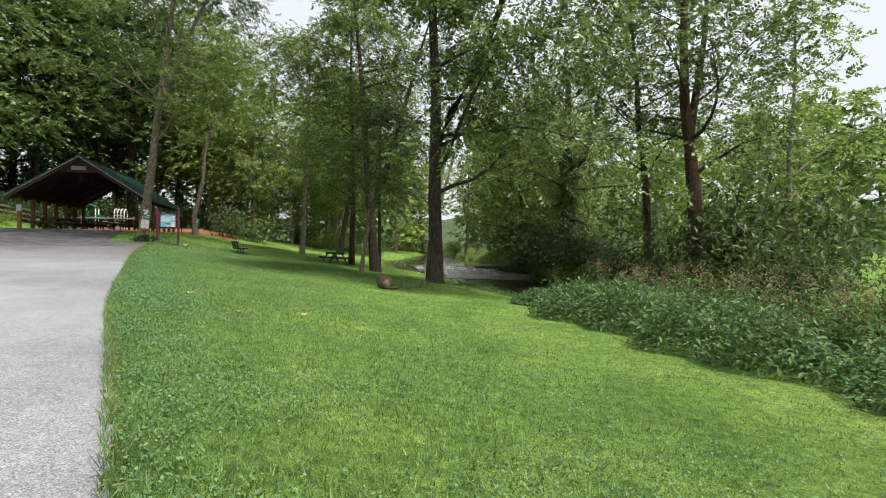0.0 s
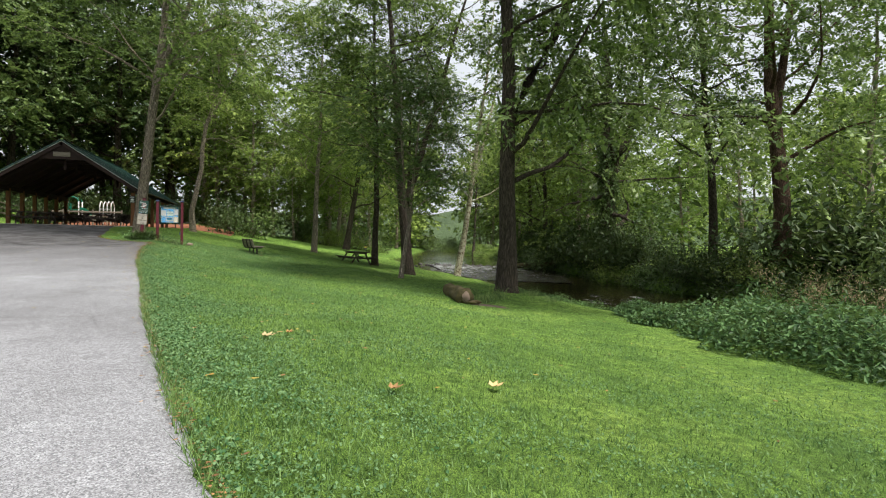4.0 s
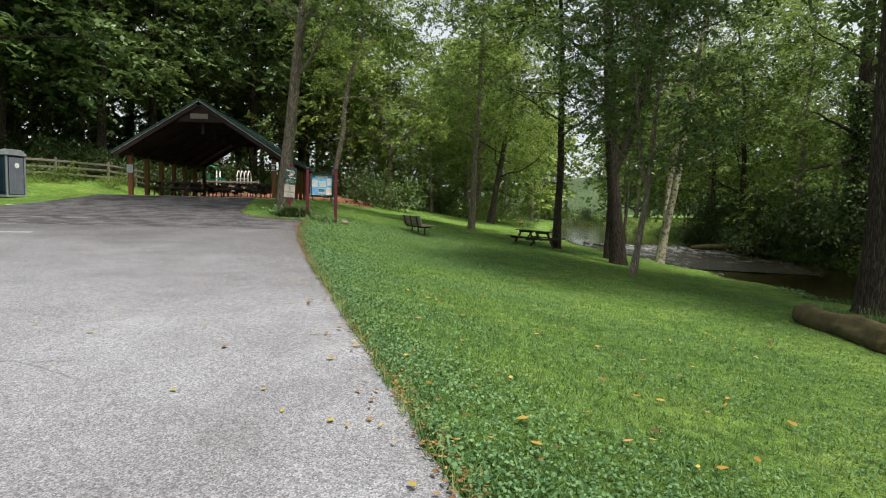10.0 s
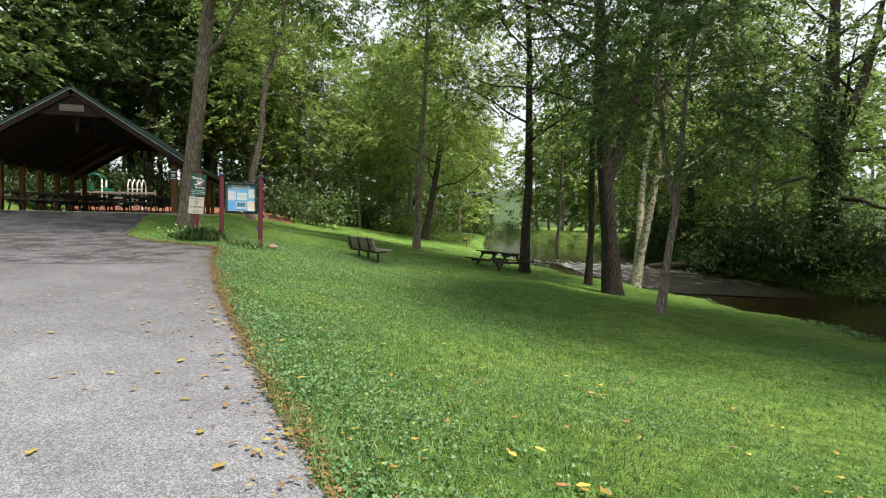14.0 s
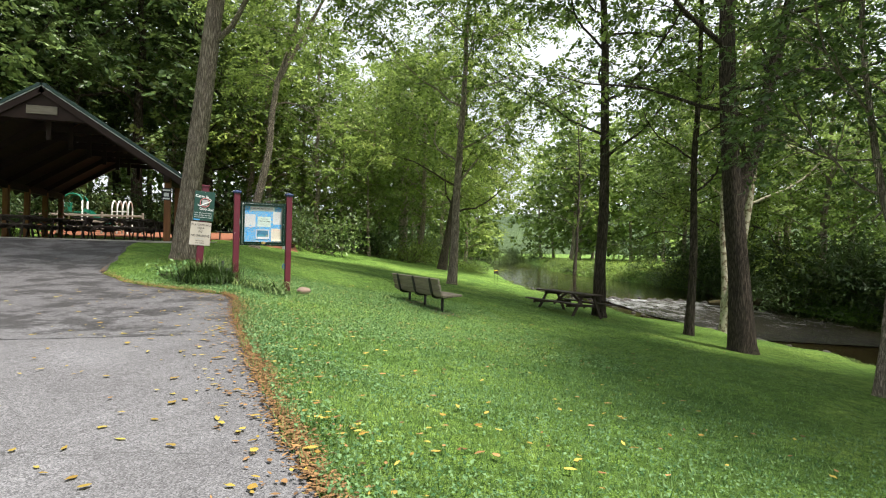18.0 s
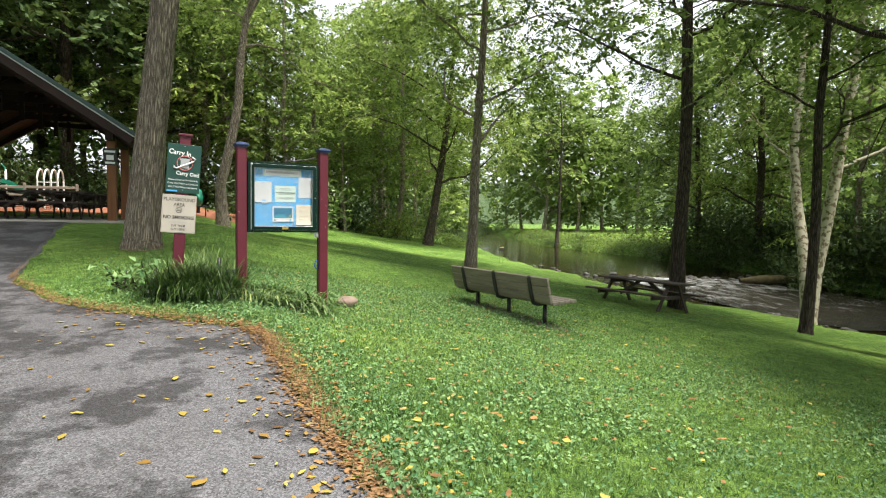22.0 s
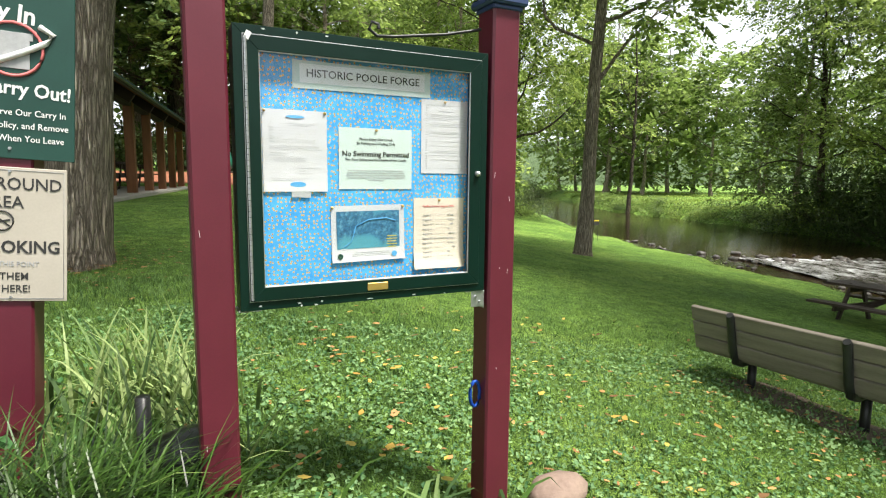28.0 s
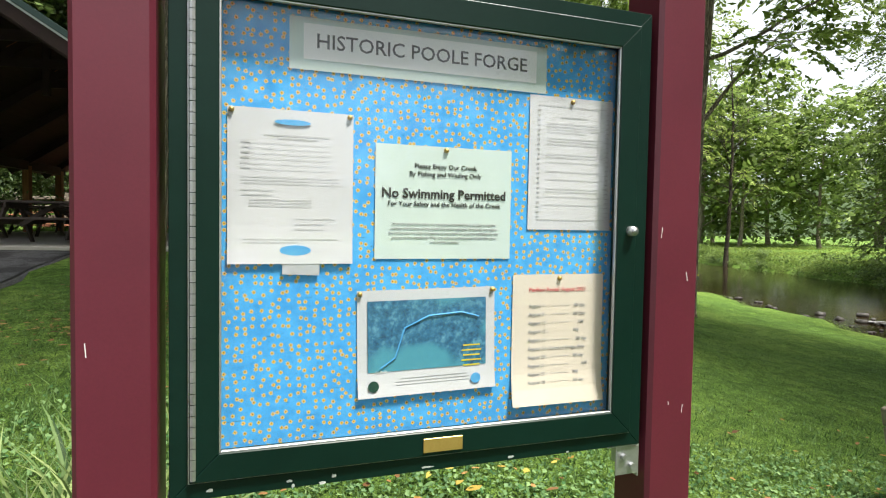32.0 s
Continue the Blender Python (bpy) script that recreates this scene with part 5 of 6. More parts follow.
for z in (3.07, 2.52, 2.44, 1.99):
    part("screw", rod(bmesh.new(), (0, -0.074, z), (0, -0.08, z), 0.006, 0.005, 8), M["steel"], signpost)

# ---- bench ----
bench = thing("park_bench", "slatted grey-brown park bench with black iron supports", "bench", pose(-2.355, 35.24, 0, 0, 0, 102.8))
BL = 2.45
b0 = 0.62


def bench_slat(x, z, w, t, tilt, name):
    part(name, box(bmesh.new(), BL, t, w, at(0, x, b0 + z, tilt, 0, 0), 0.006), M["slat_long"], bench)


M["slat_long"] = surface("weathered_bench_board", (0.13, 0.11, 0.085), (0.27, 0.235, 0.19), 3, 50, 0.75, 0.3, 0.002, stretch=(0.6, 6, 6))
for k in range(3):
    bench_slat(0.235 + k * 0.036, 0.43 + k * 0.13, 0.12, 0.045, -15, "back_slat")
for k in range(4):
    bench_slat(0.14 - k * 0.125, 0.36 + 0.006 * k, 0.045, 0.115, 0, "seat_slat")
for s in (-0.85, 0.0, 0.85):
    gz = on_ground(-2.355 - s * 0.22, 35.24 + s * 0.975) - b0
    sup = part("support", rod(bmesh.new(), (s, 0.0, b0 + gz - 0.1), (s, 0.0, b0 + 0.305), 0.034, 0.034, 12), M["iron"], bench, smooth=True)
    prof = [(s, -0.26, b0 + 0.33), (s, 0.02, b0 + 0.315), (s, 0.16, b0 + 0.315), (s, 0.245, b0 + 0.345), (s, 0.285, b0 + 0.43), (s, 0.312, b0 + 0.55), (s, 0.352, b0 + 0.73)]
    v, f = tube(prof, np.full(7, 0.032), 8)
    part("strap", fast_mesh("strap", v, f, M["iron"], True), None, sup)
    part("clamp", rod(bmesh.new(), (s, 0.338, b0 + 0.72), (s, 0.366, b0 + 0.745), 0.03, 0.026, 10), M["iron"], sup)

# ---- picnic tables ----
def make_table(m, label, L=2.42, top=0.75):
    t = thing("picnic_table", label, "picnic table", m, "picnic tables")
    for k in range(5):
        part("top_board", box(bmesh.new(), L, 0.142, 0.04, at(0, -0.3 + 0.15 * k, top - 0.02), 0.004), M["table_wood"], t)
    for s in (-1, 1):
        for k in (0, 1):
            part("seat_board", box(bmesh.new(), L, 0.132, 0.04, at(0, s * (0.64 + 0.14 * k), 0.44), 0.004), M["table_wood"], t)
        fr = part("trestle", boxes((0.04, 0.72, 0.09, at(s * 0.8, 0, top - 0.085), 0.004), (0.04, 1.6, 0.09, at(s * 0.8, 0, 0.375), 0.004)), M["table_wood"], t)
        for w in (-1, 1):
            part("leg", box(bmesh.new(), 0.04, 0.09, 0.88, at(s * 0.845, w * 0.4, 0.36, w * 30, 0, 0), 0.004), M["table_wood"], fr)
        part("brace", box(bmesh.new(), 0.75, 0.04, 0.08, at(s * 0.42, 0, 0.52, 0, s * 33, 0), 0.004), M["table_wood"], t)
    return t


tz = on_ground(3.3, 38.65)
table = make_table(pose(3.3, 38.65, tz - 0.09, 0, 0, 103) @ pose(0, 0, 0, 2.5, 0, 0), "dark-stained wooden picnic table on the lawn by the creek")

# ---- pavilion ----
PX, PY, PZ, PH, PD = -12.95, 43.0, 1.98, 3.55, 13.0     # centre, front, floor, half width of posts, depth
pav = thing("pavilion", "open timber picnic pavilion with green metal gable roof", "pavilion", pose(PX, PY, PZ))
part("slab", box(bmesh.new(), 2 * PH + 0.9, PD, 0.25, at(0, PD / 2 + 0.2, -0.1), 0.01), M["concrete"], pav)
EH, RH, HW, R0, R1 = 2.05, 4.75, 4.15, -0.35, PD + 0.9   # eave and ridge heights, half width of roof, ends
slope = math.atan2(RH - EH, HW)
LS = math.hypot(HW, RH - EH)
for s in (-1, 1):
    mr = at(s * HW / 2, (R0 + R1) / 2, (EH + RH) / 2, 0, s * math.degrees(slope), 0)
    rp = part("roof_panel", box(bmesh.new(), LS, R1 - R0, 0.03, mr @ at(0, 0, 0.06)), M["roof"], pav, "green standing-seam metal roof")
    seams = bmesh.new()
    for k in range(33):
        box(seams, LS, 0.025, 0.03, mr @ at(0, -(R1 - R0) / 2 + 0.05 + k * (R1 - R0 - 0.1) / 32, 0.088))
    part("seams", seams, M["roof"], rp)
    part("roof_deck", box(bmesh.new(), LS - 0.02, R1 - R0 - 0.05, 0.05, mr @ at(0, 0, 0.012)), M["deck"], pav, "brown boarded roof underside darkened for shade")
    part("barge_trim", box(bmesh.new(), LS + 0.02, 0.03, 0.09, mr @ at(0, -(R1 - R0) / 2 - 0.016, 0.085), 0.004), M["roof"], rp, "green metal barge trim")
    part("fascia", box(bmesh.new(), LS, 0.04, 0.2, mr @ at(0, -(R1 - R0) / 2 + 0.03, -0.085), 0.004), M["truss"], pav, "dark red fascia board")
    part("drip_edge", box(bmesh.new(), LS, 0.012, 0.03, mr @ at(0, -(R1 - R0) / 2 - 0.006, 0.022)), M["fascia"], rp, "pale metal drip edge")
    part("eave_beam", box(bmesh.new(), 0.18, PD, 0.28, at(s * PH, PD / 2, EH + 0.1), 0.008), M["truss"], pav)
    for k in range(7):
        pp = part("post", box(bmesh.new(), 0.2, 0.2, EH + 0.1, at(s * PH, 0.35 + k * (PD - 0.6) / 6, (EH + 0.1) / 2), 0.01), M["post_wood"], pav, "orange-brown square timber post")
        part("rafter_tail", box(bmesh.new(), 0.9, 0.08, 0.14, mr @ at(LS / 2 - 0.5, -(R1 - R0) / 2 + 0.7 + k * (PD - 0.6) / 6, -0.08)), M["post_wood"], pav)
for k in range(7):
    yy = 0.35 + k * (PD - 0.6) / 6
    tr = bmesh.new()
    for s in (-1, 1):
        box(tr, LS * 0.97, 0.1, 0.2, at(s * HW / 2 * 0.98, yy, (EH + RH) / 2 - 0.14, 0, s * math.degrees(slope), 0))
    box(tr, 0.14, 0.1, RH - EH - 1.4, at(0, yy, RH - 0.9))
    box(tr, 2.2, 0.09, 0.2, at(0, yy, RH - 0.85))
    part("truss", tr, M["truss"], pav, "red timber scissor truss darkened for roof shade")
gb = bmesh.new()
vs = [gb.verts.new((x, R0 + 0.12 + y, z)) for y in (0, 0.04) for x, z in ((-1.35, RH - 1.0), (1.35, RH - 1.0), (0.0, RH - 0.12))]
for f in ((0, 1, 2), (5, 4, 3), (0, 3, 4, 1), (1, 4, 5, 2), (2, 5, 3, 0)):
    gb.faces.new([vs[i] for i in f])
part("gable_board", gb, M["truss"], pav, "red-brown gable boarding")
part("gable_plaque", box(bmesh.new(), 0.85, 0.03, 0.26, at(0, R0 + 0.085, RH - 0.72), 0.006), M["fence"], pav, "plain pale wooden plaque")
part("ridge_cap", boxes((0.3, R1 - R0 + 0.02, 0.03, at(0, (R0 + R1) / 2, RH + 0.09), 0.01)), M["roof"], pav)
for x, z, mt, nm in ((-PH, 1.35, "paper", "posted_notice"), (PH - 0.02, 1.62, "ink", "posted_sign")):
    o = new(nm, mesh_of(nm, boxes((0.3, 0.012, 0.42, at(PX + x, PY + 0.235, PZ + z), 0.002)), M[mt]))
    tagged(o, "white paper notice fixed to a pavilion post" if mt == "paper" else "black and white rules sign on a pavilion post", "sign")
    if mt == "ink":
        part("print", boxes((0.24, 0.004, 0.05, at(PX + x, PY + 0.228, PZ + z + 0.13), 0), (0.16, 0.004, 0.12, at(PX + x, PY + 0.228, PZ + z - 0.02), 0), (0.22, 0.004, 0.05, at(PX + x, PY + 0.228, PZ + z - 0.15), 0)), M["white_ink"], o, "white printed symbols")
for r in range(5):
    for c in (-1, 1):
        copy = copy_thing(table, pose(PX + c * 1.75 + 0.1 * ((r * 7) % 3 - 1), PY + 1.6 + r * 2.35, PZ + 0.025, 0, 0, 2 * ((r * 5 + c) % 3 - 1)))
        tagged(copy, "dark-stained picnic table under the pavilion roof")

# ---- portable toilets ----
def make_toilet(m, wall, door, label):
    t = thing("portable_toilet", label, "portable toilet", m, "portable toilets")
    part("base", box(bmesh.new(), 1.14, 1.2, 0.12, at(0, 0, 0.06), 0.02), M["pale_plastic"], t)
    part("cabin", box(bmesh.new(), 1.08, 1.12, 1.95, at(0, 0, 1.08), 0.04), M[wall], t)
    for s in (-1, 1):
        part("corner_trim", box(bmesh.new(), 0.1, 0.09, 1.95, at(s * 0.51, -0.535, 1.08), 0.02), M["pale_plastic"], t)
        part("corner_trim", box(bmesh.new(), 0.06, 0.06, 1.95, at(s * 0.525, 0.545, 1.08), 0.015), M[wall], t)
        for k in range(3):
            part("wall_rib", box(bmesh.new(), 0.03, 0.22, 1.6, at(s * 0.545, -0.3 + 0.3 * k, 1.08), 0.01), M[wall], t)
    dr = part("door", box(bmesh.new(), 0.8, 0.04, 1.78, at(0.0, -0.57, 1.04), 0.015), M[door], t)
    part("door_rib", boxes(*[(0.05, 0.03, 1.5, at(-0.24 + 0.16 * k, -0.59, 1.04), 0.008) for k in range(4)]), M[door], dr)
    part("latch", boxes((0.07, 0.03, 0.12, at(0.32, -0.6, 1.05), 0.008)), M["pale_plastic"], dr)
    part("door_sticker", rod(bmesh.new(), (0.0, -0.605, 1.55), (0.0, -0.612, 1.55), 0.13, 0.13, 16), M["white_ink"], dr, "round white sticker")
    rf = bmesh.new()
    box(rf, 1.18, 1.24, 0.07, at(0, 0, 2.05), 0.02)
    for k in range(4):
        u = k / 4
        box(rf, 1.14 * math.cos(u * 1.15), 1.2 - 0.1 * u, 0.07, at(0, 0, 2.11 + 0.055 * k), 0.02)
    part("roof", rf, M["pale_plastic"], t, "pale translucent domed roof")
    part("vent_pipe", rod(bmesh.new(), (0.42, 0.45, 2.0), (0.42, 0.45, 2.4), 0.05, 0.05, 10), M["pale_plastic"], t, smooth=True)
    return t


make_toilet(pose(-21.0, 38.9, on_ground(-21.0, 38.9, 0.02), 0, 0, 76) @ Matrix.Scale(0.92, 4), "teal_dark", "teal", "dark teal portable toilet with pale domed roof on grass")
make_toilet(pose(-20.55, 40.25, on_ground(-20.55, 40.25, 0.02), 0, 0, 76) @ Matrix.Scale(0.92, 4), "navy_plastic", "grey_plastic", "grey-fronted portable toilet with dark sides on grass")

# ---- split-rail fence ----
def make_fence(x0, y0, x1, y1, n):
    o = thing("rail_fence", "weathered grey split-rail fence along the grass", "fence")
    for k in range(n + 1):
        x, y = x0 + (x1 - x0) * k / n, y0 + (y1 - y0) * k / n
        z = on_ground(x, y)
        part("post", box(bmesh.new(), 0.13, 0.11, 1.45, at(x, y, z + 0.55, 0, 0, k * 17 % 9), 0.02), M["fence"], o)
        if k < n:
            x2, y2 = x0 + (x1 - x0) * (k + 1) / n, y0 + (y1 - y0) * (k + 1) / n
            z2 = on_ground(x2, y2)
            for h in (0.35, 0.72, 1.08):
                a, b = Vector((x, y, z + h)), Vector((x2, y2, z2 + h + 0.03 * math.sin(k * 3 + h * 9)))
                d = b - a
                m = Matrix.Translation((a + b) / 2) @ d.to_track_quat("X", "Z").to_matrix().to_4x4()
                part("rail", box(bmesh.new(), d.length, 0.06, 0.13, m, 0.018), M["fence"], o)
    return o


make_fence(-33.0, 39.0, -20.5, 50.0, 6)
make_fence(-20.5, 50.0, -17.5, 58.5, 4)
make_fence(-17.5, 58.5, -13.5, 59.7, 2)

# ---- parking lines ----
for k in range(6):
    x1, y1 = -11.2 - 0.225 * 2.72 * k, 23.7 + 2.72 * k
    bm = bmesh.new()
    cols = []
    for j in range(13):
        u = j / 12 * 4.2
        row = []
        for w in (-0.05, 0.05):
            x, y = x1 - u * 0.985 + w * 0.17, y1 - u * 0.17 - w
            row.append(bm.verts.new((x, y, on_ground(x, y) + 0.021)))
        cols.append(row)
    for a, b in zip(cols, cols[1:]):
        bm.faces.new((a[0], b[0], b[1], a[1]))
    bmesh.ops.solidify(bm, geom=bm.faces, thickness=0.003)
    tagged(new("parking_line", mesh_of("parking_line", bm, M["line"])), "worn white painted parking bay line", "road marking", "parking bay lines", "structure")

# ---- stump, log and creek rocks ----
def lump(name, sx, sy, sz, material, seed, rough=0.25, segs=3):
    bm = bmesh.new()
    bmesh.ops.create_icosphere(bm, subdivisions=segs, radius=1.0)
    for v in bm.verts:
        d = 1 + rough * noise.noise(v.co * 1.6 + Vector((seed * 3.1, seed, 0))) + rough * 0.5 * noise.noise(v.co * 4 + Vector((seed, 0, seed)))
        v.co = Vector((v.co.x * sx * d, v.co.y * sy * d, v.co.z * sz * d))
    return mesh_of(name, bm, material, True)


st = thing("rotting_log", "rotting mossy brown log lying on the lawn beside the large tree", "log", pose(3.56, 20.7, on_ground(3.56, 20.7, 0.05), 0, 0, -6))
bm = bmesh.new()
bmesh.ops.create_cone(bm, cap_ends=True, segments=20, radius1=0.23, radius2=0.19, depth=2.15, matrix=at(0, 0, 0.2, -90, 0, 0))
bmesh.ops.subdivide_edges(bm, edges=[e for e in bm.edges if abs(e.verts[0].co.y - e.verts[1].co.y) > 1], cuts=18)
for v in bm.verts:
    d = 0.3 * noise.noise(Vector((v.co.x * 5, v.co.y * 1.6, v.co.z * 5))) + 0.14 * noise.noise(v.co * 11)
    v.co += Vector((v.co.x, 0.25 * abs(v.co.y) * (1 if v.co.y < -1 else 0), v.co.z - 0.2)) * d
part("bark", bm, M["moss"], st, smooth=True)
end = bmesh.new()
bmesh.ops.create_cone(end, cap_ends=True, segments=18, radius1=0.15, radius2=0.12, depth=0.05, matrix=at(0, -1.09, 0.2, 90, 0, 0))
for v in end.verts:
    v.co += Vector((v.co.x, 0, v.co.z - 0.2)) * 0.5 * noise.noise(v.co * 8)
part("broken_end", end, M["rock_dry"], st, "grey weathered broken end of the log", True)
for k, (x, y, rot) in enumerate(((0.16, -1.25, 30), (-0.12, -0.95, 80), (0.3, -1.05, -20))):
    part("bark_shard", lump("bark_shard", 0.16, 0.06, 0.05, M["moss"], 5 + k), None, st, m=at(x, y, 0.06, 0, 6, rot))
bare = bmesh.new()
bmesh.ops.create_grid(bare, x_segments=12, y_segments=6, size=0.5)
for v in bare.verts:
    x, y = 4.1 + v.co.x * 1.1, 19.6 - v.co.x * 0.35 + v.co.y * 0.5
    e = max(abs(v.co.x), abs(v.co.y)) * 2
    x += 0.15 * noise.noise(Vector((x * 3, y * 3, 0)))
    v.co = Vector((x, y, on_ground(x, y) + 0.014 - 0.03 * max(0, e - 0.75) * 4))
tagged(new("ground_worn", mesh_of("ground_worn", bare, M["mud"], True)), "bare patch of brown earth beside the rotting log", "earth", kind="structure")

log = new("fallen_log", fast_mesh("fallen_log", *tube([(15.9, 46.9, -0.5), (16.8, 46.6, -0.44), (17.9, 46.3, -0.42), (19.3, 46.1, -0.35), (20.3, 46.0, -0.2)], (0.1, 0.2, 0.22, 0.2, 0.16), 10), M["moss"], True))
tagged(log, "brown waterlogged log lying in the creek", "log")

rr = random.Random(11)
rocks = [lump("rock", 1, 0.75, 0.5, M["rock"], k, 0.4, 2) for k in range(5)]
for k in range(95):
    u = rr.random()
    if k < 60:
        x, y, s = 10.2 + 8.8 * u, 50.3 - 2.6 * u + rr.gauss(0, 0.7), rr.uniform(0.07, 0.22)
    else:
        y = rr.uniform(36, 56)
        x, s = float(shore_x(y)) + rr.uniform(0.0, 1.2), rr.uniform(0.07, 0.2)
    ob = new("rock", rocks[k % 5])
    ob.matrix_world = pose(x, y, float(water_z(y)) + s * 0.12, rr.uniform(-15, 15), rr.uniform(-15, 15), rr.uniform(0, 360)) @ Matrix.Diagonal((s, s, s, 1))
    tagged(ob, "dark wet rock breaking the creek surface", "rock", "creek rocks")
for k in range(24):
    y = rr.uniform(41, 60)
    x, s = float(shore_x(y)) - rr.uniform(-0.1, 0.35), rr.uniform(0.05, 0.12)
    ob = new("rock", rocks[k % 5])
    ob.matrix_world = pose(x, y, on_ground(x, y) + s * 0.1, 0, 0, rr.uniform(0, 360)) @ Matrix.Diagonal((s, s, s * 0.7, 1))
    tagged(ob, "small stone on the muddy creek bank", "rock", "bank stones")
ok = new("rock", lump("rock", 0.15, 0.11, 0.085, M["rock_dry"], 3, 0.15))
ok.matrix_world = pose(-5.22, 34.5, on_ground(-5.22, 34.5) + 0.06, 0, 0, 20)
tagged(ok, "pinkish rounded stone at the foot of the post", "rock")

# white water below the rock bar
fy, fa = np.arange(38.5, 50.6, 0.12), np.linspace(0, 1, 70)
FX = (np.interp(fy, (38.5, 44, 50.6), (11.2, 10.6, 11.0)))[:, None] + (np.interp(fy, (38.5, 44, 50.6), (5.0, 8.0, 6.6)))[:, None] * fa
FYY = np.repeat(fy[:, None], 70, 1) - 2.4 * fa[None]
nz = np.array([[noise.fractal(Vector((x * 1.1, y * 0.7, 0)), 1.0, 2.0, 4) for x, y in zip(a, b)] for a, b in zip(FX, FYY)])
amp = np.interp(fy, (38.5, 45, 49.5, 50.6), (0.03, 0.08, 0.12, 0.02))[:, None]
FZ = water_z(FYY) + 0.012 + amp * np.clip(nz * 0.6 + 0.4, 0.0, 1.0)
q = (np.arange(len(fy) - 1)[:, None] * 70 + np.arange(69)[None]).ravel()
riffle = new("water_riffle", fast_mesh("water_riffle", np.stack([FX, FYY, FZ], -1).reshape(-1, 3), np.stack([q, q + 1, q + 71, q + 70], -1), M["foam"], True))
tagged(riffle, "white water running over the rock bar", "rapids", kind="structure")
fy, fa = np.arange(23.0, 31.6, 0.14), np.linspace(0, 1, 46)
FX = 10.8 + 5.6 * fa[None] + 0.3 * np.sin(fy * 1.3)[:, None]
FYY = np.repeat(fy[:, None], 46, 1) - 1.2 * fa[None]
nz = np.array([[noise.fractal(Vector((x * 1.3, y * 0.9, 4)), 1.0, 2.0, 4) for x, y in zip(a, b)] for a, b in zip(FX, FYY)])
rim = np.sin(np.pi * fa)[None] * np.sin(np.pi * (fy - 23.0) / 8.6)[:, None].clip(0)
FZ = water_z(FYY) - 0.03 + 0.055 * np.clip(nz * 0.8 + 0.45, 0.0, 1.0) * rim ** 0.4
q = (np.arange(len(fy) - 1)[:, None] * 46 + np.arange(45)[None]).ravel()
ripple = new("water_ripple", fast_mesh("water_ripple", np.stack([FX, FYY, FZ], -1).reshape(-1, 3), np.stack([q, q + 1, q + 47, q + 46], -1), M["ripple"], True))
tagged(ripple, "broken white ripples where the creek runs shallow", "rapids", kind="structure")

# ---- small sign by the pond ----
ps = thing("warning_sign", "small yellow and black sign on thin stakes", "sign", pose(6.2, 52.5, on_ground(6.2, 52.5), 0, 0, 10))
for s in (-0.1, 0.1):
    part("stake", rod(bmesh.new(), (s, 0, -0.1), (s, 0, 0.75), 0.008, 0.008, 6), M["iron"], ps)
pn = part("panel", box(bmesh.new(), 0.3, 0.012, 0.24, at(0, -0.012, 0.74), 0.002), M["ink"], ps, "black panel")
part("stripe", box(bmesh.new(), 0.26, 0.004, 0.05, at(0, -0.02, 0.8)), M["yellow"], pn, "yellow printed band")

# ---- playground behind the pavilion ----
climber = thing("arch_climber", "white arched pipe climber in the playground", "climber", pose(-15.1, 59.5, 2.3) @ Matrix.Diagonal((0.85, 0.62, 1.08, 1)))
for k in range(4):
    p = [(0.33 * k, 0, 0), (0.33 * k, 0, 1.25)] + [(0.33 * k + 0.0, 0.9 - 0.9 * math.cos(a), 1.25 + 0.55 * math.sin(a)) for a in np.linspace(0.3, math.pi - 0.3, 7)] + [(0.33 * k, 1.8, 1.25), (0.33 * k, 1.8, 0)]
    pipe("arch", [(x + 0.0, y, z) for x, y, z in p], 0.05, M["white_metal"], climber, 8)
for z in (0.4, 0.8, 1.2):
    pipe("rung", [(0, 0, z), (1.0, 0, z)], 0.03, M["white_metal"], climber, 6)
tower = thing("play_tower", "green playground tower with a slide", "play structure", pose(-17.9, 60.5, 2.2) @ Matrix.Scale(0.82, 4))
for x in (0, 1.2):
    for y in (0, 1.2):
        part("post", rod(bmesh.new(), (x, y, -0.1), (x, y, 2.5), 0.06, 0.06, 10), M["white_metal"], tower, "white pipe post", True)
part("deck", box(bmesh.new(), 1.3, 1.3, 0.08, at(0.6, 0.6, 1.62), 0.01), M["play_green"], tower)
part("panel", boxes((0.5, 0.04, 0.62, at(0.32, 0, 1.98), 0.01), (0.04, 1.1, 0.62, at(0, 0.6, 1.98), 0.01)), M["play_green"], tower)
for y in (0, 1.2):
    pipe("hoop", [(0.6 + 0.6 * math.cos(a), y, 2.4 + 0.55 * math.sin(a)) for a in np.linspace(0, math.pi, 9)], 0.06, M["play_green"], tower, 8, "green arched hoop")
sl = bmesh.new()
prof = [(1.25, 1.72), (1.6, 1.6), (2.4, 1.0), (3.1, 0.55), (3.6, 0.45)]
for (xa, za), (xb, zb) in zip(prof, prof[1:]):
    d = math.hypot(xb - xa, zb - za)
    an = -math.degrees(math.atan2(zb - za, xb - xa))
    box(sl, d + 0.03, 0.5, 0.05, at((xa + xb) / 2, 0.5, (za + zb) / 2, 0, an, 0))
    for w in (-0.27, 0.27):
        box(sl, d + 0.03, 0.05, 0.22, at((xa + xb) / 2, 0.5 + w, (za + zb) / 2 + 0.08, 0, an, 0))
part("slide", sl, M["play_green"], tower, "green plastic slide")
mx, my = np.meshgrid(np.linspace(-19, -4.6, 30), np.linspace(57.2, 64, 15))
mz = ground_z(mx, my) + 0.02 + 0.02 * np.sin(mx * 5) * np.sin(my * 7)
q = (np.arange(14)[:, None] * 30 + np.arange(29)[None]).ravel()
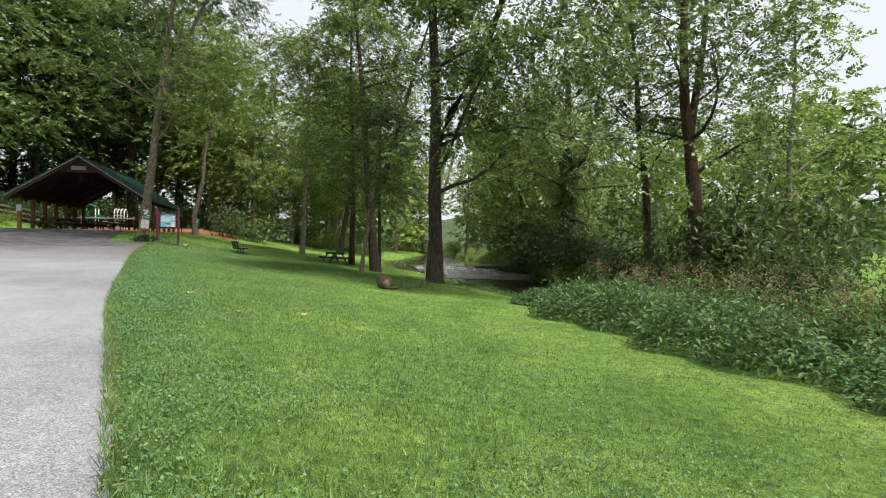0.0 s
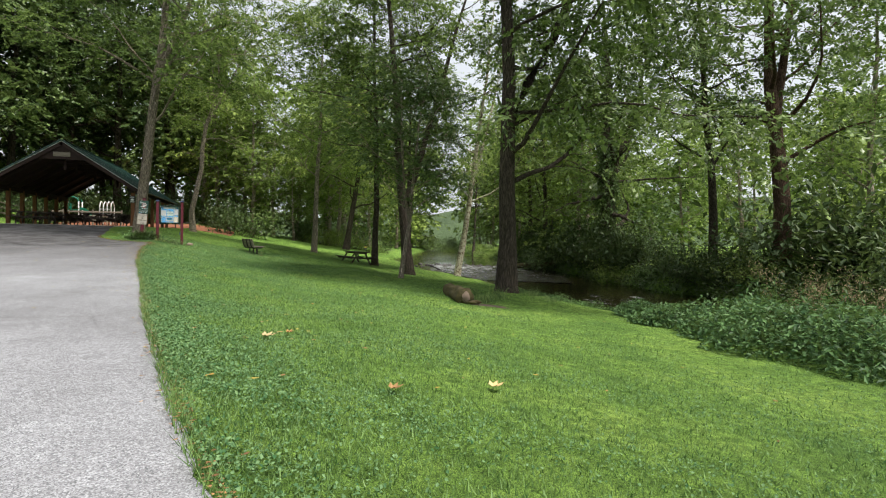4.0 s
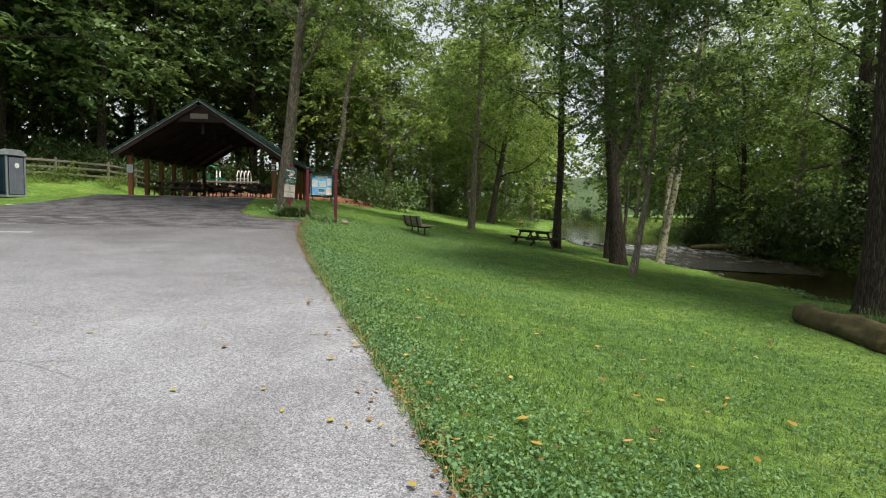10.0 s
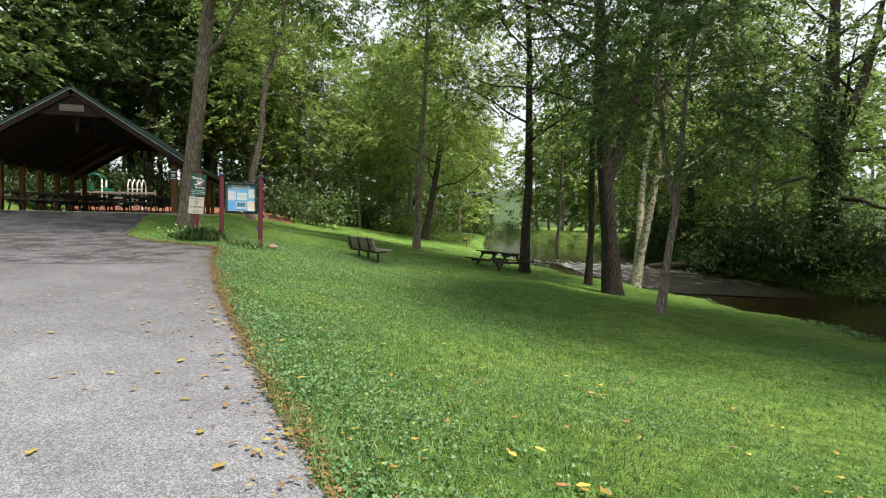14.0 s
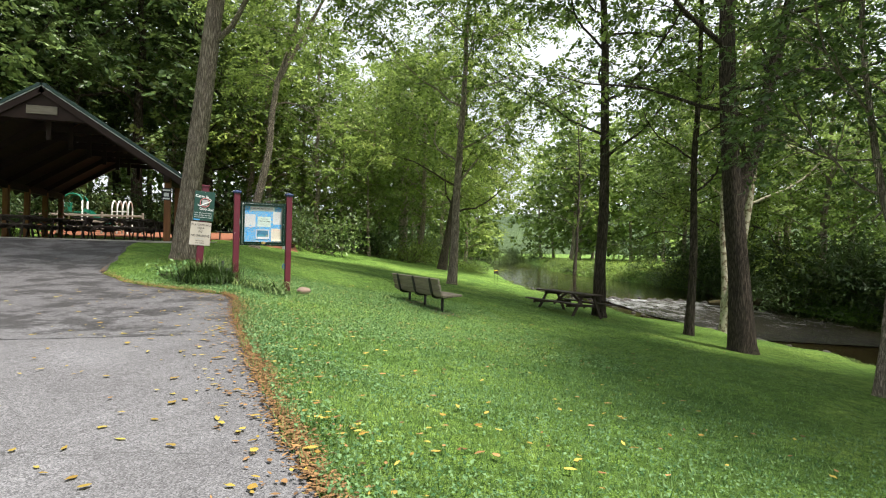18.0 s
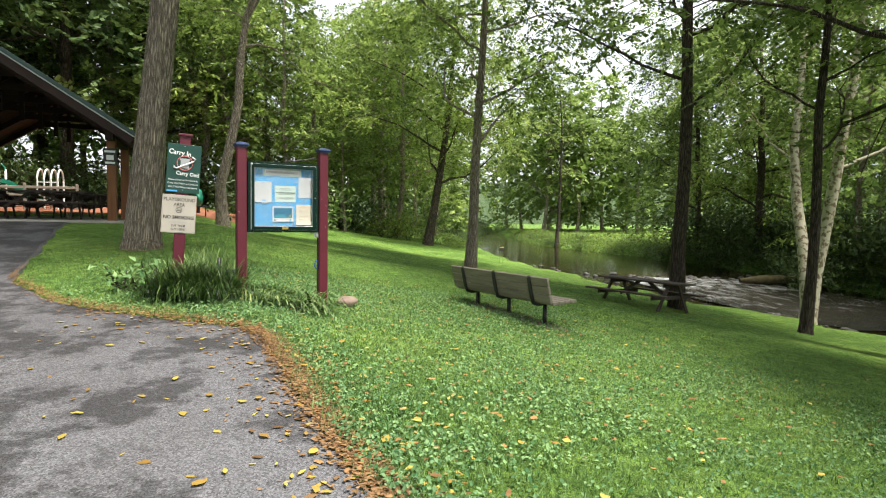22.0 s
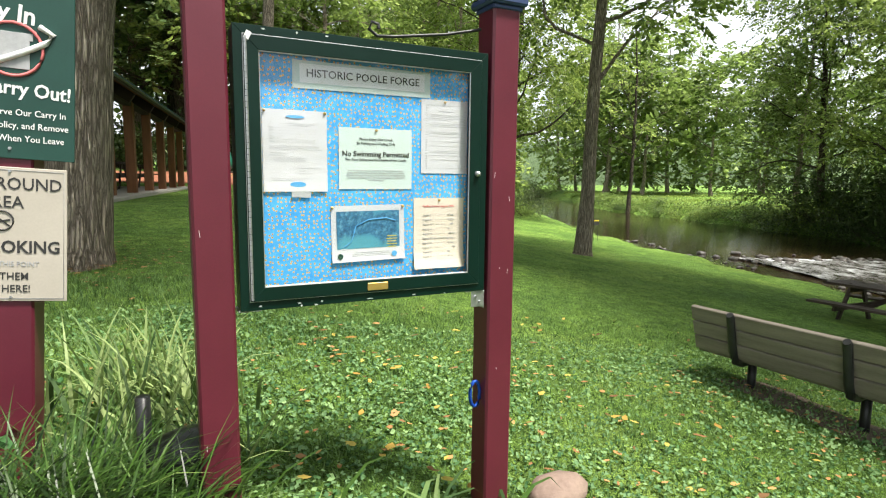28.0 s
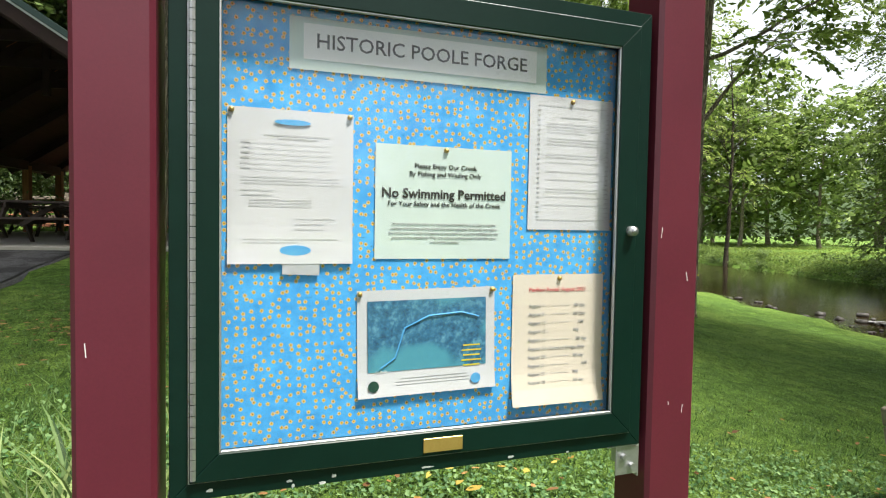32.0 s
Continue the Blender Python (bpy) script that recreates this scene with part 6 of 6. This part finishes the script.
mulch = new("ground_mulch", fast_mesh("ground_mulch", np.stack([mx, my, mz], -1).reshape(-1, 3), np.stack([q, q + 1, q + 31, q + 30], -1), M["mulch"], True))
tagged(mulch, "red-brown mulch bed of the playground", "mulch", kind="structure")
far_bench = thing("low_bench", "dark backless bench at the playground edge", "bench", pose(-8.3, 57.6, on_ground(-8.3, 57.6)))
part("seat", box(bmesh.new(), 1.8, 0.32, 0.06, at(0, 0, 0.45), 0.008), M["iron"], far_bench)
for s in (-0.7, 0.7):
    part("leg", box(bmesh.new(), 0.06, 0.3, 0.46, at(s, 0, 0.2), 0.006), M["iron"], far_bench)
rider = thing("spring_rider", "green spring rider in the playground", "play equipment", pose(-8.0, 59.4, on_ground(-8.0, 59.4)))
part("spring", rod(bmesh.new(), (0, 0, 0), (0, 0, 0.4), 0.1, 0.08, 10), M["iron"], rider)
part("body", lump("body", 0.22, 0.4, 0.45, M["play_green"], 9, 0.3), None, rider, m=at(0, 0, 0.8))

# ---- planting at the signs ----
def strap_clump(x, y, n, length, width, mats, label, seed, spread=0.3, upright=1.0):
    g = np.random.default_rng(seed)
    o = thing("strap_leaf_clump", label, "plant", pose(x, y, on_ground(x, y, 0.01)), "plants at the signs")
    for mi, (mat_name, share) in enumerate(mats):
        vs, fs, off = [], [], 0
        for _ in range(int(n * share)):
            a, L = g.uniform(0, 2 * np.pi), length * g.uniform(0.55, 1.2)
            lean0, w = g.uniform(0.1 if upright >= 1 else 0.28, 0.9) / upright, width * g.uniform(0.6, 1.2)
            p = np.array([g.normal(0, spread * 0.45), g.normal(0, spread * 0.45), 0.0])
            d = np.array([math.cos(a), math.sin(a), 0])
            sd = np.array([-math.sin(a), math.cos(a), 0]) * w
            ang = 1.5 - lean0 * 0.5
            for j in range(6):
                t = j / 5
                ww = sd * (1 - t) ** 0.7 if j else sd * 0.7
                vs += [p - ww, p + ww + np.array([0, 0, 0.0])]
                p = p + (d * math.cos(ang) + np.array([0, 0, 1]) * math.sin(ang)) * L / 5
                if p[2] < 0.015:
                    p[2] = 0.015
                ang -= lean0 * (0.3 + 0.65 * t)
            for j in range(5):
                b = off + 2 * j
                fs.append((b, b + 1, b + 3, b + 2))
            off += 12
        tuft = part("leaf_tuft", fast_mesh("leaf_tuft", np.array(vs), np.array(fs), M[mat_name]), None, o)
        tagged(tuft, kind="stuff")
    return o


MOUND = (("strap", 0.9), ("strap_mid", 0.1))
strap_clump(-7.22, 34.1, 1700, 0.6, 0.0072, MOUND, "dense dark green mound of drooping border grass", 1, 0.3, 0.78)
strap_clump(-6.93, 34.0, 1700, 0.58, 0.0072, MOUND, "dense dark green mound of drooping border grass", 2, 0.3, 0.78)
strap_clump(-6.4, 33.98, 330, 0.5, 0.010, (("strap", 0.25), ("strap_mid", 0.55), ("strap_pale", 0.2)), "sprawling clump of green and pale strap leaves", 3, 0.3, 0.33)
strap_clump(-5.88, 33.95, 330, 0.62, 0.015, (("strap", 0.2), ("strap_mid", 0.6), ("strap_pale", 0.2)), "sprawling clump of broad green strap leaves", 4, 0.3, 0.32)
strap_clump(-6.98, 35.25, 230, 0.5, 0.013, (("strap_mid", 0.25), ("strap_pale", 0.75)), "tall pale yellow-green clump of grass behind the post", 5, 0.4, 1.1)
strap_clump(-7.7, 35.0, 70, 0.42, 0.013, (("strap_mid", 0.5), ("strap_pale", 0.5)), "tall pale yellow-green clump of grass behind the post", 6, 0.4, 1.0)
strap_clump(-6.66, 34.6, 45, 0.55, 0.010, (("strap_mid", 0.5), ("strap_pale", 0.5)), "tall pale yellow-green clump of grass behind the post", 8, 0.2, 1.2)
for k, (x, y) in enumerate(((4.0, 21.3), (4.3, 20.7), (5.3, 21.9), (6.6, 22.1), (4.2, 20.1), (7.0, 21.4), (4.6, 22.4), (5.0, 21.0))):
    strap_clump(x, y, 110, 0.34, 0.006, (("strap_mid", 0.6), ("strap_pale", 0.4)), "tuft of unmown grass beside the rotting log", 60 + k, 0.35, 1.0)
make_shrub(-7.75, 34.6, 0.5, 0.42, "low broad-leaved green plant beside the sign post", 170, 0.12, "clover", 77, "plant", name="border_plant")
lamp = thing("garden_floodlight", "black plastic garden floodlight among the border leaves", "garden light", pose(-6.79, 34.5, on_ground(-6.79, 34.5), 0, 0, 15))
part("stem", rod(bmesh.new(), (-0.05, 0, 0), (-0.05, 0, 0.42), 0.025, 0.025, 10), M["black_plastic"], lamp, smooth=True)
hd = bmesh.new()
bmesh.ops.create_uvsphere(hd, u_segments=16, v_segments=8, radius=0.14, matrix=at(0.1, 0, 0.17) @ Matrix.Diagonal((1.25, 0.9, 0.75, 1)))
part("shade", hd, M["black_plastic"], lamp, "domed black shade", True)

# worn earth under the bench
bare = bmesh.new()
bmesh.ops.create_grid(bare, x_segments=14, y_segments=5, size=0.5)
for v in bare.verts:
    x, y = -2.3 + v.co.y * 0.75 - v.co.x * 0.5, 35.18 + v.co.x * 2.6
    x += 0.12 * noise.noise(Vector((x * 3, y * 3, 0)))
    e = max(abs(v.co.x), abs(v.co.y)) * 2
    v.co = Vector((x, y, on_ground(x, y) + 0.012 - 0.03 * max(0, e - 0.75) * 4))
tagged(new("ground_worn", mesh_of("ground_worn", bare, M["mud"], True)), "bare brown earth worn under the bench", "earth", kind="structure")

# ---- bank weeds, grass and fallen leaves ----
g = np.random.default_rng(7)


def stuff(name, label, category, V, F, material):
    tagged(new(name, fast_mesh(name, V, F, material)), label, category, kind="stuff")


def weeds(y0, y1, n, inner, outer, high, leaf, mat_name, label):
    y = g.uniform(y0, y1, n)
    inner = inner * np.interp(y, (y1 - 7, y1), (1.0, 0.4)) * (0.97 + 0.03 * np.sin(y * 2.9) + g.normal(0, 0.03, n))
    x = shore_x(y) - outer - (inner - outer) * g.random(n)
    lift = g.uniform(0, 1, n) ** 0.7 * high * (0.4 + 0.6 * np.sin(y * 0.95 + x * 0.7 + np.sin(y * 2.3)) ** 2) * np.clip((inner - (shore_x(y) - x)) * 1.6 + 0.25, 0.2, 1)
    lift = lift * np.interp(y, (14, 19), (1.0, 0.45))
    P = np.stack([x, y, ground_z(x, y) + lift], -1)
    stuff("bank_weed", label, "weeds", *leaves(P, leaf, g, 0.1, 0.5), M[mat_name])


weeds(-6, 21, 60000, 4.0, -0.1, 1.15, 0.12, "weed", "dense waist-high weeds along the creek bank")
weeds(18, 32, 9000, 1.7, -0.2, 0.6, 0.09, "weed", "low weeds along the creek bank")
weeds(30, 66, 9000, 0.9, -0.2, 0.4, 0.07, "leaf_mid", "short weeds at the water's edge")
# tall flowering weeds with plumes
vs, fs = [], []
for k in range(150):
    y = g.uniform(7, 15.5)
    x = float(shore_x(y)) - g.uniform(-0.2, 1.9)
    z, h = on_ground(x, y), g.uniform(1.0, 1.75)
    L = bend((x, y, z), (g.normal(0, 0.1), g.normal(0, 0.1), 1), h, 6, g, 0.02, 0.07)
    vs.append(L)
stalks = merge([tube(L, np.linspace(0.008, 0.004, 6), 4) for L in vs])
stuff("weed_stalk", "thin stalks of tall flowering bank weeds", "weeds", *stalks, M["weed"])
P = np.concatenate([L[1:5][g.integers(0, 4, 46)] + g.normal(0, 0.12, (46, 3)) for L in vs])
stuff("weed_leaf", "narrow leaves of tall flowering bank weeds", "weeds", *leaves(P, 0.16, g, 0.1, 0.3), M["weed"])
P = np.concatenate([L[5] + g.normal(0, 1, (34, 3)) * np.array([0.07, 0.07, 0.1]) for L in vs])
stuff("weed_plume", "pale brownish seed plumes on the bank weeds", "weeds", *leaves(P, 0.06, g, -0.6, 0.3), M["seed_head"])
# far bank and pond-edge growth
y = g.uniform(-8, 60, 13000)
x = far_x(y) + g.uniform(-0.3, 2.2, 13000)
P = np.stack([x, y, ground_z(x, y) + g.uniform(0, 0.7, 13000) ** 1.3], -1)
stuff("far_bank_growth", "tangled green growth on the far bank", "weeds", *leaves(P, 0.22, g, 0.2, 0.5), M["leaf_dark"])
y = g.uniform(56, 95, 9000)
x = far_x(y) + g.uniform(-0.3, 2.4, 9000)
P = np.stack([x, y, ground_z(x, y) + g.uniform(0, 0.75, 9000) ** 1.4], -1)
stuff("far_bank_growth", "bright leafy growth along the pond's far bank", "weeds", *leaves(P, 0.2, g, 0.2, 0.55), M["leaf_mid"])


y = g.uniform(58, 112, 26000)
x = far_x(y) + g.exponential(10, 26000) + 0.6
P = np.stack([x, y, ground_z(x, y) + g.uniform(0, 0.16, 26000)], -1)
stuff("meadow_growth", "bright short meadow grass beyond the pond", "meadow", *leaves(P, 0.2, g, -0.35, 0.35), M["leaf_light"])


def blades(x, y, h, w, lean):
    n = len(x)
    z = ground_z(x, y) - 0.004
    a = g.uniform(0, 2 * np.pi, n)
    b = g.uniform(0, 2 * np.pi, n)
    base = np.stack([x, y, z], -1)
    sd = np.stack([np.cos(a), np.sin(a), np.zeros(n)], -1) * (w / 2)[:, None]
    tip = base + np.stack([np.cos(b) * lean * h, np.sin(b) * lean * h, h], -1)
    V = np.stack([base - sd, base + sd, tip], 1).reshape(-1, 3)
    return V, np.arange(3 * n).reshape(-1, 3)


N = 165000
y = g.uniform(0.8, 38, N)
off = g.exponential(2.6, N)
x = np.where(y < 32.2, edge_x(y), -8.0 + 0 * y) + off - 0.04
keep = ((off > 0.1) | (y < 22) | (g.random(N) < 0.3)) & (off < 10) & ((y < 31.8) | (x > edge_x(y) + 0.02)) & ((y > 1.6) | (off > 0.5)) & (x < shore_x(y) - 0.8)
x, y, off = x[keep], y[keep], off[keep]
rim = np.exp(-off / 0.25)
mound = 0.5 + 0.5 * np.sin(x * 2.1 + np.sin(y * 1.3) * 2) * np.sin(y * 1.7 + x)
h = (0.022 + 0.03 * g.random(len(x)) + 0.02 * mound) * (1 + 1.1 * rim)
stuff("grass", "short mown grass blades of the lawn", "grass", *blades(x, y, h, 0.006 + 0.004 * g.random(len(x)) + 0.0011 * off, g.uniform(0.1, 1.0, len(x))), M["blade"])
N = 110000
y = g.uniform(29, 43, N)
x = g.uniform(-9.6, 3.5, N)
keep = (x > edge_x(y) + 0.05) & (g.random(N) < np.exp(-np.hypot(x + 5.5, y - 34.5) / 6.0) * 1.6)
x, y = x[keep], y[keep]
stuff("grass", "mown grass blades round the signs and bench", "grass", *blades(x, y, 0.018 + 0.026 * g.random(len(x)), 0.007 + 0.005 * g.random(len(x)), g.uniform(0.1, 1.1, len(x))), M["blade"])
N = 190000
y = g.uniform(1.5, 37, N)
off = g.exponential(3.4, N)
x = np.where(y < 32.2, edge_x(y), -7.2) + off + 0.05
patch = np.sin(x * 1.3 + 2 * np.sin(y * 0.7)) * np.sin(y * 1.1 + x * 0.5) + g.normal(0, 0.35, N)
keep = (patch > -0.15) & (off < 12) & (x > edge_x(y) + 0.04)
x, y = x[keep], y[keep]
P = np.stack([x, y, ground_z(x, y) + g.uniform(0.015, 0.05, len(x))], -1)
stuff("clover", "patches of small clover leaves in the lawn", "clover", *leaves(P, 0.023, g, -0.05, 0.85), M["clover"])
N = 34000
y = g.uniform(8, 30, N)
off = g.exponential(0.5, N)
patch = np.sin(off * 2.1 + y * 1.9) * np.sin(y * 0.83 + off) + g.normal(0, 0.5, N)
keep = patch > -0.2
x, y = (edge_x(y) + off + 0.03)[keep], y[keep]
P = np.stack([x, y, ground_z(x, y) + g.uniform(0.02, 0.075, len(x))], -1)
stuff("ground_ivy", "lush broad-leaved weeds along the asphalt edge", "weeds", *leaves(P, 0.027, g, -0.1, 0.8), M["clover"])
N = 60000
y, x = g.uniform(29.5, 37, N), g.uniform(-8.6, -0.5, N)
patch = np.sin(x * 2.3 + 2 * np.sin(y * 1.3)) * np.sin(y * 2.1 + x * 0.8) + g.normal(0, 0.7, N)
keep = (patch > -0.1) & (x > edge_x(y) + 0.05)
x, y = x[keep], y[keep]
P = np.stack([x, y, ground_z(x, y) + g.uniform(0.015, 0.06, len(x))], -1)
stuff("ground_ivy", "low broad-leaved weeds creeping through the grass", "weeds", *leaves(P, 0.027, g, -0.05, 0.85), M["clover"])


SHAPE = np.array([(0, 0, 0), (0.22, 0.16, 0.04), (0.55, 0.21, 0.07), (0.82, 0.11, 0.06), (1, 0, 0.1), (0.82, -0.11, 0.04), (0.55, -0.21, 0.09), (0.22, -0.16, 0.03)])
FAN = np.array([(0, 1, 7), (1, 2, 6), (1, 6, 7), (2, 3, 5), (2, 5, 6), (3, 4, 5)])


def litter(name, label, x, y, size, mat_name, lift):
    """Small oval leaves lying nearly flat, each curled and turned its own way."""
    n = len(x)
    z = ground_z(x, y) + lift + g.uniform(0.0, 0.01, n)
    s = size * g.uniform(0.55, 1.35, n)
    a = g.uniform(0, 2 * np.pi, n)
    wide, curl = g.uniform(0.7, 1.5, n), g.uniform(-0.4, 1.2, n)
    u, v, w = (SHAPE[None, :, k] for k in range(3))
    v, w = v * wide[:, None] * (1 + 0.25 * g.normal(0, 1, (n, 8))), np.abs(w * curl[:, None] + g.normal(0, 0.015, (n, 8)))
    V = np.stack([x[:, None] + s[:, None] * (u * np.cos(a)[:, None] - v * np.sin(a)[:, None]), y[:, None] + s[:, None] * (u * np.sin(a)[:, None] + v * np.cos(a)[:, None]), z[:, None] + s[:, None] * w], -1)
    F = (np.arange(n)[:, None, None] * 8 + FAN[None]).reshape(-1, 3)
    stuff(name, label, "fallen leaves", V.reshape(-1, 3), F, M[mat_name])


def along_edge(n, y0, y1, sd, power=1.0):
    y = y0 + (y1 - y0) * g.random(n) ** (1 / power)
    return edge_x(y) + 0.05 + g.normal(0.0, sd, n) * (0.4 + 0.6 * y / 32), y


x, y = along_edge(5000, 1.5, 32.4, 0.075, 1.8)
litter("leaf_litter", "brown and orange leaf litter along the asphalt edge", x, y, 0.032, "brown_leaf", 0.022)
x, y = along_edge(9500, 18, 32.4, 0.07, 2.2)
litter("leaf_litter", "dense brown and orange leaf litter along the asphalt edge", x - 0.01, y, 0.034, "brown_leaf", 0.034)
x = g.uniform(-9.5, -6.4, 2600)
y = np.interp(-x, (6.4, 6.5, 6.85, 7.35, 7.9, 8.5, 9.35, 9.6), (31.8, 32.3, 32.65, 33.0, 33.4, 34.0, 35.6, 37.5)) + g.normal(0.1, 0.13, 2600)
litter("leaf_litter", "brown and orange leaf litter round the asphalt bend", x, y, 0.034, "brown_leaf", 0.036)
x, y = along_edge(1300, 3, 33.6, 0.28, 3.0)
litter("leaf_litter", "scattered brown leaves near the asphalt edge", x, y, 0.05, "brown_leaf", 0.022)
x, y = along_edge(360, 6, 33.4, 0.3, 3.2)
litter("yellow_leaf_litter", "yellow leaves along the asphalt edge", x, y, 0.062, "dry", 0.026)
y = 10 + 23 * g.random(330) ** 0.4
x = edge_x(y) - g.exponential(1.7, 330)
litter("road_leaf_litter", "yellow leaves scattered on the asphalt", x, y, 0.066, "dry", 0.022)
y = 8 + 30 * g.random(420) ** 0.6
x = edge_x(np.minimum(y, 31)) + g.exponential(2.6, 420)
litter("lawn_leaf_litter", "yellow leaves scattered on the grass", x, y, 0.075, "dry", 0.04)
y = 8 + 30 * g.random(360) ** 0.6
x = edge_x(np.minimum(y, 31)) + g.exponential(3.0, 360)
litter("lawn_leaf_litter", "brown leaves scattered on the grass", x, y, 0.07, "brown_leaf", 0.04)
y, x = g.uniform(29.6, 36.5, 1200), g.uniform(-7.8, -0.6, 1200)
keep = x > edge_x(y) + 0.1
litter("lawn_leaf_litter", "small brown leaf scraps in the grass round the signs", x[keep], y[keep], 0.045, "brown_leaf", 0.03)


a, r = g.uniform(0, 6.283, 420), 0.3 + g.exponential(0.45, 420)
litter("lawn_leaf_litter", "brown leaves gathered round the foot of the tree", -8.2 + r * np.cos(a), 38.67 + r * np.sin(a), 0.055, "brown_leaf", 0.03)


def flat_leaf(s):
    """A lobed leaf of five blades, lying nearly flat and curled at the tips."""
    vs, fs = [], []
    for k in range(5):
        a = (k - 2) * 0.72
        d, n = np.array([math.cos(a), math.sin(a), 0]), np.array([-math.sin(a), math.cos(a), 0])
        L = s * (1 - 0.12 * abs(k - 2))
        vs += [np.zeros(3), d * L * 0.55 + n * L * 0.24 + [0, 0, 0.012], d * L + [0, 0, 0.035], d * L * 0.55 - n * L * 0.24 + [0, 0, 0.012]]
        fs += [(4 * k, 4 * k + 1, 4 * k + 2), (4 * k, 4 * k + 2, 4 * k + 3)]
    return np.array(vs), np.array(fs)


for x, y, s in ((-1.79, 12.08, 0.17), (-1.5, 12.5, 0.1), (-0.7, 9.84, 0.12), (0.33, 10.0, 0.13)):
    ob = new("maple_leaf", fast_mesh("maple_leaf", *flat_leaf(s), M["tan_leaf" if s > 0.12 else "brown_leaf"]))
    ob.matrix_world = pose(x, y, on_ground(x, y) + 0.05)
    tagged(ob, "large curled tan leaf lying on the grass", "leaf", "large fallen leaves")
